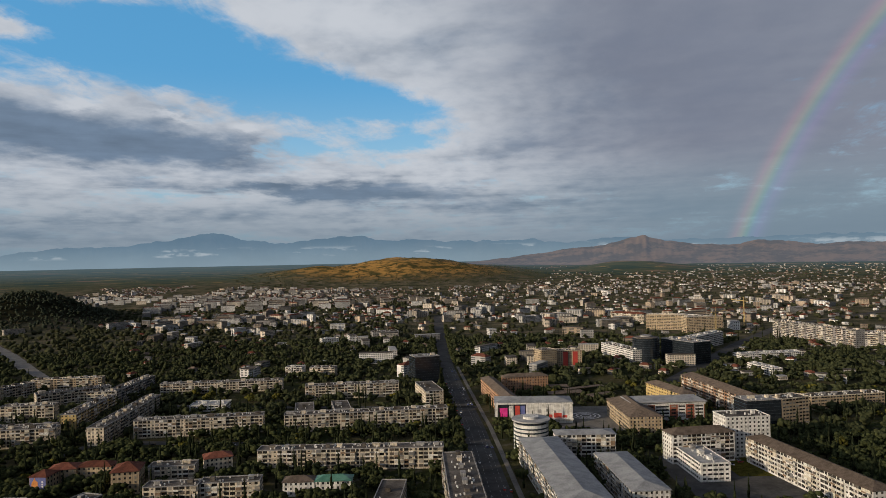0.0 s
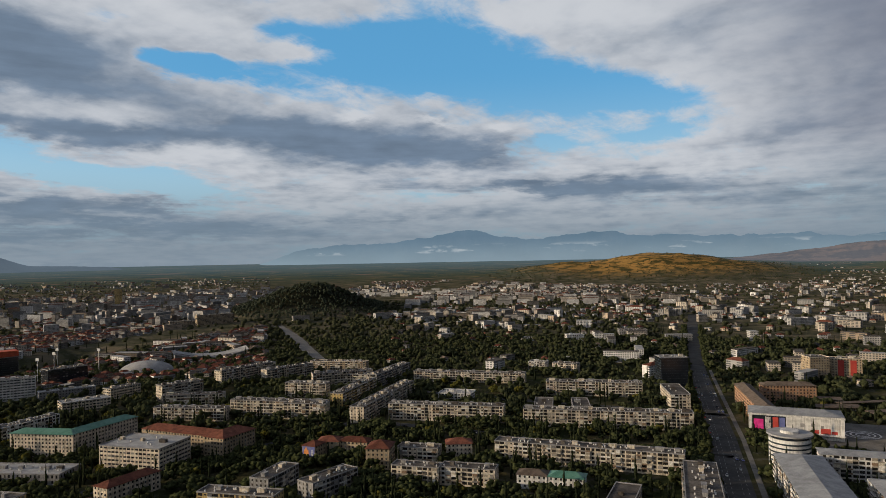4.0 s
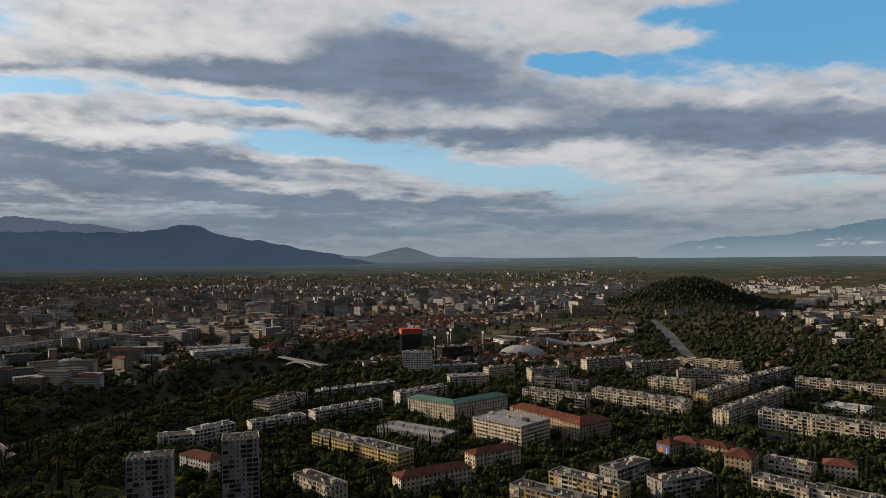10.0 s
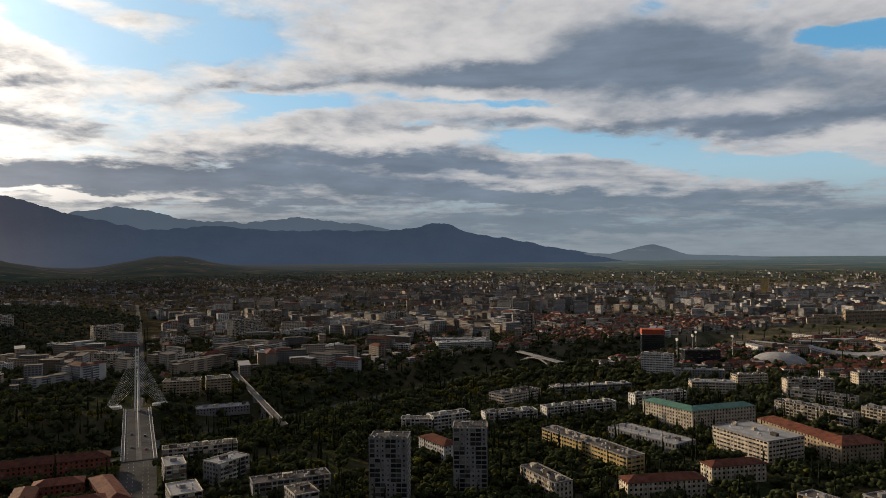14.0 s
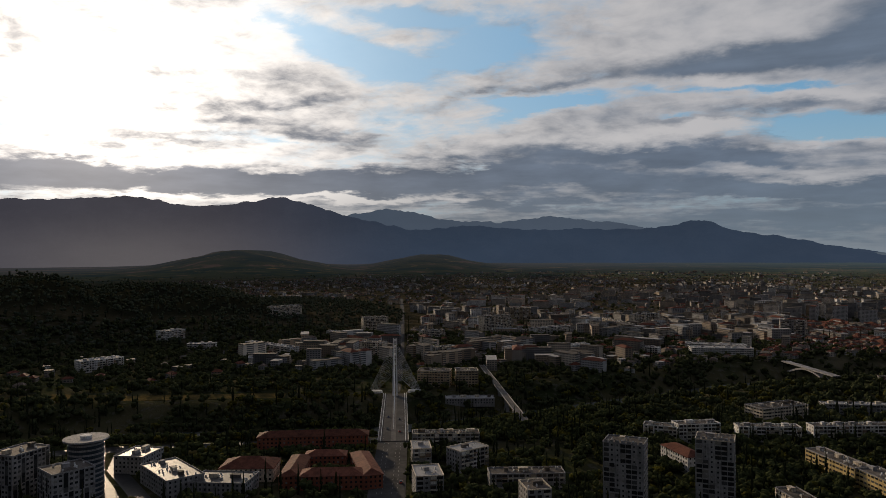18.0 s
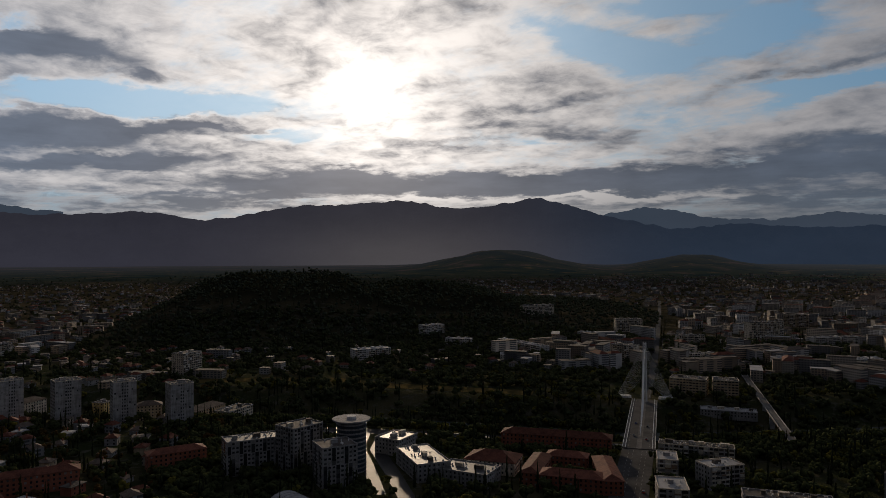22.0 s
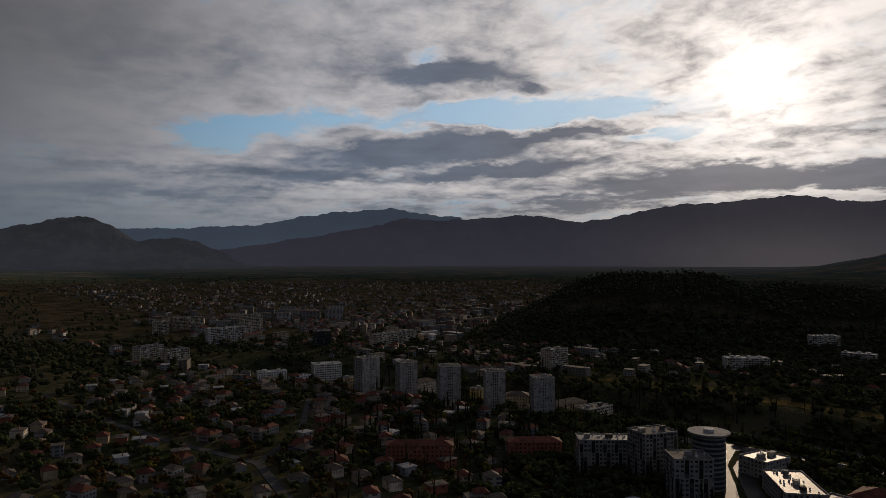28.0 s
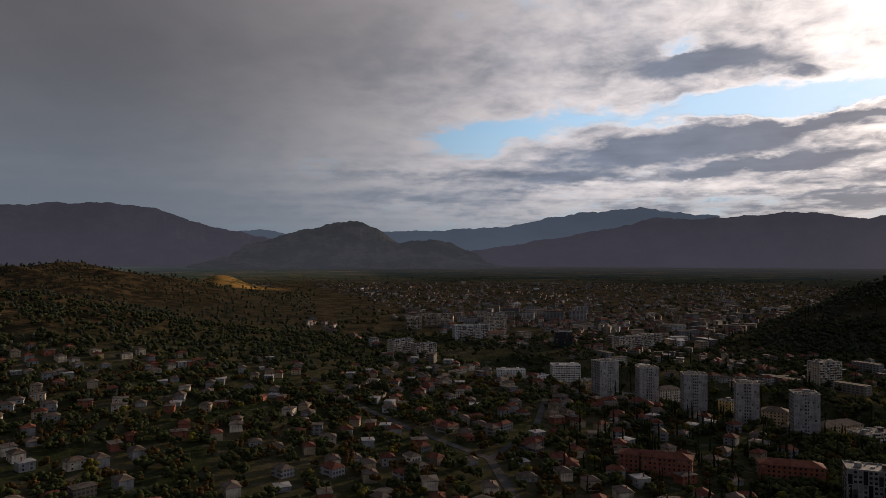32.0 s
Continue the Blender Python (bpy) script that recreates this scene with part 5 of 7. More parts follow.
block(266.3, 683.2, -83.4, 130.5, 17, 7, wall="orange", roof="brown")
block(268.2, 606.5, 7.7, 31.4, 20, 8, wall="black_glass", style="curtain")
block(296.7, 611.9, 18.7, 29.6, 18, 8, wall="sand", style="bands")
block(380.7, 676.6, 10.5, 79.4, 16, 4, wall="sand", style="bands")
block(332.8, 973.8, -65.3, 62.4, 30, 10, wall="black_glass", style="curtain", name="office_tower")
block(253.2, 1006.1, -76.4, 94.8, 18, 6, wall="white", style="bands")
block(399.6, 1102.8, 46.1, 132.6, 20, 7, wall="white", roof="light", style="bands")
block(435.2, 1383.1, -23.3, 73.0, 20, 10, wall="sand", roof="light", style="bands")
block(486.0, 1325.7, 7.2, 72.6, 20, 10, wall="sand", roof="light", style="bands")
block(401.3, 1524.6, -46.7, 80.6, 16, 7, roof="tile")
block(600.6, 1139.5, -77.3, 182.7, 16, 10, wall="grey")
block(647.8, 1045.5, -40.6, 60.2, 16, 9, wall="grey")
block(131.6, 924.0, 21.2, 22.6, 20, 9, wall="sand", style="plain")
block(164.7, 937.7, 1.9, 32.3, 16, 8, wall="sand", style="redpanel")
block(448.8, 979.8, 9.9, 93.0, 20, 3, wall="white", roof="light", style="bands")
block(393.3, 868.2, -81.2, 51.3, 14, 3, wall="white", roof="light", style="bands")
block(-192.9, 908.2, -6.8, 22.4, 14, 4, wall="white")
block(-156.0, 903.8, -6.8, 32.6, 14, 4)
block(-113.0, 1330.5, 13.6, 49.0, 30, 4, wall="grey", style="plain")
block(-201.1, 1227.9, 24.6, 30.1, 16, 4, wall="white", roof="light", style="plain")
block(-478.2, 416.8, 11.1, 55.2, 14, 6, roof="green", style="plain", label="pale block with a green sheet roof")
block(-456.6, 449.3, 88.0, 63.3, 14, 6, roof="green", style="plain", label="pale block with a green sheet roof")
block(-542.3, 449.0, 87.9, 58.0, 12, 5, wall="white")
block(-379.4, 416.5, 4.2, 51.7, 36, 6, roof="light", style="bands", label="white ministry building with rows of windows", name="office_building")
block(-378.3, 461.9, -4.0, 84.3, 17, 5, wall="sand", roof="tile", style="plain", label="long institutional building with an orange tile roof", name="institute")
block(-342.1, 466.4, 83.8, 35.4, 20, 5, wall="sand", roof="tile", style="plain", name="institute")
block(-444.0, 294.3, 9.5, 48.3, 15, 4, wall="yellow", style="bands", label="ochre school with rows of windows", name="school")
block(-398.3, 303.6, 7.0, 48.9, 16, 4, wall="yellow", style="bands", label="ochre school with rows of windows", name="school")
block(-436.2, 363.4, 14.6, 66.9, 24, 2, wall="grey", roof="light", style="plain", label="low sports hall with a pale roof", name="sports_hall", h=3.6)
block(-538.1, 358.6, 91.7, 73.8, 12, 4, wall="white")
block(-534.4, 286.2, 85.8, 49.0, 12, 4, wall="white")
block(-614.2, 329.8, 110.2, 53.0, 22, 4, style="bands")
block(-629.9, 427.2, 83.3, 90.7, 14, 3, wall="grey", roof="light", style="bands")
block(-533.0, 228.1, 96.8, 35.1, 13, 5, wall="white")
block(-538.4, 201.9, 69.4, 27.5, 12, 4, wall="white")
block(-386.0, 189.6, 67.1, 21.8, 17, 14, wall="pale", style="tower", label="greyish white apartment tower with dark balcony strips", name="apartment_tower")
block(-379.0, 134.1, 66.5, 23.3, 17, 14, wall="grey", style="tower", label="grey apartment tower with balconies", name="apartment_tower")
block(-463.1, 194.8, 14.3, 34.6, 14, 4, wall="white", roof="tile", style="plain")
block(-363.0, 231.6, 5.4, 40.1, 13, 4)
block(-246.8, 350.3, 7.1, 49.2, 13, 5, wall="yellow")
block(-244.8, 315.6, 9.9, 50.6, 13, 5, wall="yellow")
block(-255.3, 398.8, 90.3, 36.1, 14, 4, wall="grey")
block(-217.6, 402.9, 74.0, 40.2, 14, 4, wall="grey")
block(-338.4, 357.4, 82.8, 39.9, 13, 4, roof="tile", style="plain")
block(-329.0, 294.3, 79.1, 50.9, 14, 4, roof="tile", style="plain")
block(-711.5, 574.0, 49.5, 39.0, 15, 8, wall="white", style="bands")
block(-744.4, 667.2, 72.4, 48.1, 20, 7, wall="black_glass", style="bands")
block(-914.1, 714.5, 63.1, 34.5, 22, 13, wall="black_glass", style="curtain", label="dark office tower with a red crown", name="office_tower")
block(-584.4, 550.2, 59.4, 45.3, 22, 4, roof="light", style="bands")
block(-604.6, 619.9, 79.0, 37.5, 14, 4, style="bands")
block(-376.6, 587.3, 7.8, 96.8, 13, 5)
block(-531.3, 628.6, 66.5, 47.6, 14, 6)
block(-531.5, 748.2, 75.8, 85.4, 13, 6)
block(-390.9, 740.9, 38.5, 70.5, 13, 6)
block(-491.4, 603.8, 25.9, 61.7, 13, 4)
block(-487.8, 775.3, 68.7, 71.0, 13, 5)
block(-448.5, 548.7, 12.1, 71.9, 12, 4)
block(-1016.9, 430.5, 81.9, 87.6, 26, 4, wall="white", roof="light", style="bands")
block(-667.2, 602.0, 58.1, 57.5, 14, 3, wall="grey", roof="light", style="plain")
block(-515.1, 26.0, 92.2, 52.5, 12, 4, wall="pale")
block(-466.4, 8.9, 97.0, 13.4, 22, 5, wall="pale", roof="light")
block(-406.3, 15.8, 99.5, 17.4, 24, 5, wall="pale", roof="light")
block(-461.4, 42.3, 127.2, 25.6, 16, 5, wall="pale", roof="light")
block(-415.5, 78.9, 93.2, 48.3, 14, 4, wall="grey")
block(-369.8, 79.4, 100.8, 14.3, 18, 6, wall="pale")
block(-779.4, 10.3, 84.0, 37.6, 22, 6, wall="sand", style="bands")
block(-781.3, 47.3, 92.7, 26.0, 22, 6, wall="sand", style="bands")
block(-722.7, 49.7, 91.1, 52.5, 18, 2, wall="grey", roof="light", style="plain", label="low pavilion with a white roof", name="pavilion")
block(-998.5, -85.7, 73.0, 35.9, 20, 8)
block(-1347.9, -123.3, 110.3, 49.9, 20, 8)
block(-1346.8, 114.0, 119.1, 64.7, 18, 11)
block(-418.6, -152.0, 42.5, 48.1, 24, 4, wall="grey", roof="wet", style="plain")
block(-459.2, -191.5, 171.8, 26.4, 22, 4, wall="grey", roof="wet", style="plain")
block(-440.9, -106.7, 92.3, 36.1, 24, 3, roof="tile", style="plain")
block(-508.3, -76.5, 95.7, 84.5, 16, 4, wall="brick", roof="tile", style="plain", label="long red-roofed barracks by the river", name="barracks")
block(-421.1, -46.8, 94.1, 41.8, 16, 3, wall="brick", roof="tile", style="plain")
block(-465.0, -59.0, 92.8, 28.7, 14, 3, wall="brick", roof="tile", style="plain")
block(-410.9, -114.9, 84.9, 37.1, 24, 3, wall="grey", roof="wet", style="plain")
block(-887.2, -436.9, 138.2, 55.7, 20, 5, wall="white", roof="light")
block(-1050.7, -250.9, 50.4, 117.3, 16, 4, wall="white", roof="light")
block(-1414.4, -317.7, 127.5, 69.0, 18, 7)
block(-1110.3, -432.3, 139.9, 42.6, 16, 5, wall="white")
block(-1231.0, -156.0, 66.6, 92.0, 12, 3, wall="white", roof="light", style="plain")
block(-1058.5, -361.8, 100.3, 43.3, 14, 3, wall="white", roof="light")
block(-945.5, -241.3, 105.6, 27.4, 20, 3, wall="white", roof="light", style="plain")
block(-1023.6, 326.1, 57.6, 31.0, 16, 4, wall="white", roof="light")
block(-1032.1, 15.2, 102.9, 39.1, 14, 4, wall="white")
block(-1029.6, 126.6, 113.7, 39.2, 16, 4, wall="white", roof="light")
block(-1050.6, 213.1, 122.9, 65.5, 18, 4, wall="white", roof="light", style="bands")
block(-1441.9, 431.1, 121.7, 69.4, 16, 9)
block(-1232.9, -6.7, 120.5, 46.1, 14, 5)
block(-1018.1, 53.3, 83.5, 25.3, 14, 3, wall="white", roof="tile", style="plain")
block(-1295.8, 216.7, 122.0, 84.2, 14, 5, wall="white")
block(-1616.8, 189.8, 81.7, 46.6, 16, 9, wall="sand")
block(-1411.3, 370.6, 6.2, 159.1, 14, 5)
block(-379.7, -262.3, 139.7, 46.6, 18, 8, wall="grey", roof="wet", style="vertical", label="grey apartment complex with tall glazed strips")
block(-390.6, -235.0, 162.5, 26.5, 20, 11, wall="grey", style="vertical", label="grey apartment complex with tall glazed strips")
block(-374.4, -196.7, 139.3, 24.1, 22, 9, wall="grey", style="vertical", label="grey apartment complex with tall glazed strips")
block(-402.6, -621.1, -177.0, 23.9, 17, 13, wall="pale", style="strip", label="white apartment tower with a dark window strip", name="apartment_tower")
block(-419.0, -567.2, 162.5, 19.6, 17, 13, wall="pale", style="strip", label="white apartment tower with a dark window strip", name="apartment_tower")
block(-439.1, -518.8, 153.8, 21.9, 17, 13, wall="pale", style="strip", label="white apartment tower with a dark window strip", name="apartment_tower")
block(-453.6, -464.3, 145.6, 19.6, 17, 13, wall="pale", style="strip", label="white apartment tower with a dark window strip", name="apartment_tower")
block(-464.1, -409.0, 148.4, 20.0, 17, 13, wall="pale", style="strip", label="white apartment tower with a dark window strip", name="apartment_tower")
block(-525.6, -435.2, -179.6, 45.6, 18, 6, wall="sand", roof="brown", style="plain")
block(-529.4, -401.0, -178.1, 38.0, 18, 6, style="bands")
block(-500.4, -479.5, 135.0, 23.4, 16, 7, wall="sand", roof="brown", style="plain")
block(-477.4, -616.3, -175.2, 30.0, 16, 7, roof="brown", style="plain")
block(-675.9, -588.9, 178.3, 32.6, 18, 10)
block(-436.3, -775.9, 162.6, 36.9, 22, 9, wall="white", roof="light", style="bands", label="white apartment house with a stepped crown")
block(-293.5, -949.5, -163.2, 36.2, 16, 7)
block(-272.2, -1003.4, -153.0, 42.2, 16, 7)
block(-445.5, -1155.3, -178.6, 67.7, 16, 9, wall="white")
block(-539.2, -1268.0, -176.6, 41.7, 18, 13)
block(-555.7, -1008.1, 162.8, 28.5, 16, 9, wall="black_glass", style="bands")
block(-666.8, -956.5, -167.0, 100.1, 16, 7)
block(-392.2, -1350.2, 163.0, 30.3, 16, 9, wall="sand")
block(-467.0, -1419.2, 163.1, 59.4, 16, 9, wall="sand")
block(-289.3, -366.5, 140.6, 48.7, 14, 4, wall="brick", roof="tile", style="plain", label="terrace of red-roofed flats")
block(-363.7, -321.2, 143.6, 39.6, 14, 4, wall="brick", roof="tile", style="plain", label="terrace of red-roofed flats")
block(-416.9, -686.1, -175.7, 22.1, 14, 5, wall="yellow", style="plain")
block(-491.4, -624.9, 162.4, 15.4, 12, 5)
block(-465.6, -504.0, -165.7, 10.4, 12, 6, wall="yellow", style="plain")
block(-352.3, -761.7, 162.5, 35.5, 12, 3, wall="white", roof="light", style="plain")
block(-389.4, -755.8, -160.3, 22.4, 12, 3, wall="white", roof="light", style="plain")
block(-238.2, 714.7, 3.5, 36.0, 24, 2, wall="white", roof="light", style="bands", label="low school with a blue-grey roof", name="school")
block(-132.2, 659.7, 11.0, 17.1, 38, 4, wall="grey", style="plain")
block(-98.9, 666.1, 13.1, 15.5, 38, 4, wall="grey", style="plain")
block(-265.3, 465.0, -3.4, 11.4, 14, 4, wall="sand", roof="tile", style="plain", label="end building with a painted blue gable")
block(-1087.1, 1388.9, 55.5, 85.7, 20, 8, wall="sand", style="bands")
block(-1112.8, 1305.7, 48.6, 52.8, 18, 5, wall="sand", style="bands")
block(-1453.9, 442.2, 65.4, 46.6, 20, 9)
block(-1225.4, 636.1, 72.4, 39.1, 16, 11, wall="grey")
block(-1397.9, 340.2, 56.9, 54.6, 16, 5)
block(-1057.8, 438.3, 69.6, 88.6, 20, 4, wall="white", roof="light", style="bands")
block(-442.1, -27.7, 16.7, 55.7, 13, 3, wall="brick", roof="tile", style="plain")
block(-436.7, -74.7, -177.8, 48.3, 13, 3, wall="brick", roof="tile", style="plain")


def gable_mural():
    """The painted end wall: violet-blue ground with one tall orange shape and a row of pale bars."""
    house = THINGS["end building with a painted blue gable"]
    bm = bmesh.new()
    box(bm, -5.4, -7.16, 1.0, 5.4, -7.06, 12.0)
    mural = part("mural", bm, M["blue"], house, "violet-blue painted gable with an orange shape")
    bm = bmesh.new()
    ring = [bm.verts.new((-2.0 + r * math.cos(a), -7.2, 7.0 + 1.9 * r * math.sin(a))) for a, r in ((k * math.pi / 6, 2.1 + 0.4 * math.sin(2.5 * k)) for k in range(12))]
    back = [bm.verts.new((v.co.x, -7.15, v.co.z)) for v in ring]
    bm.faces.new(ring)
    for k in range(12):
        bm.faces.new((ring[k], back[k], back[(k + 1) % 12], ring[(k + 1) % 12]))
    part("painted_shape", bm, M["orange_paint"], mural)
    for k in range(5):
        bm = bmesh.new()
        box(bm, 2.6, -7.2, 2.6 + k * 1.5, 3.6, -7.15, 3.6 + k * 1.5)
        part("painted_bar", bm, M["white"], mural)


gable_mural()


# ---- river, roads and bridges ----
def strip(name, points, width, z, mat, label, category, over_ground=True, step=25.0, curb=0.0):
    """A band of paving or water along a line of places."""
    line = [Vector(p) for p in points]
    fine = []
    for a, b in zip(line, line[1:]):
        n = max(1, int((b - a).length / step))
        fine += [a.lerp(b, k / n) for k in range(n)]
    fine.append(line[-1])
    pts, faces = [], []
    for i, p in enumerate(fine):
        d = (fine[min(i + 1, len(fine) - 1)] - fine[max(i - 1, 0)]).normalized()
        side = Vector((-d.y, d.x)) * width / 2
        for s in (1, -1):
            q = p + side * s
            h = (float(ground_z(q.x, q.y)) if over_ground else 0.0) + z
            pts.append((q.x, q.y, h))
        for s in (1, -1):
            q = p + side * s
            pts.append((q.x, q.y, pts[-2][2] - 0.6))
    for i in range(len(fine) - 1):
        a, b = i * 4, i * 4 + 4
        faces += [(a, a + 1, b + 1, b), (a + 2, a, b, b + 2), (a + 1, a + 3, b + 3, b + 1)]
    data = sheet_mesh(name, pts, faces, mat)
    if over_ground:
        for a, b in zip(line, line[1:]):
            m = (a + b) / 2
            claim(m.x, m.y, math.degrees(math.atan2(b.y - a.y, b.x - a.x)), (b - a).length, width, 1.0)
    return tagged(new(name, data), label, category, kind="structure")


strip("river", [(float(river_x(y)), y) for y in range(-1000, 1001, 40)], 30, -15.6, M["water"], "dark river in a wooded gorge", "river", over_ground=False)
strip("boulevard", [(36, 380), (31, 437), (24, 612), (12, 795), (2, 959), (-4, 1120), (-12, 1500), (-16, 1800)], 20, 0.25, M["asphalt"], "straight asphalt boulevard between flats", "road")
strip("bridge_street", [(-300, -4), (-404, -10), (-530, -17)], 24, 0.25, M["asphalt"], "wide street leading onto the cable-stayed bridge", "road")
strip("bridge_street_west", [(-735, -31), (-974, -43), (-1731, -96), (-2300, -140)], 9, 0.25, M["asphalt"], "long straight street beyond the bridge", "road")
strip("hill_road", [(-470, 850), (-579, 985), (-729, 1177), (-900, 1375)], 21, 0.3, M["pale_road"], "wide pale road past the wooded hill", "road")
strip("east_road", [(250, 800), (330, 920), (462, 1122), (664, 1394), (1042, 1677), (1500, 1950)], 20, 0.25, M["asphalt"], "dual road through the new quarter", "road")
strip("riverside_road", [(-480, -330), (-500, -262), (-512, -215), (-518, -165), (-528, -110), (-534, -30)], 17, 0.25, M["wet"], "wet riverside road shining in the low sun", "road")
strip("side_road", [(-508, -225), (-456, -207), (-410, -172), (-367, -141), (-330, -120)], 11, 0.3, M["wet"], "wet side road shining in the low sun", "road")
strip("ramp_road", [(-500, -240), (-455, -222), (-415, -193), (-363, -158)], 9, 0.28, M["wet"], "wet ramp road beside the flats", "road")
strip("pavement", [(51, 380), (46, 437), (39, 612), (27, 795), (17, 959)], 3.5, 0.33, M["paving"], "pale paved footway beside the boulevard", "pavement")
strip("river_bank", [(-640, -560), (-692, -470), (-715, -400), (-705, -320), (-712, -243), (-722, -150)], 26, 0.2, M["dry_grass"], "grassy river bank glowing gold in the low sun", "river bank")
strip("cross_street", [(31, 700), (-150, 715), (-330, 740), (-480, 800)], 10, 0.25, M["asphalt"], "asphalt street between apartment blocks", "road")
strip("lower_street", [(30, 560), (-150, 575), (-290, 590), (-330, 470), (-380, 330)], 10, 0.25, M["asphalt"], "asphalt street between apartment blocks", "road")
strip("suburb_lane", [(-170, -330), (-190, -430), (-160, -520), (-130, -640), (-100, -800)], 7, 0.25, M["asphalt"], "narrow lane through the suburb", "road")
strip("suburb_lane_b", [(-190, -430), (-260, -500), (-330, -620)], 6, 0.25, M["asphalt"], "narrow lane through the suburb", "road")


def lane_marks():
    """White lane lines on the main streets."""
    bm = bmesh.new()
    for (x0, y0), (x1, y1) in (((31, 437), (24, 612)), ((24, 612), (12, 795)), ((12, 795), (2, 959)), ((-404, -10), (-530, -17)), ((-974, -43), (-735, -31))):
        d = Vector((x1 - x0, y1 - y0))
        n = int(d.length / 9)
        t = d.normalized()
        s = Vector((-t.y, t.x))
        for off in (-6.5, -3.2, 3.2, 6.5):
            for k in range(n):
                p = Vector((x0, y0)) + t * (k * 9 + 2) + s * off
                a, b = p - s * 0.12, p + s * 0.12 + t * 3.6
                q = [p - s * 0.12, p + s * 0.12, p + s * 0.12 + t * 3.6, p - s * 0.12 + t * 3.6]
                bm.faces.new([bm.verts.new((v.x, v.y, 0.262)) for v in q])
    ob = new("lane_marks", mesh_of(bm, "lane_marks", M["paint"]))
    tagged(ob, "white painted lane lines on the asphalt", "road markings", kind="stuff")


lane_marks()


def tube(bm, p, q, r, sides=6):
    p, q = Vector(p), Vector(q)
    d = (q - p).normalized()
    u = d.orthogonal().normalized()
    v = d.cross(u)
    rings = [[bm.verts.new(c + r * (u * math.cos(k * 2 * math.pi / sides) + v * math.sin(k * 2 * math.pi / sides))) for k in range(sides)] for c in (p, q)]
    for k in range(sides):
        bm.faces.new((rings[0][k], rings[0][(k + 1) % sides], rings[1][(k + 1) % sides], rings[1][k]))
    bm.faces.new(rings[0][::-1])
    bm.faces.new(rings[1])


def cable_bridge():
    """The cable-stayed road bridge: deck along local x, from the near bank (0) to the far bank (190)."""
    thing = new("cable_stayed_bridge")
    thing.matrix_world = pose(-535, -17, 0.3, 0, 0, 180 + 4.3)
    tagged(thing, "white cable-stayed road bridge with one leaning pylon", "bridge")
    length, half = 192.0, 12.6
    bm = bmesh.new()
    box(bm, -4, -half, -1.8, length, half, 0.35)
    box(bm, -4, -3.0, -3.2, length, 3.0, -1.8)
    part("deck", bm, M["paving"], thing)
    for s in (-1, 1):
        bm = bmesh.new()
        box(bm, -4, s * 6.0 - 4.0, 0.35, length, s * 6.0 + 4.0, 0.40)
        part("carriageway", bm, M["asphalt"], thing)
        bm = bmesh.new()
        box(bm, -4, s * (half - 0.15) - 0.12, 0.35, length, s * (half - 0.15) + 0.12, 1.45)
        part("railing", bm, M["steel"], thing)
        bm = bmesh.new()
        box(bm, -4, s * 10.2 - 0.2, 0.35, length, s * 10.2 + 0.2, 1.0)
        part("kerb_rail", bm, M["steel"], thing)
        for k in range(24):
            bm = bmesh.new()
            box(bm, 4 + k * 7.8 - 0.9, s * 8.0 - 0.07, 0.405, 4 + k * 7.8 + 0.9, s * 8.0 + 0.07, 0.412)
            part("lane_dash", bm, M["paint"], thing)
    base, top = Vector((182, 0, 0)), Vector((196, 0, 60))
    bm = bmesh.new()
    for s in (-1, 1):
        rings = []
        for t, w, d in ((0.0, 1.6, 2.8), (0.5, 1.4, 2.3), (1.0, 1.0, 1.6)):
            c = base.lerp(top, t) + Vector((0, s * (2.0 - 0.7 * t), 0))
            rings.append([bm.verts.new(c + Vector(v)) for v in ((-d, -w / 2, 0), (d, -w / 2, 0), (d, w / 2, 0), (-d, w / 2, 0))])
        for a, b in zip(rings, rings[1:]):
            for k in range(4):
                bm.faces.new((a[k], a[(k + 1) % 4], b[(k + 1) % 4], b[k]))
        bm.faces.new(rings[-1])
    for t in (0.55, 0.72, 0.86, 0.97):
        c = base.lerp(top, t)
        box(bm, c.x - 1.2, -1.2, c.z - 0.8, c.x + 1.2, 1.2, c.z + 0.8)
    part("pylon", bm, M["steel"], thing)
    for k in range(12):
        bm = bmesh.new()
        tube(bm, (168 - k * 12.2, 0, 0.8), base.lerp(top, 0.52 + 0.46 * k / 11), 0.16)
        part("stay_cable", bm, M["steel"], thing)
    for s in (-1, 1):
        bm = bmesh.new()
        n = 20
        rim = [bm.verts.new((200 + 5 * math.cos(i * 2 * math.pi / n), s * (21.5 + 8 * math.sin(i * 2 * math.pi / n)), 0.2)) for i in range(n)]
        cap = [bm.verts.new((200 + 4.4 * math.cos(i * 2 * math.pi / n), s * (21.5 + 7.4 * math.sin(i * 2 * math.pi / n)), 2.6)) for i in range(n)]
        for i in range(n):
            bm.faces.new((rim[i], rim[(i + 1) % n], cap[(i + 1) % n], cap[i]))
        bm.faces.new(cap)
        part("anchor_block", bm, M["white"], thing)
        for k in range(12):
            bm = bmesh.new()
            tube(bm, (200, s * (20 + k * 0.75), 2.4), base.lerp(top, 0.40 + 0.58 * k / 11), 0.13)
            part("back_stay", bm, M["steel"], thing)
    claim(-632, -24, 4.3, 210, 30, 3)
    claim(-734, -31, 4.3, 14, 84, 3)


cable_bridge()


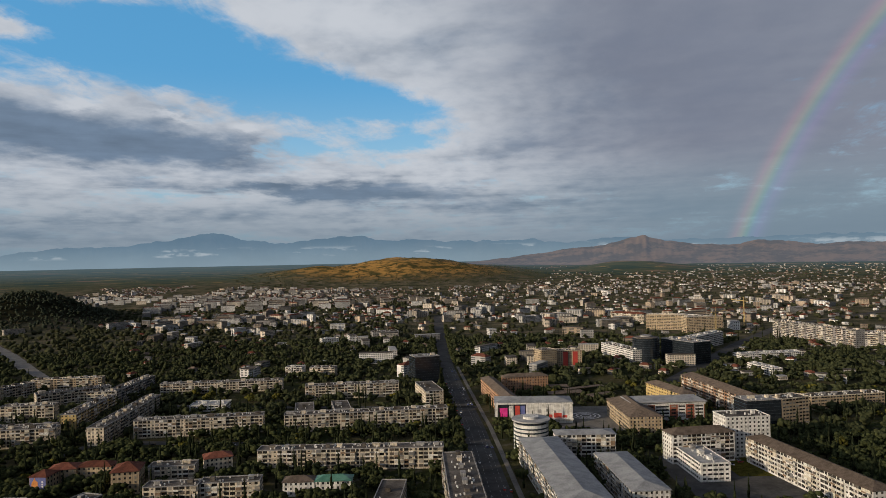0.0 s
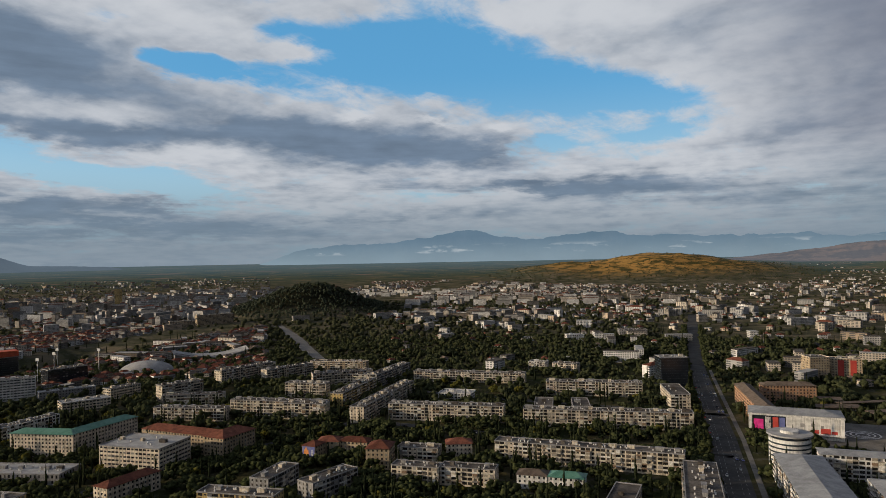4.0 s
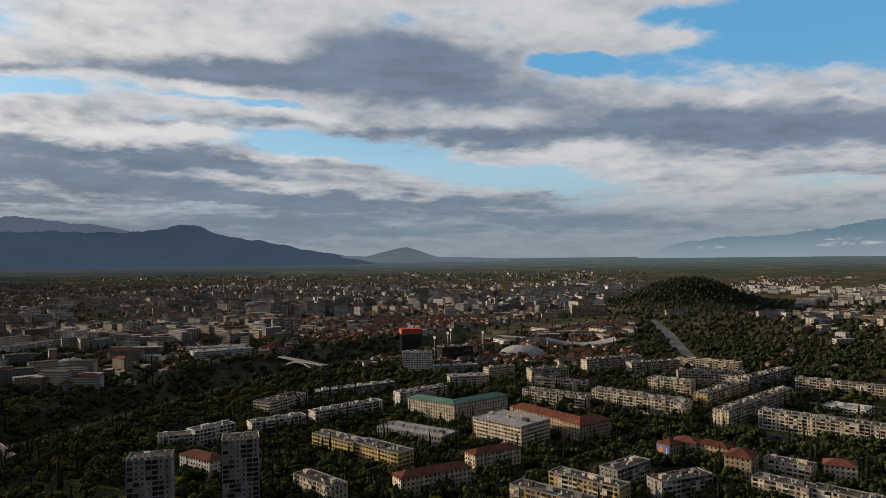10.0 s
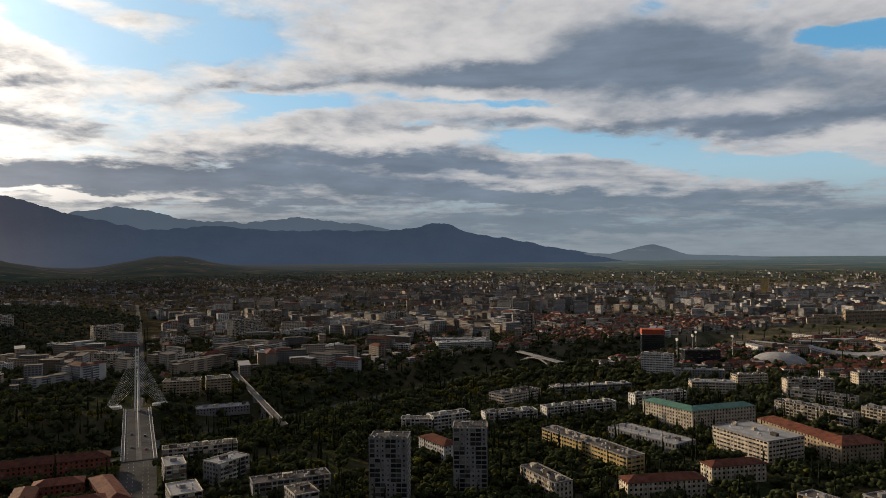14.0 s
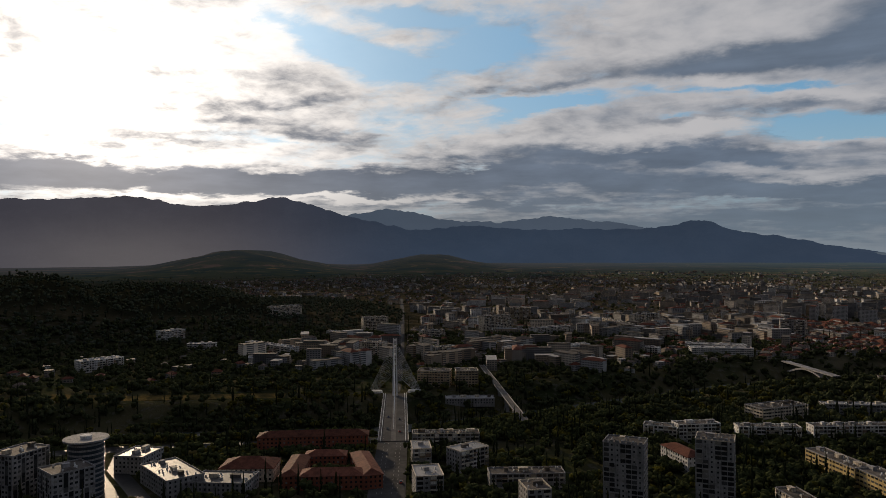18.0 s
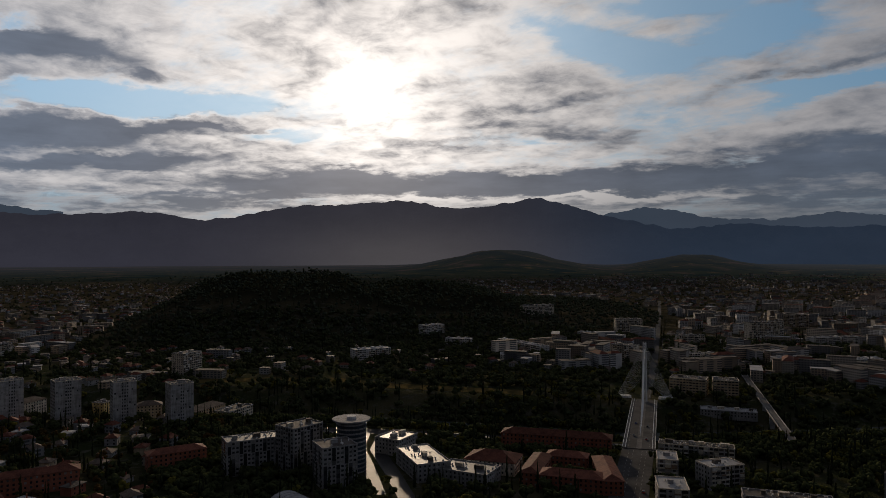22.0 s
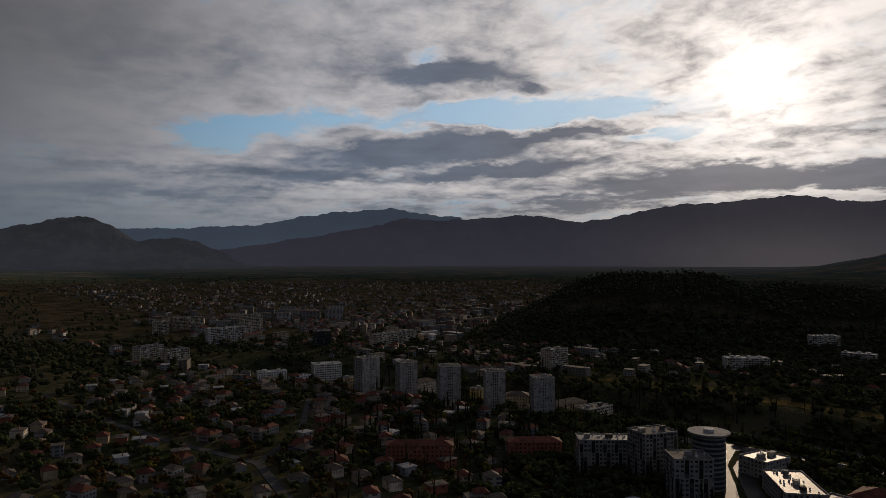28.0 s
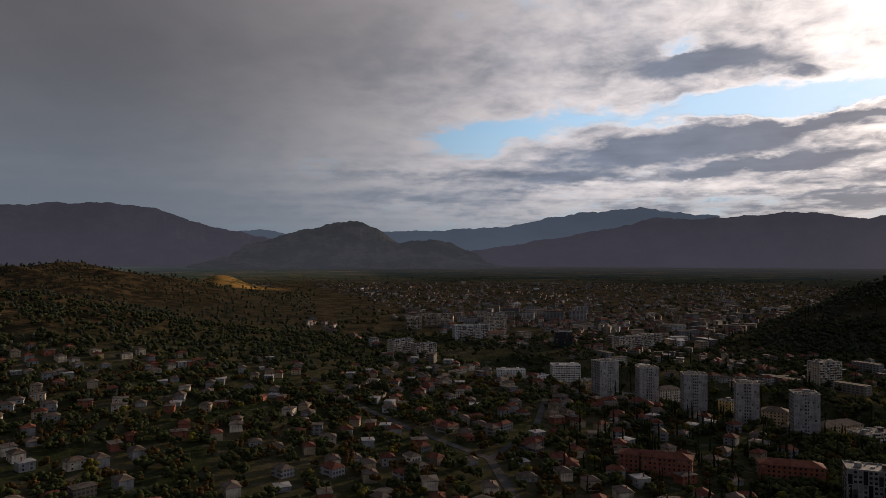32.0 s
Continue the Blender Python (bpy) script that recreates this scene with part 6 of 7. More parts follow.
def foot_bridge():
    """A narrow pale bridge with railings across the gorge."""
    thing = new("footbridge")
    a, b = Vector((-916, 70, 0)), Vector((-575, 98, 0))
    mid, d = (a + b) / 2, b - a
    thing.matrix_world = pose(mid.x, mid.y, 2.2, 0, 0, math.degrees(math.atan2(d.y, d.x)))
    tagged(thing, "long narrow pale bridge across the wooded gorge", "bridge")
    half = d.length / 2
    bm = bmesh.new()
    box(bm, -half, -3.4, -0.9, half, 3.4, 0.0)
    part("deck", bm, M["paving"], thing)
    for s in (-1, 1):
        bm = bmesh.new()
        box(bm, -half, s * 3.3 - 0.1, 0.0, half, s * 3.3 + 0.1, 1.1)
        part("railing", bm, M["pale"], thing)
    for k in range(7):
        bm = bmesh.new()
        x = -half + half * 2 * (k + 0.5) / 7
        box(bm, x - 0.8, -2.4, -15, x + 0.8, 2.4, -0.9)
        part("pier", bm, M["grey"], thing)
    claim(mid.x, mid.y, math.degrees(math.atan2(d.y, d.x)), d.length, 7, 0)
    thing = new("arch_bridge")
    thing.matrix_world = pose(-875, 491, 3.5, 0, 0, 2)
    tagged(thing, "old concrete arch bridge over the river", "bridge")
    bm = bmesh.new()
    box(bm, -62, -5, -1, 62, 5, 0.4)
    part("deck", bm, M["grey"], thing)
    bm = bmesh.new()
    rings = []
    for k in range(17):
        u, z = -50 + 100 * k / 16, -13 + 11 * math.sin(math.pi * k / 16)
        rings.append([bm.verts.new((u, v, z + e)) for v, e in ((-4, -1.2), (4, -1.2), (4, 1.2), (-4, 1.2))])
    for a, b in zip(rings, rings[1:]):
        for k in range(4):
            bm.faces.new((a[k], b[k], b[(k + 1) % 4], a[(k + 1) % 4]))
    bm.faces.new(rings[0])
    bm.faces.new(rings[-1][::-1])
    part("arch", bm, M["grey"], thing)
    claim(-875, 491, 2, 124, 10, 1)


foot_bridge()


# ---- landmarks with shapes of their own ----
def dome_shell(rx_, ry_, height, rings=10, seg=32, cut=0.0):
    bm = bmesh.new()
    rows = []
    for i in range(rings + 1):
        t = i / rings * math.pi / 2
        rows.append([bm.verts.new((rx_ * math.cos(t) * math.cos(a * 2 * math.pi / seg), ry_ * math.cos(t) * math.sin(a * 2 * math.pi / seg), height * math.sin(t))) for a in range(seg)])
    for r0, r1 in zip(rows, rows[1:]):
        for a in range(seg):
            bm.faces.new((r0[a], r0[(a + 1) % seg], r1[(a + 1) % seg], r1[a]))
    bmesh.ops.remove_doubles(bm, verts=bm.verts, dist=0.01)
    return bm


def landmarks():
    thing = new("sports_dome")
    thing.matrix_world = pose(-712, 772, 0, 0, 0, 25)
    tagged(thing, "large white shallow-domed sports hall among cypresses", "sports hall")
    part("dome", dome_shell(36, 26, 15), M["roof_light"], thing)
    for k in range(9):
        bm = bmesh.new()
        x = -32 + k * 8
        y = 26 * math.sqrt(max(0.0, 1 - (x / 36) ** 2)) + 0.8
        box(bm, x - 0.6, -y - 0.5, -1, x + 0.6, -y + 0.8, 5)
        part("buttress", bm, M["white"], thing)
    claim(-712, 772, 25, 74, 54, 2)

    thing = new("arena")
    thing.matrix_world = pose(-712, 905, 0, 0, 0, 45)
    tagged(thing, "pale arena with a sweeping saddle roof", "sports hall")
    bm = bmesh.new()
    n, w = 24, 22
    rows = []
    for i in range(n + 1):
        u = -55 + 110 * i / n
        z = 7 + 9 * (u / 55) ** 2
        rows.append([bm.verts.new((u, v, z - 3.0 * (v / w) ** 2 + e)) for v, e in ((-w, 0), (0, 0), (w, 0), (w, -1.2), (-w, -1.2))])
    for a, b in zip(rows, rows[1:]):
        for k in range(5):
            bm.faces.new((a[k], b[k], b[(k + 1) % 5], a[(k + 1) % 5]))
    part("roof", bm, M["roof_light"], thing)
    bm = bmesh.new()
    for i in range(n):
        u = -53 + 106 * i / n
        box(bm, u, -19, -1, u + 106 / n - 0.4, 19, 5.5 + 8.5 * (u / 55) ** 2)
    part("wall", bm, M["grey"], thing)
    claim(-712, 905, 45, 112, 46, 2)

    thing = new("round_tower")
    thing.matrix_world = pose(66, 549, 0)
    tagged(thing, "white round corner building with a ring roof", "building")

    def drum(r, z0, z1, seg=28):
        bm = bmesh.new()
        lo = [bm.verts.new((r * math.cos(k * 2 * math.pi / seg), r * math.sin(k * 2 * math.pi / seg), z0)) for k in range(seg)]
        hi = [bm.verts.new((v.co.x, v.co.y, z1)) for v in lo]
        for k in range(seg):
            bm.faces.new((lo[k], lo[(k + 1) % seg], hi[(k + 1) % seg], hi[k]))
        bm.faces.new(hi)
        bm.faces.new(lo[::-1])
        return bm

    part("wall", drum(13.5, -2, 20), M["white"], thing)
    for k in range(6):
        part("glass_band", drum(13.65, 1.7 + k * 3.0, 2.8 + k * 3.0), M["office_glass"], thing)
    part("ring_roof", drum(15.0, 22.2, 23.2), M["roof_light"], thing)
    part("crown", drum(12.4, 20, 22.2), M["black_glass"], thing)
    part("roof_house", drum(6.0, 23.2, 25.0), M["white"], thing)
    claim(66, 549, 0, 28, 28)

    thing = new("disc_tower")
    thing.matrix_world = pose(-403, -200, 0)
    tagged(thing, "round glazed tower with an overhanging disc roof", "building")
    part("wall", drum(10.5, -2, 34), M["grey"], thing)
    for k in range(11):
        part("glass_band", drum(10.65, 1.2 + k * 3.0, 3.0 + k * 3.0), M["office_glass"], thing)
    part("disc_roof", drum(13.5, 35.6, 36.6), M["grey"], thing)
    part("roof_core", drum(7.0, 34, 35.6), M["grey"], thing)
    part("lift_house", drum(3.4, 36.6, 38.2), M["white"], thing)
    claim(-403, -200, 0, 27, 27)

    thing = new("round_office")
    thing.matrix_world = pose(279, 976, 0)
    tagged(thing, "rounded dark glass office building with floor bands", "office building")
    part("glass_drum", drum(18, -2, 33), M["black_glass"], thing)
    for k in range(10):
        part("floor_band", drum(18.2, 2.6 + k * 3.1, 3.1 + k * 3.1), M["office_glass"], thing)
    part("roof", drum(16.5, 33, 34.2), M["roof_flat"], thing)
    part("roof_plant", drum(8, 34.2, 36.5), M["grey"], thing)
    claim(279, 976, 0, 42, 42)

    thing = new("barrel_hall")
    thing.matrix_world = pose(-318, -189, 0, 0, 0, 65)
    tagged(thing, "small hall with a rounded sheet-metal vault", "hall")
    bm = bmesh.new()
    rows = []
    for i in range(15):
        t = math.pi * i / 14
        rows.append([bm.verts.new((x, 13 * math.cos(t), 9.5 * math.sin(t) - 0.5)) for x in (-16, 16)])
    for a, b in zip(rows, rows[1:]):
        bm.faces.new((a[0], a[1], b[1], b[0]))
    bm.faces.new([r[0] for r in rows])
    bm.faces.new([r[1] for r in rows][::-1])
    part("vault", bm, M["roof_light"], thing)
    for k in range(9):
        bm = bmesh.new()
        for i in range(14):
            t0, t1 = math.pi * i / 14, math.pi * (i + 1) / 14
            tube(bm, (-16 + 4 * k, 13.08 * math.cos(t0), 9.58 * math.sin(t0) - 0.5), (-16 + 4 * k, 13.08 * math.cos(t1), 9.58 * math.sin(t1) - 0.5), 0.12, 4)
        part("rib", bm, M["grey"], thing)
    claim(-318, -189, 65, 34, 28)


landmarks()


def crane(x, y, turn, tall):
    thing = new("tower_crane")
    thing.matrix_world = pose(x, y, float(ground_z(x, y)), 0, 0, turn)
    tagged(thing, "yellow tower crane over a building site", "crane", group="tower cranes")
    bm = bmesh.new()
    for a, b in ((-0.8, -0.8), (0.8, -0.8), (0.8, 0.8), (-0.8, 0.8)):
        tube(bm, (a, b, -1), (a, b, tall), 0.22, 4)
    for k in range(int(tall / 3)):
        s = 1 if k % 2 else -1
        tube(bm, (-0.8 * s, -0.8, k * 3), (0.8 * s, -0.8, k * 3 + 3), 0.12, 4)
        tube(bm, (-0.8 * s, 0.8, k * 3), (0.8 * s, 0.8, k * 3 + 3), 0.12, 4)
    part("mast", bm, M["yellow"], thing)
    bm = bmesh.new()
    box(bm, -14, -0.7, tall, 42, 0.7, tall + 1.2)
    tube(bm, (0, 0, tall), (0, 0, tall + 8), 0.4)
    tube(bm, (0, 0, tall + 8), (40, 0, tall + 1), 0.12, 4)
    tube(bm, (0, 0, tall + 8), (-13, 0, tall + 1), 0.12, 4)
    part("jib", bm, M["yellow"], thing)
    bm = bmesh.new()
    box(bm, -14, -1.2, tall - 3, -10, 1.2, tall)
    part("counterweight", bm, M["grey"], thing)


crane(468, 1214, 40, 46)
crane(590, 1385, 100, 52)


# ---- cars ----
def car_model(k):
    thing = new("car")
    tones = ("white", "red", "grey", "black_glass", "blue", "white")
    words = ("white", "red", "silver-grey", "black", "blue", "white")[k]
    tagged(thing, f"small {words} car on the asphalt", "car", group="cars on the streets")
    bm = bmesh.new()
    rows = []
    for x, w, z in ((-2.1, 0.78, 0.75), (-2.0, 0.86, 0.9), (-1.0, 0.88, 0.95), (1.1, 0.88, 0.95), (2.0, 0.84, 0.8), (2.15, 0.74, 0.6)):
        rows.append([bm.verts.new(v) for v in ((x, -w, 0.3), (x, w, 0.3), (x, w, z), (x, -w, z))])
    for a, b in zip(rows, rows[1:]):
        for i in range(4):
            bm.faces.new((a[i], b[i], b[(i + 1) % 4], a[(i + 1) % 4]))
    bm.faces.new(rows[0])
    bm.faces.new(rows[-1][::-1])
    part("body", bm, M[tones[k]], thing)
    bm = bmesh.new()
    lo = [bm.verts.new(v) for v in ((-1.6, -0.8, 0.95), (1.0, -0.8, 0.95), (1.0, 0.8, 0.95), (-1.6, 0.8, 0.95))]
    hi = [bm.verts.new(v) for v in ((-1.2, -0.65, 1.45), (0.4, -0.65, 1.45), (0.4, 0.65, 1.45), (-1.2, 0.65, 1.45))]
    for i in range(4):
        bm.faces.new((lo[i], lo[(i + 1) % 4], hi[(i + 1) % 4], hi[i]))
    bm.faces.new(hi)
    part("cabin", bm, M["black_glass"], thing)
    for x in (-1.35, 1.35):
        for y in (-0.8, 0.8):
            bm = bmesh.new()
            tube(bm, (x, y - 0.1, 0.32), (x, y + 0.1, 0.32), 0.32, 10)
            part("wheel", bm, M["asphalt"], thing)
    return thing


def build_cars():
    models = [car_model(k) for k in range(6)]
    rng = random.Random(12)
    spots = []
    for (x0, y0), (x1, y1), n in (((33, 420), (24, 612), 12), ((24, 612), (12, 795), 14), ((12, 795), (2, 959), 9), ((-330, -6), (-525, -17), 8)):
        for k in range(n):
            t = rng.random()
            d = math.atan2(y1 - y0, x1 - x0)
            off = rng.choice((-8.8, -5.0, 5.0, 8.8))
            spots.append((x0 + (x1 - x0) * t - math.sin(d) * off, y0 + (y1 - y0) * t + math.cos(d) * off, 0.25, math.degrees(d) + (180 if off > 0 else 0)))
    for k in range(16):
        spots.append((170 + 6 * k % 60 + rng.uniform(-3, 3), 470 + 5.2 * k, 0.02, rng.choice((10, 100))))
    for k in range(14):
        spots.append((-70 - 17 * k + rng.uniform(-2, 2), 566 + 1.2 * k, 0.25, 176))
    for x in (30, 75):
        for y in (-5.2, 5.2):
            p = pose(-535, -17, 0.7, 0, 0, 184.3) @ Vector((x + y, y, 0.02))
            spots.append((p.x, p.y, 0.72, 184.3))
    for i, (x, y, z, turn) in enumerate(spots):
        m = pose(x, y, z, 0, 0, turn)
        if i < 6:
            models[i].matrix_world = m
        else:
            copy_thing(models[i % 6], m)


build_cars()


M["crown_red"] = material("orange_red_cladding", (0.42, 0.07, 0.03), (0.62, 0.13, 0.06), scale=0.3)


def office_crown():
    """The red upper storeys of the dark office tower."""
    tower = THINGS["dark office tower with a red crown"]
    bm = bmesh.new()
    box(bm, -17.6, -11.3, 39.2, 17.6, 11.3, 47)
    crown = part("crown", bm, M["crown_red"], tower, "orange-red glazed crown")
    for k in range(3):
        bm = bmesh.new()
        box(bm, -17.7, -11.4, 40 + k * 2.5, 17.7, 11.4, 40.3 + k * 2.5)
        part("floor_edge", bm, M["brick"], crown)


office_crown()


def flood_mast(x, y):
    thing = new("floodlight_mast")
    thing.matrix_world = pose(x, y, 0)
    tagged(thing, "tall steel floodlight mast by the stadium", "floodlight", group="stadium floodlights")
    bm = bmesh.new()
    tube(bm, (0, 0, -1), (0, 0, 32), 0.4)
    part("pole", bm, M["steel"], thing)
    bm = bmesh.new()
    box(bm, -2.5, -0.3, 30, 2.5, 0.3, 33.5)
    part("lamp_frame", bm, M["steel"], thing)


for mx, my in ((-800, 700), (-770, 745), (-770, 650), (-835, 735)):
    flood_mast(mx, my)
block(-1764.7, 1770.8, 44.9, 22.0, 16, 19, wall="yellow", style="plain", name="apartment_tower", label="tall bright yellow apartment tower far across the city")


def disc_ring(bm, x, y, r0, r1, z, seg=40):
    a = [[bm.verts.new((x + r * math.cos(k * 2 * math.pi / seg), y + r * math.sin(k * 2 * math.pi / seg), z)) for k in range(seg)] for r in (r0, r1)]
    for k in range(seg):
        bm.faces.new((a[0][k], a[1][k], a[1][(k + 1) % seg], a[0][(k + 1) % seg]))


bm = bmesh.new()
box(bm, 95, 590, -1, 178, 695, 0.15)
tagged(new("plaza", mesh_of(bm, "plaza", M["paving"])), "paved square between shopping centres", "square", kind="structure")
claim(136, 642, 0, 83, 105, 0)
bm = bmesh.new()
for r in (4, 8, 12):
    disc_ring(bm, 130, 655, r, r + 1.4, 0.16)
tagged(new("paving_rings", mesh_of(bm, "paving_rings", M["white"])), "pale ring pattern laid in the square", "paving", kind="structure")


def canopy_pavilion(x, y, turn, length, tilt):
    thing = new("market_canopy")
    thing.matrix_world = pose(x, y, 0.1, 0, 0, turn)
    tagged(thing, "dark tilted canopy roof on posts beside the square", "canopy", group="market canopies")
    bm = bmesh.new()
    box(bm, -length / 2, -6, 5.6, length / 2, 6, 6.1)
    roof = part("roof", bm, M["roof_brown"], thing)
    roof.matrix_basis = pose(0, 0, 0, tilt, 0, 0)
    for sx in (-1, 1):
        for sy in (-1, 1):
            bm = bmesh.new()
            tube(bm, (sx * (length / 2 - 2), sy * 4.5, -0.5), (sx * (length / 2 - 2), sy * 4.5, 5.6), 0.2)
            part("post", bm, M["grey"], thing)


for cx, cy, ct, cl, ci in ((125, 740, 12, 40, 4), (150, 765, 25, 48, -4), (118, 775, 5, 34, 5), (160, 725, 30, 30, 3)):
    canopy_pavilion(cx, cy, ct, cl, ci)
    claim(cx, cy, ct, cl, 12, 0)
bm = bmesh.new()
box(bm, 150, 415, -1, 235, 520, 0.1)
tagged(new("car_park", mesh_of(bm, "car_park", M["asphalt"])), "asphalt courtyard and car park among new flats", "car park", kind="structure")
claim(192, 467, 0, 85, 105, 0)
bm = bmesh.new()
box(bm, 195, 470, -1, 225, 525, 0.14)
tagged(new("lawn", mesh_of(bm, "lawn", M["leaf_yellow"])), "small green lawn in the courtyard", "lawn", kind="structure")


# ---- small houses of the suburb upstream ----
def house_model(k):
    """One detached house: walls, roof, windows, a chimney."""
    rng = random.Random(100 + k)
    w, d, h = rng.uniform(9, 13), rng.uniform(8, 10.5), rng.choice((3.4, 5.8, 6.2))
    thing = new("house")
    tone = ("pale", "sand", "grey", "pale", "cream", "brick")[k % 6]
    roof = ("roof_brown", "roof_tile", "roof_metal", "roof_brown", "roof_flat", "roof_tile", "roof_brown")[k % 7]
    words = {"roof_tile": "red tiled", "roof_brown": "brown tiled", "roof_metal": "pale sheet-metal", "roof_flat": "dark grey"}[roof]
    tagged(thing, f"small {WORDS[tone]} house with a {words} roof among trees", "house", group="suburb houses")
    bm = bmesh.new()
    box(bm, -w / 2, -d / 2, -2, w / 2, d / 2, h)
    part("wall", bm, M[tone], thing)
    part("roof", mesh_of(hip_roof(w, d, 0.6, 0.16 if roof in ("roof_metal", "roof_flat") else 0.5), "roof", M[roof]), None, thing).location = (0, 0, h)
    bm = bmesh.new()
    for z in ([1.0] if h < 4 else [1.0, 3.9]):
        for x in (-w / 4, w / 4):
            box(bm, x - 0.6, -d / 2 - 0.05, z, x + 0.6, -d / 2 + 0.02, z + 1.3)
            box(bm, x - 0.6, d / 2 - 0.02, z, x + 0.6, d / 2 + 0.05, z + 1.3)
    part("window_glazing", bm, M["window"], thing)["kind"] = "stuff"
    bm = bmesh.new()
    box(bm, w / 4 - 0.35, 0.6, h, w / 4 + 0.35, 1.3, h + d * 0.25 + 1.2)
    part("chimney", bm, M["brick"], thing)
    return thing, w, d


def scatter(count, az_a, az_b, r_a, r_b, rng):
    a = np.radians(rng.uniform(az_a, az_b, count))
    r = np.sqrt(rng.uniform(r_a ** 2, r_b ** 2, count))
    return -np.sin(a) * r, np.cos(a) * r


def build_houses():
    rng = np.random.default_rng(4)
    models = [house_model(k) for k in range(12)]
    made = 0
    x, y = scatter(1500, 134, 200, 230, 900, rng)
    for px_, py_ in zip(x, y):
        if made >= 290:
            break
        if abs(px_ - river_x(py_)) < 80:
            continue
        one = np.array([px_]), np.array([py_])
        if not open_ground(*one, 6.5)[0]:
            continue
        ob, w, d = models[made % 12]
        turn = 20 * math.sin(px_ / 90) + 15 * math.cos(py_ / 70) + 90 * rng.integers(0, 4)
        m = pose(px_, py_, float(ground_z(px_, py_)) - 0.2, 0, 0, turn)
        if made < 12:
            ob.matrix_world = m
        else:
            copy_thing(ob, m)
        claim(px_, py_, turn, w, d, 1.5)
        made += 1


build_houses()


def hill_lift(x, y):
    """How far places stand above the plain on one of the hills."""
    r = np.hypot(x, y)
    return ground_z(x, y) - 113.0 * np.clip((r - 1800.0) / 2850.0, 0, None) ** 1.6


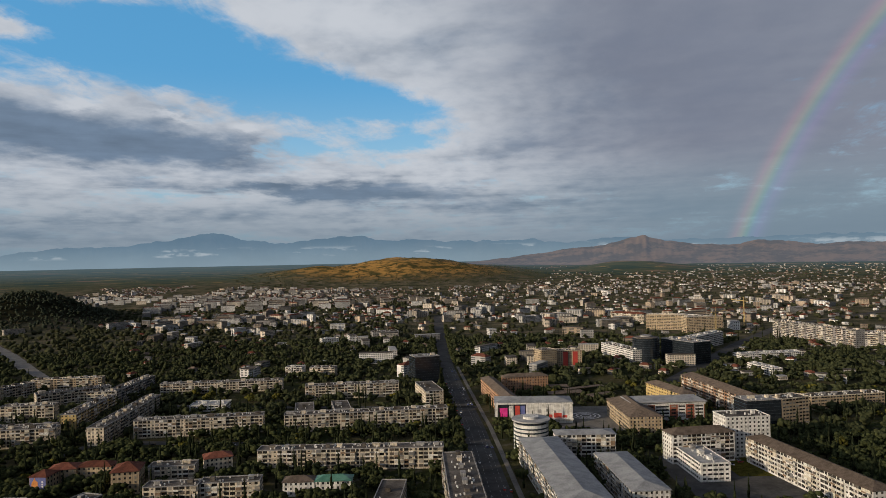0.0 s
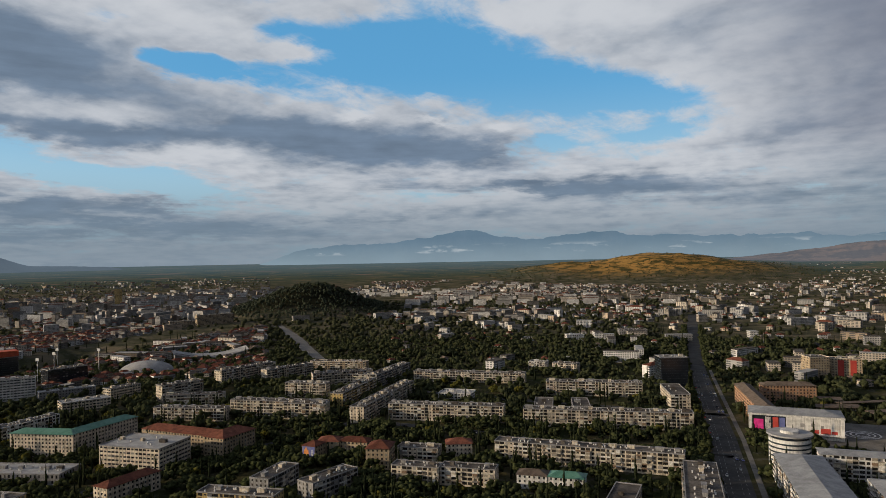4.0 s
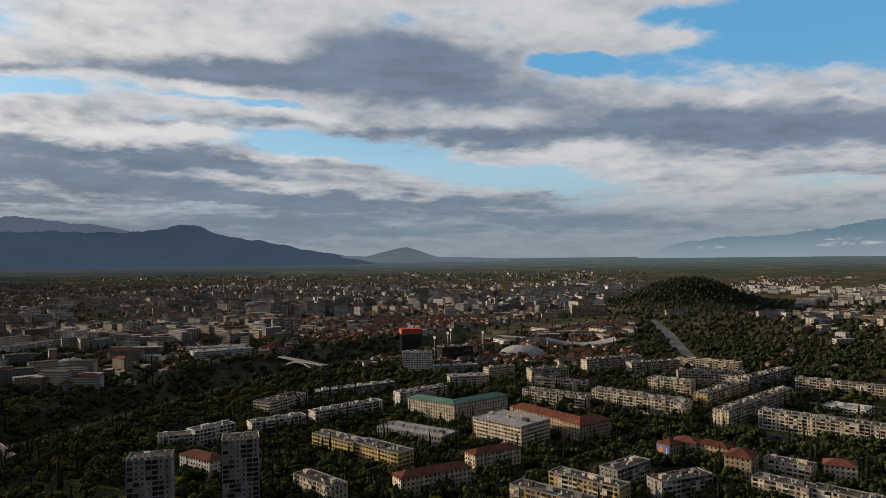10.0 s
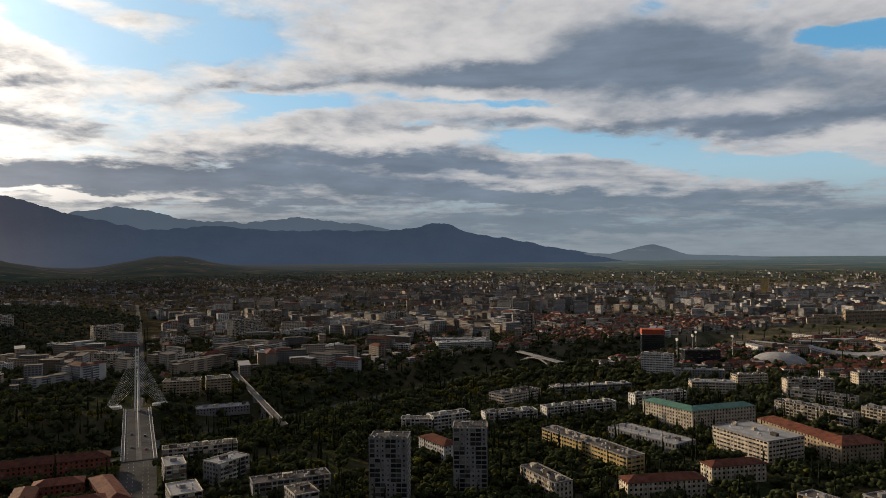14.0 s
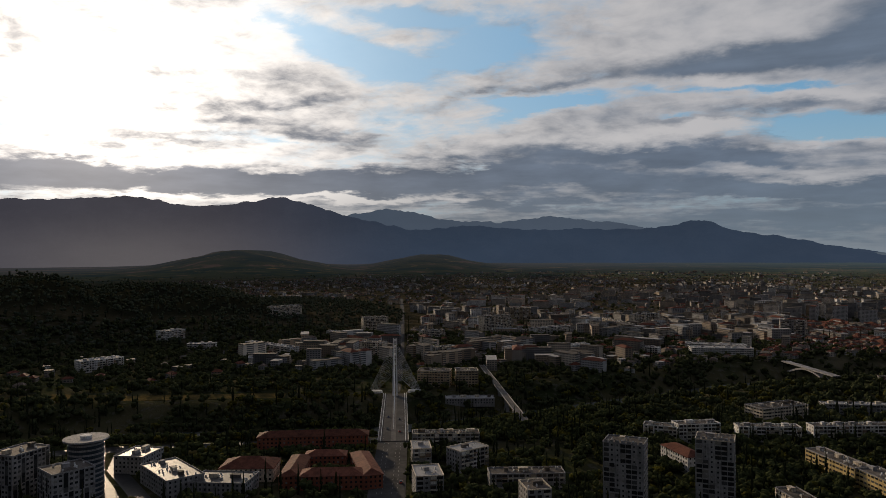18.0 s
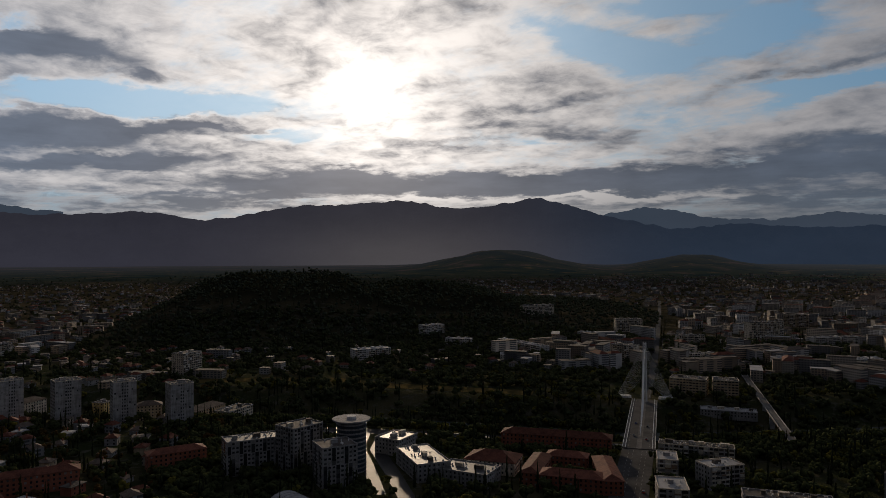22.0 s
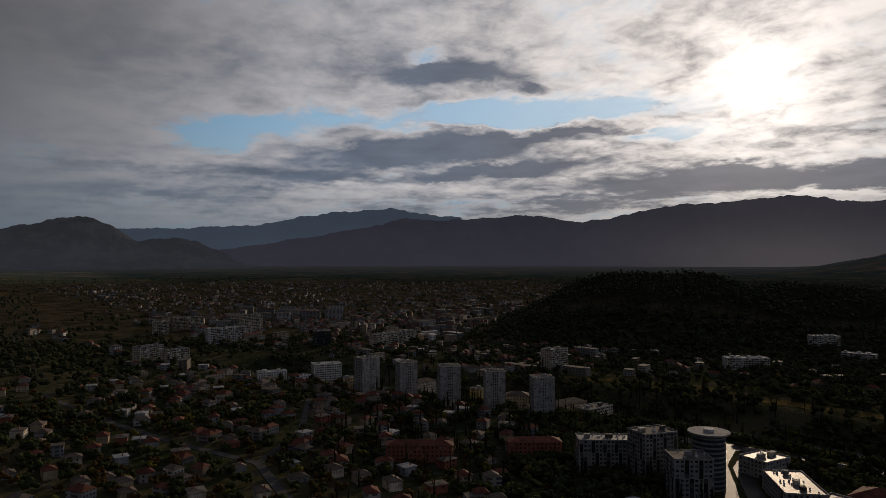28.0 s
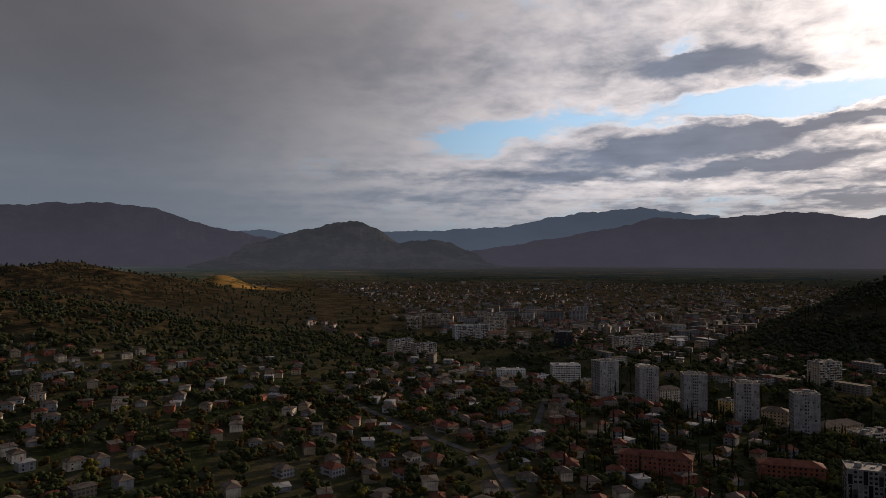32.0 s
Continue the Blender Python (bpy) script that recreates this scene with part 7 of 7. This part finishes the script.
# ---- the rest of the city, too far to count ----
def far_city():
    """Distant houses and blocks, joined by kind of wall and roof."""
    rng = np.random.default_rng(8)
    walls = {k: ([], []) for k in ("white", "cream", "sand", "grey")}
    roofs = {k: ([], []) for k in ("roof_tile", "roof_brown", "roof_flat", "roof_light")}

    def put(store, x0, y0, c, s, hl, hd, z0, z1, ridge):
        pts, faces = store
        b = len(pts)
        for u, v in ((-hl, -hd), (hl, -hd), (hl, hd), (-hl, hd)):
            pts.append((x0 + u * c - v * s, y0 + u * s + v * c, z0))
        if ridge:
            for u in (-hl * 0.45, hl * 0.45):
                pts.append((x0 + u * c, y0 + u * s, z1))
            faces.extend(((b, b + 1, b + 5, b + 4), (b + 1, b + 2, b + 5), (b + 2, b + 3, b + 4, b + 5), (b + 3, b, b + 4)))
        else:
            for u, v in ((-hl, -hd), (hl, -hd), (hl, hd), (-hl, hd)):
                pts.append((x0 + u * c - v * s, y0 + u * s + v * c, z1))
            faces.extend(((b + 4, b + 5, b + 6, b + 7), (b, b + 1, b + 5, b + 4), (b + 1, b + 2, b + 6, b + 5), (b + 2, b + 3, b + 7, b + 6), (b + 3, b, b + 4, b + 7)))

    def zone(count, a0, a1, r0, r1, tall, share_tall, tile_share):
        x, y = scatter(count, a0, a1, r0, r1, rng)
        ok = open_ground(x, y, 8) & (np.abs(x - river_x(y)) > 85) & (hill_lift(x, y) < 4)
        z = ground_z(x, y)
        for px_, py_, pz_ in zip(x[ok], y[ok], z[ok]):
            rad = math.hypot(px_, py_)
            shrink = 1.0 / (1.0 + max(0.0, rad - 1800) / 2850 * 1.6)
            quarter = math.sin(px_ / 210 + 1.7 * math.sin(py_ / 330)) + math.cos(py_ / 190)
            a = math.radians(12.0 + 38.0 * round(quarter * 1.5) + 90 * (rng.random() < 0.3) + rng.normal(0, 4))
            c, s = math.cos(a), math.sin(a)
            big = rng.random() < share_tall * (1.7 if math.sin(px_ / 140 + 2.0) * math.cos(py_ / 165) > 0.1 else 0.35)
            h_ = (rng.uniform(min(12, 0.7 * tall), tall) if big else rng.uniform(4, 8)) * shrink
            hl, hd = (rng.uniform(8, 24), rng.uniform(5, 7)) if big else (rng.uniform(4.5, 7), rng.uniform(4, 5.5))
            hl, hd = hl * shrink, hd * shrink
            # darker walls and fewer pale roofs in the west stand in for its shade
            west = -px_ > 2.2 * py_
            key = rng.choice(("white", "cream", "sand", "grey"), p=(0.10, 0.18, 0.34, 0.38) if west else (0.42, 0.3, 0.16, 0.12))
            if rad < 1000:
                claim(px_, py_, math.degrees(a), 2 * hl, 2 * hd, 1.0)
            put(walls[key], px_, py_, c, s, hl, hd, pz_ - 2, pz_ + h_, False)
            tile = rng.random() < (0.15 if big else tile_share)
            rk = ("roof_tile" if rng.random() < 0.7 else "roof_brown") if tile else ("roof_light" if rng.random() < (0.1 if west else 0.35) else "roof_flat")
            put(roofs[rk], px_, py_, c, s, hl + 0.4, hd + 0.4, pz_ + h_ - 0.1, pz_ + h_ + (hd * 0.55 if tile else 0.5), tile)

    def estate(az_, rad, turn, rows, cols, length, gap, tall, key):
        """Parallel slabs of flats on one housing estate."""
        mid = direction(az_, 0) * rad
        t = math.radians(turn)
        for i in range(rows):
            for j in range(cols):
                u, v = (j - (cols - 1) / 2) * (length + 14) + rng.normal(0, 5), (i - (rows - 1) / 2) * gap + rng.normal(0, 5)
                px_, py_ = mid.x + u * math.cos(t) - v * math.sin(t), mid.y + u * math.sin(t) + v * math.cos(t)
                rr_ = math.hypot(px_, py_)
                if hill_lift(px_, py_) > 4 or rng.random() < 0.12 or not open_ground(np.array([px_]), np.array([py_]), 4)[0]:
                    continue
                shrink = 1.0 / (1.0 + max(0.0, rr_ - 1800) / 2850 * 1.2)
                h_, hl, hd = tall * rng.uniform(0.75, 1.15) * shrink, length / 2 * rng.uniform(0.75, 1.1) * shrink, 6.5 * shrink
                a = t + math.radians(rng.normal(0, 2) + (90 if rng.random() < 0.15 else 0))
                c, s = math.cos(a), math.sin(a)
                pz_ = float(ground_z(px_, py_))
                put(walls[key if rng.random() < 0.7 else "cream"], px_, py_, c, s, hl, hd, pz_ - 2, pz_ + h_, False)
                put(roofs["roof_tile" if rng.random() < 0.25 else "roof_flat"], px_, py_, c, s, hl + 0.4, hd + 0.4, pz_ + h_ - 0.1, pz_ + h_ + 0.6, False)
                claim(px_, py_, math.degrees(a), 2 * hl, 2 * hd, 2.0)

    for args in ((15, 2250, 10, 5, 9, 52, 62, 20, "white"), (5, 2300, 14, 3, 5, 44, 70, 18, "cream"), (22, 2600, 4, 4, 8, 50, 64, 18, "white"), (12, 2900, 8, 4, 9, 50, 70, 16, "white"),
                 (40, 2500, 35, 5, 8, 52, 70, 24, "white"), (47, 2300, 40, 4, 6, 46, 74, 26, "white"), (36, 2900, 25, 4, 7, 50, 80, 20, "white"), (61, 1900, 55, 5, 5, 34, 70, 34, "grey"), (66, 2350, 60, 5, 6, 44, 74, 28, "grey"),
                 (55, 2700, 50, 4, 8, 48, 80, 22, "white"), (75, 2500, 70, 5, 7, 48, 74, 22, "cream"), (83, 2100, 84, 5, 6, 46, 70, 20, "white"),
                 (154, 1750, 150, 3, 5, 44, 70, 22, "grey")):
        estate(*args)
    zone(620, 132, 200, 300, 900, 8, 0.04, 0.8)
    zone(420, -34, 24, 900, 1900, 16, 0.3, 0.5)
    zone(1500, -34, 34, 1700, 3000, 18, 0.32, 0.65)
    zone(1300, 4, 26, 2300, 3300, 12, 0.12, 0.9)
    zone(1500, -34, 0, 2600, 4100, 9, 0.2, 0.5)
    zone(1900, 34, 64, 950, 1700, 12, 0.06, 0.92)
    zone(1700, 34, 100, 2800, 3750, 16, 0.3, 0.5)
    zone(2300, 30, 72, 1750, 2900, 26, 0.36, 0.55)
    zone(1250, 62, 106, 900, 1800, 22, 0.35, 0.5)
    zone(2700, 60, 112, 1800, 3300, 15, 0.28, 0.6)
    zone(90, 100, 134, 850, 1200, 14, 0.2, 0.5)
    zone(900, 132, 176, 850, 1900, 14, 0.12, 0.6)
    zone(1900, 128, 178, 1900, 3200, 10, 0.1, 0.6)
    zone(400, 170, 198, 700, 1500, 8, 0.05, 0.7)
    for kind, store in (("distant_walls", walls), ("distant_roofs", roofs)):
        for key, (pts, faces) in store.items():
            if faces:
                ob = new(kind, sheet_mesh(kind, pts, faces, M["far_" + key if kind == "distant_walls" else key]))
                tagged(ob, "dense low city of houses and flats in the distance", "buildings", kind="stuff")


far_city()


# ---- trees ----
def crown_points(rng, count, wide, tall, leaf, column=False):
    """Leaf clumps as small tilted quads over an uneven crown."""
    quads = []
    lobes = [(rng.uniform(-0.35, 0.35, 3), rng.uniform(0.5, 0.75)) for _ in range(5)]
    for _ in range(count):
        if column:
            t = rng.random() ** 0.8
            rad = wide * (0.25 + 0.75 * math.sin(math.pi * min(1.0, 0.22 + t * 0.78))) * rng.uniform(0.6, 1.05) * (1 - 0.55 * t)
            a = rng.uniform(0, 2 * math.pi)
            c = np.array((rad * math.cos(a), rad * math.sin(a), tall * t))
            n = np.array((math.cos(a), math.sin(a), 0.35))
        else:
            off, size = lobes[rng.integers(0, 5)]
            d = rng.normal(size=3)
            d /= np.linalg.norm(d)
            d[2] = abs(d[2]) * 0.9 - 0.25
            p = off + d * size * rng.uniform(0.75, 1.08)
            c = np.array((p[0] * wide, p[1] * wide, (p[2] * 0.5 + 0.5) * tall))
            n = d + rng.normal(size=3) * 0.45
        n /= np.linalg.norm(n)
        t1 = np.cross(n, rng.normal(size=3))
        t1 /= np.linalg.norm(t1)
        t2 = np.cross(n, t1)
        s = leaf * rng.uniform(0.6, 1.3)
        quads.append(np.array((c - s * t1 - s * 0.7 * t2, c + s * t1 - s * 0.6 * t2, c + s * 0.8 * t1 + s * 0.8 * t2, c - s * 0.7 * t1 + s * 0.7 * t2)))
    return np.array(quads)


def quad_mesh(name, quads, mat):
    pts = quads.reshape(-1, 3)
    data = bpy.data.meshes.new(name)
    n = len(quads)
    data.vertices.add(n * 4)
    data.vertices.foreach_set("co", pts.ravel())
    data.loops.add(n * 4)
    data.loops.foreach_set("vertex_index", np.arange(n * 4))
    data.polygons.add(n)
    data.polygons.foreach_set("loop_start", np.arange(0, n * 4, 4))
    data.materials.append(mat)
    data.update(calc_edges=True)
    return data


ICO = (1 + 5 ** 0.5) / 2
BALL = np.array([(-1, ICO, 0), (1, ICO, 0), (-1, -ICO, 0), (1, -ICO, 0), (0, -1, ICO), (0, 1, ICO), (0, -1, -ICO), (0, 1, -ICO), (ICO, 0, -1), (ICO, 0, 1), (-ICO, 0, -1), (-ICO, 0, 1)]) / 1.902
SIDES = np.array([(0, 11, 5), (0, 5, 1), (0, 1, 7), (0, 7, 10), (0, 10, 11), (1, 5, 9), (5, 11, 4), (11, 10, 2), (10, 7, 6), (7, 1, 8), (3, 9, 4), (3, 4, 2), (3, 2, 6), (3, 6, 8), (3, 8, 9), (4, 9, 5), (2, 4, 11), (6, 2, 10), (8, 6, 7), (9, 8, 1)])


def clumps(rng, count, wide, tall, size, column=False):
    """A crown as uneven leaf clumps: points (clump, 12, 3)."""
    out = []
    for k in range(count):
        if column:
            t = (k + 0.4) / count
            reach = wide * (0.55 + 0.6 * t * (1 - t)) * (1.05 - 0.75 * t)
            c = np.array((rng.uniform(-0.3, 0.3), rng.uniform(-0.3, 0.3), tall * t)) 
            s = np.array((reach, reach, tall / count * 1.25))
        else:
            a = rng.uniform(0, 2 * math.pi)
            q = math.sqrt(rng.random())
            up = rng.random()
            c = np.array((wide * 0.72 * q * math.cos(a), wide * 0.72 * q * math.sin(a), tall * (0.22 + 0.62 * up * (1 - 0.45 * q))))
            s = size * rng.uniform(0.7, 1.25, 3) * np.array((1, 1, 0.85))
        out.append(c + BALL * s * rng.uniform(0.6, 1.35, (12, 1)))
    return np.array(out)


def ball_mesh(name, balls, mat):
    n = len(balls)
    data = bpy.data.meshes.new(name)
    data.vertices.add(n * 12)
    data.vertices.foreach_set("co", balls.reshape(-1))
    tri = (SIDES[None] + (np.arange(n) * 12)[:, None, None]).reshape(-1)
    data.loops.add(n * 60)
    data.loops.foreach_set("vertex_index", tri)
    data.polygons.add(n * 20)
    data.polygons.foreach_set("loop_start", np.arange(0, n * 60, 3))
    data.materials.append(mat)
    data.update(calc_edges=True)
    return data


def trunk_bm(rad, tall, limbs, rng):
    bm = bmesh.new()

    def limb(p, q, r0, r1):
        d = (q - p).normalized()
        u = d.orthogonal().normalized()
        v = d.cross(u)
        ring = []
        for c, r in ((p, r0), (q, r1)):
            ring.append([bm.verts.new(c + r * (u * math.cos(k * 1.0472) + v * math.sin(k * 1.0472))) for k in range(6)])
        for k in range(6):
            bm.faces.new((ring[0][k], ring[0][(k + 1) % 6], ring[1][(k + 1) % 6], ring[1][k]))

    limb(Vector((0, 0, -0.6)), Vector((0, 0, tall)), rad, rad * 0.5)
    for k in range(limbs):
        a = k * 2.4
        limb(Vector((0, 0, tall * 0.7)), Vector((1.6 * math.cos(a), 1.6 * math.sin(a), tall * 1.35)), rad * 0.45, rad * 0.15)
    return bm


def tree_model(k, column):
    rng = np.random.default_rng(50 + k)
    thing = new("cypress_tree" if column else "tree")
    tall = rng.uniform(11, 15) if column else rng.uniform(6.5, 9.5)
    wide = rng.uniform(1.5, 2.0) if column else rng.uniform(3.6, 5.2)
    part("trunk", trunk_bm(0.22, 2.5, 0 if column else 4, rng), M["bark"], thing)
    balls = clumps(rng, 9 if column else 16, wide, tall, 1.75, column)
    balls[:, :, 2] += 0.8 if column else 1.4
    quads = crown_points(rng, 90, wide, tall, 0.42, column)
    quads[:, :, 2] += 0.8 if column else 1.4
    tone = "cypress" if column else ("leaf_yellow" if k % 5 == 4 else "leaf")
    crown = part("crown", ball_mesh("crown", balls, M[tone]), None, thing)
    part("leaf_sprays", quad_mesh("leaf_sprays", quads, M[tone]), None, crown)["kind"] = "stuff"
    words = "tall dark green cypress beside the flats" if column else ("broadleaf tree with yellowing leaves" if k % 5 == 4 else "dark green broadleaf street tree")
    return tagged(thing, words, "tree", group="city trees")


def tree_sites(count, az_a, az_b, r_a, r_b, seed, gap=1.5):
    rng = np.random.default_rng(seed)
    x, y = scatter(count, az_a, az_b, r_a, r_b, rng)
    ok = open_ground(x, y, gap)
    ok &= (np.abs(x - river_x(y)) > 17) | (np.abs(y) > 1000)
    clump = np.sin(x / 31 + 2 * np.sin(y / 47)) + np.cos(y / 29 + 1.7 * np.sin(x / 53)) + rng.normal(0, 0.8, count)
    ok &= clump > -1.5
    return x[ok], y[ok]


def mass(name, label, models, x, y, seed, shrink_far=True):
    """Many trees as one mesh: model crowns turned and scaled at their sites."""
    rng = np.random.default_rng(seed)
    pick = rng.integers(0, len(models), len(x))
    turn = rng.uniform(0, 2 * math.pi, len(x))
    size = rng.uniform(0.7, 1.25, len(x))
    r = np.hypot(x, y)
    if shrink_far:
        size = size / (1 + np.clip(r - 1800, 0, None) / 2850 * 1.4)
    z = ground_z(x, y)
    parts = []
    for k, (balls, mat) in enumerate(models):
        sel = np.nonzero(pick == k)[0]
        if not len(sel):
            continue
        c, s = np.cos(turn[sel])[:, None, None], np.sin(turn[sel])[:, None, None]
        sz = size[sel][:, None, None]
        q = balls[None]
        px_ = (q[..., 0] * c - q[..., 1] * s) * sz + x[sel][:, None, None]
        py_ = (q[..., 0] * s + q[..., 1] * c) * sz + y[sel][:, None, None]
        pz_ = q[..., 2] * sz + z[sel][:, None, None]
        parts.append(np.stack([px_, py_, pz_], -1).reshape(-1, 12, 3))
    if parts:
        ob = new(name, ball_mesh(name, np.concatenate(parts), models[0][1]))
        tagged(ob, label, "trees", kind="stuff")


def models_of(count, pieces, wide, tall, size, tone, seed, column=False, lift=0.8):
    out = []
    for k in range(count):
        rng = np.random.default_rng(seed + k)
        b = clumps(rng, pieces, wide * rng.uniform(0.8, 1.2), tall * rng.uniform(0.8, 1.2), size, column)
        b[:, :, 2] += lift
        out.append((b, M[tone]))
    return out


def build_trees():
    x, y = tree_sites(900, -34, 130, 300, 620, 11, 2.0)
    models = [tree_model(k, k % 3 == 0) for k in range(15)]
    n = min(260, len(x))
    for i in range(n):
        m = pose(x[i], y[i], float(ground_z(x[i], y[i])), 0, 0, (i * 67) % 360)
        if i < 15:
            models[i].matrix_world = m
        else:
            copy_thing(models[i % 15], m)
    near = models_of(8, 10, 5.2, 8.6, 2.05, "leaf", 200)
    near_y = models_of(3, 9, 4.2, 7.5, 1.8, "leaf_yellow", 220)
    spires = models_of(4, 6, 1.5, 13.5, 1.2, "cypress", 240, True, 0.6)
    mid = models_of(6, 5, 6.0, 9.0, 2.7, "park_leaf_hazed", 260)
    far = models_of(5, 1, 4.0, 6.0, 5.0, "leaf_far_hazed", 280)
    rusty = models_of(4, 8, 4.2, 7.5, 1.7, "leaf_brown", 230)
    words = "leafy trees between the flats and along the river"
    mass("street_trees", words, near, *tree_sites(6600, -34, 134, 280, 660, 21), 1)
    mass("garden_trees", "garden trees among the small houses", near, *tree_sites(1000, 130, 200, 230, 700, 31), 9)
    mass("garden_trees", "garden trees with rusty autumn leaves", rusty, *tree_sites(1100, 128, 200, 230, 800, 36), 15)
    mass("riverside_trees", "yellow-green trees along the river walk", near_y, *tree_sites(1000, 50, 112, 380, 850, 37), 16)
    mass("yellowing_trees", "trees turning yellow in autumn", near_y, *tree_sites(900, -34, 200, 260, 900, 22), 2)
    mass("cypress_trees", "dark cypress trees between the buildings", spires, *tree_sites(3000, -34, 150, 280, 760, 23), 3)
    mass("cypress_trees", "dark cypress trees between the buildings", spires, *tree_sites(1500, -34, 150, 760, 1500, 33), 13)
    mass("park_trees", words, mid, *tree_sites(13500, -34, 134, 640, 1300, 24), 4)
    mass("garden_trees", "garden trees among the small houses", mid, *tree_sites(2600, 130, 200, 660, 1300, 32), 10)
    # rows of trees along the boulevard
    way = np.arange(395.0, 1500.0, 11.0)
    line = np.interp(way, (380, 437, 612, 795, 959, 1120, 1500), (36, 31, 24, 12, 2, -4, -12))
    rows = np.concatenate([line - 14.5, line[way > 700] + 14.0]), np.concatenate([way, way[way > 700]])
    free = open_ground(*rows, 0.5)
    mass("avenue_trees", "row of dark green trees lining the boulevard", near, rows[0][free], rows[1][free], 17)
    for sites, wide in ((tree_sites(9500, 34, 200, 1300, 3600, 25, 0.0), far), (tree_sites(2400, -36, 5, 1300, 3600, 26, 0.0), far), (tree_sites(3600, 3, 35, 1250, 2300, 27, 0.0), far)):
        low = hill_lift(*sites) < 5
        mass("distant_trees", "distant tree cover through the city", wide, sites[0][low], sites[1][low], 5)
    wood = models_of(5, 2, 3.2, 11.0, 3.0, "pine", 300)
    rng = np.random.default_rng(77)
    x, y = scatter(9800, 92, 140, 1150, 2500, rng)
    up = hill_lift(x, y)
    mass("hill_forest", "dark pine forest covering the hill", wood, x[up > 7], y[up > 7], 6, False)
    x, y = scatter(5200, 20, 41, 1650, 2600, rng)
    up = hill_lift(x, y)
    wood = models_of(5, 2, 3.2, 11.0, 3.0, "pine", 320)
    mass("hill_forest", "dark pine forest covering a small hill", wood, x[up > 6], y[up > 6], 7, False)
    x, y = scatter(2200, -9, 17, 3000, 4300, rng)
    up = hill_lift(x, y)
    thin = (up > 6) & (rng.random(len(x)) < np.clip(1.25 - up / 75, 0.12, 1))
    mass("hill_scrub", "bushes thinning out up the golden hill", far, x[thin], y[thin], 18)
    x, y = scatter(1500, 172, 206, 800, 2500, rng)
    up = hill_lift(x, y)
    mass("hill_scrub", "scattered bushes and pines on the dry hillside", wood, x[up > 5], y[up > 5], 8, False)


build_trees()
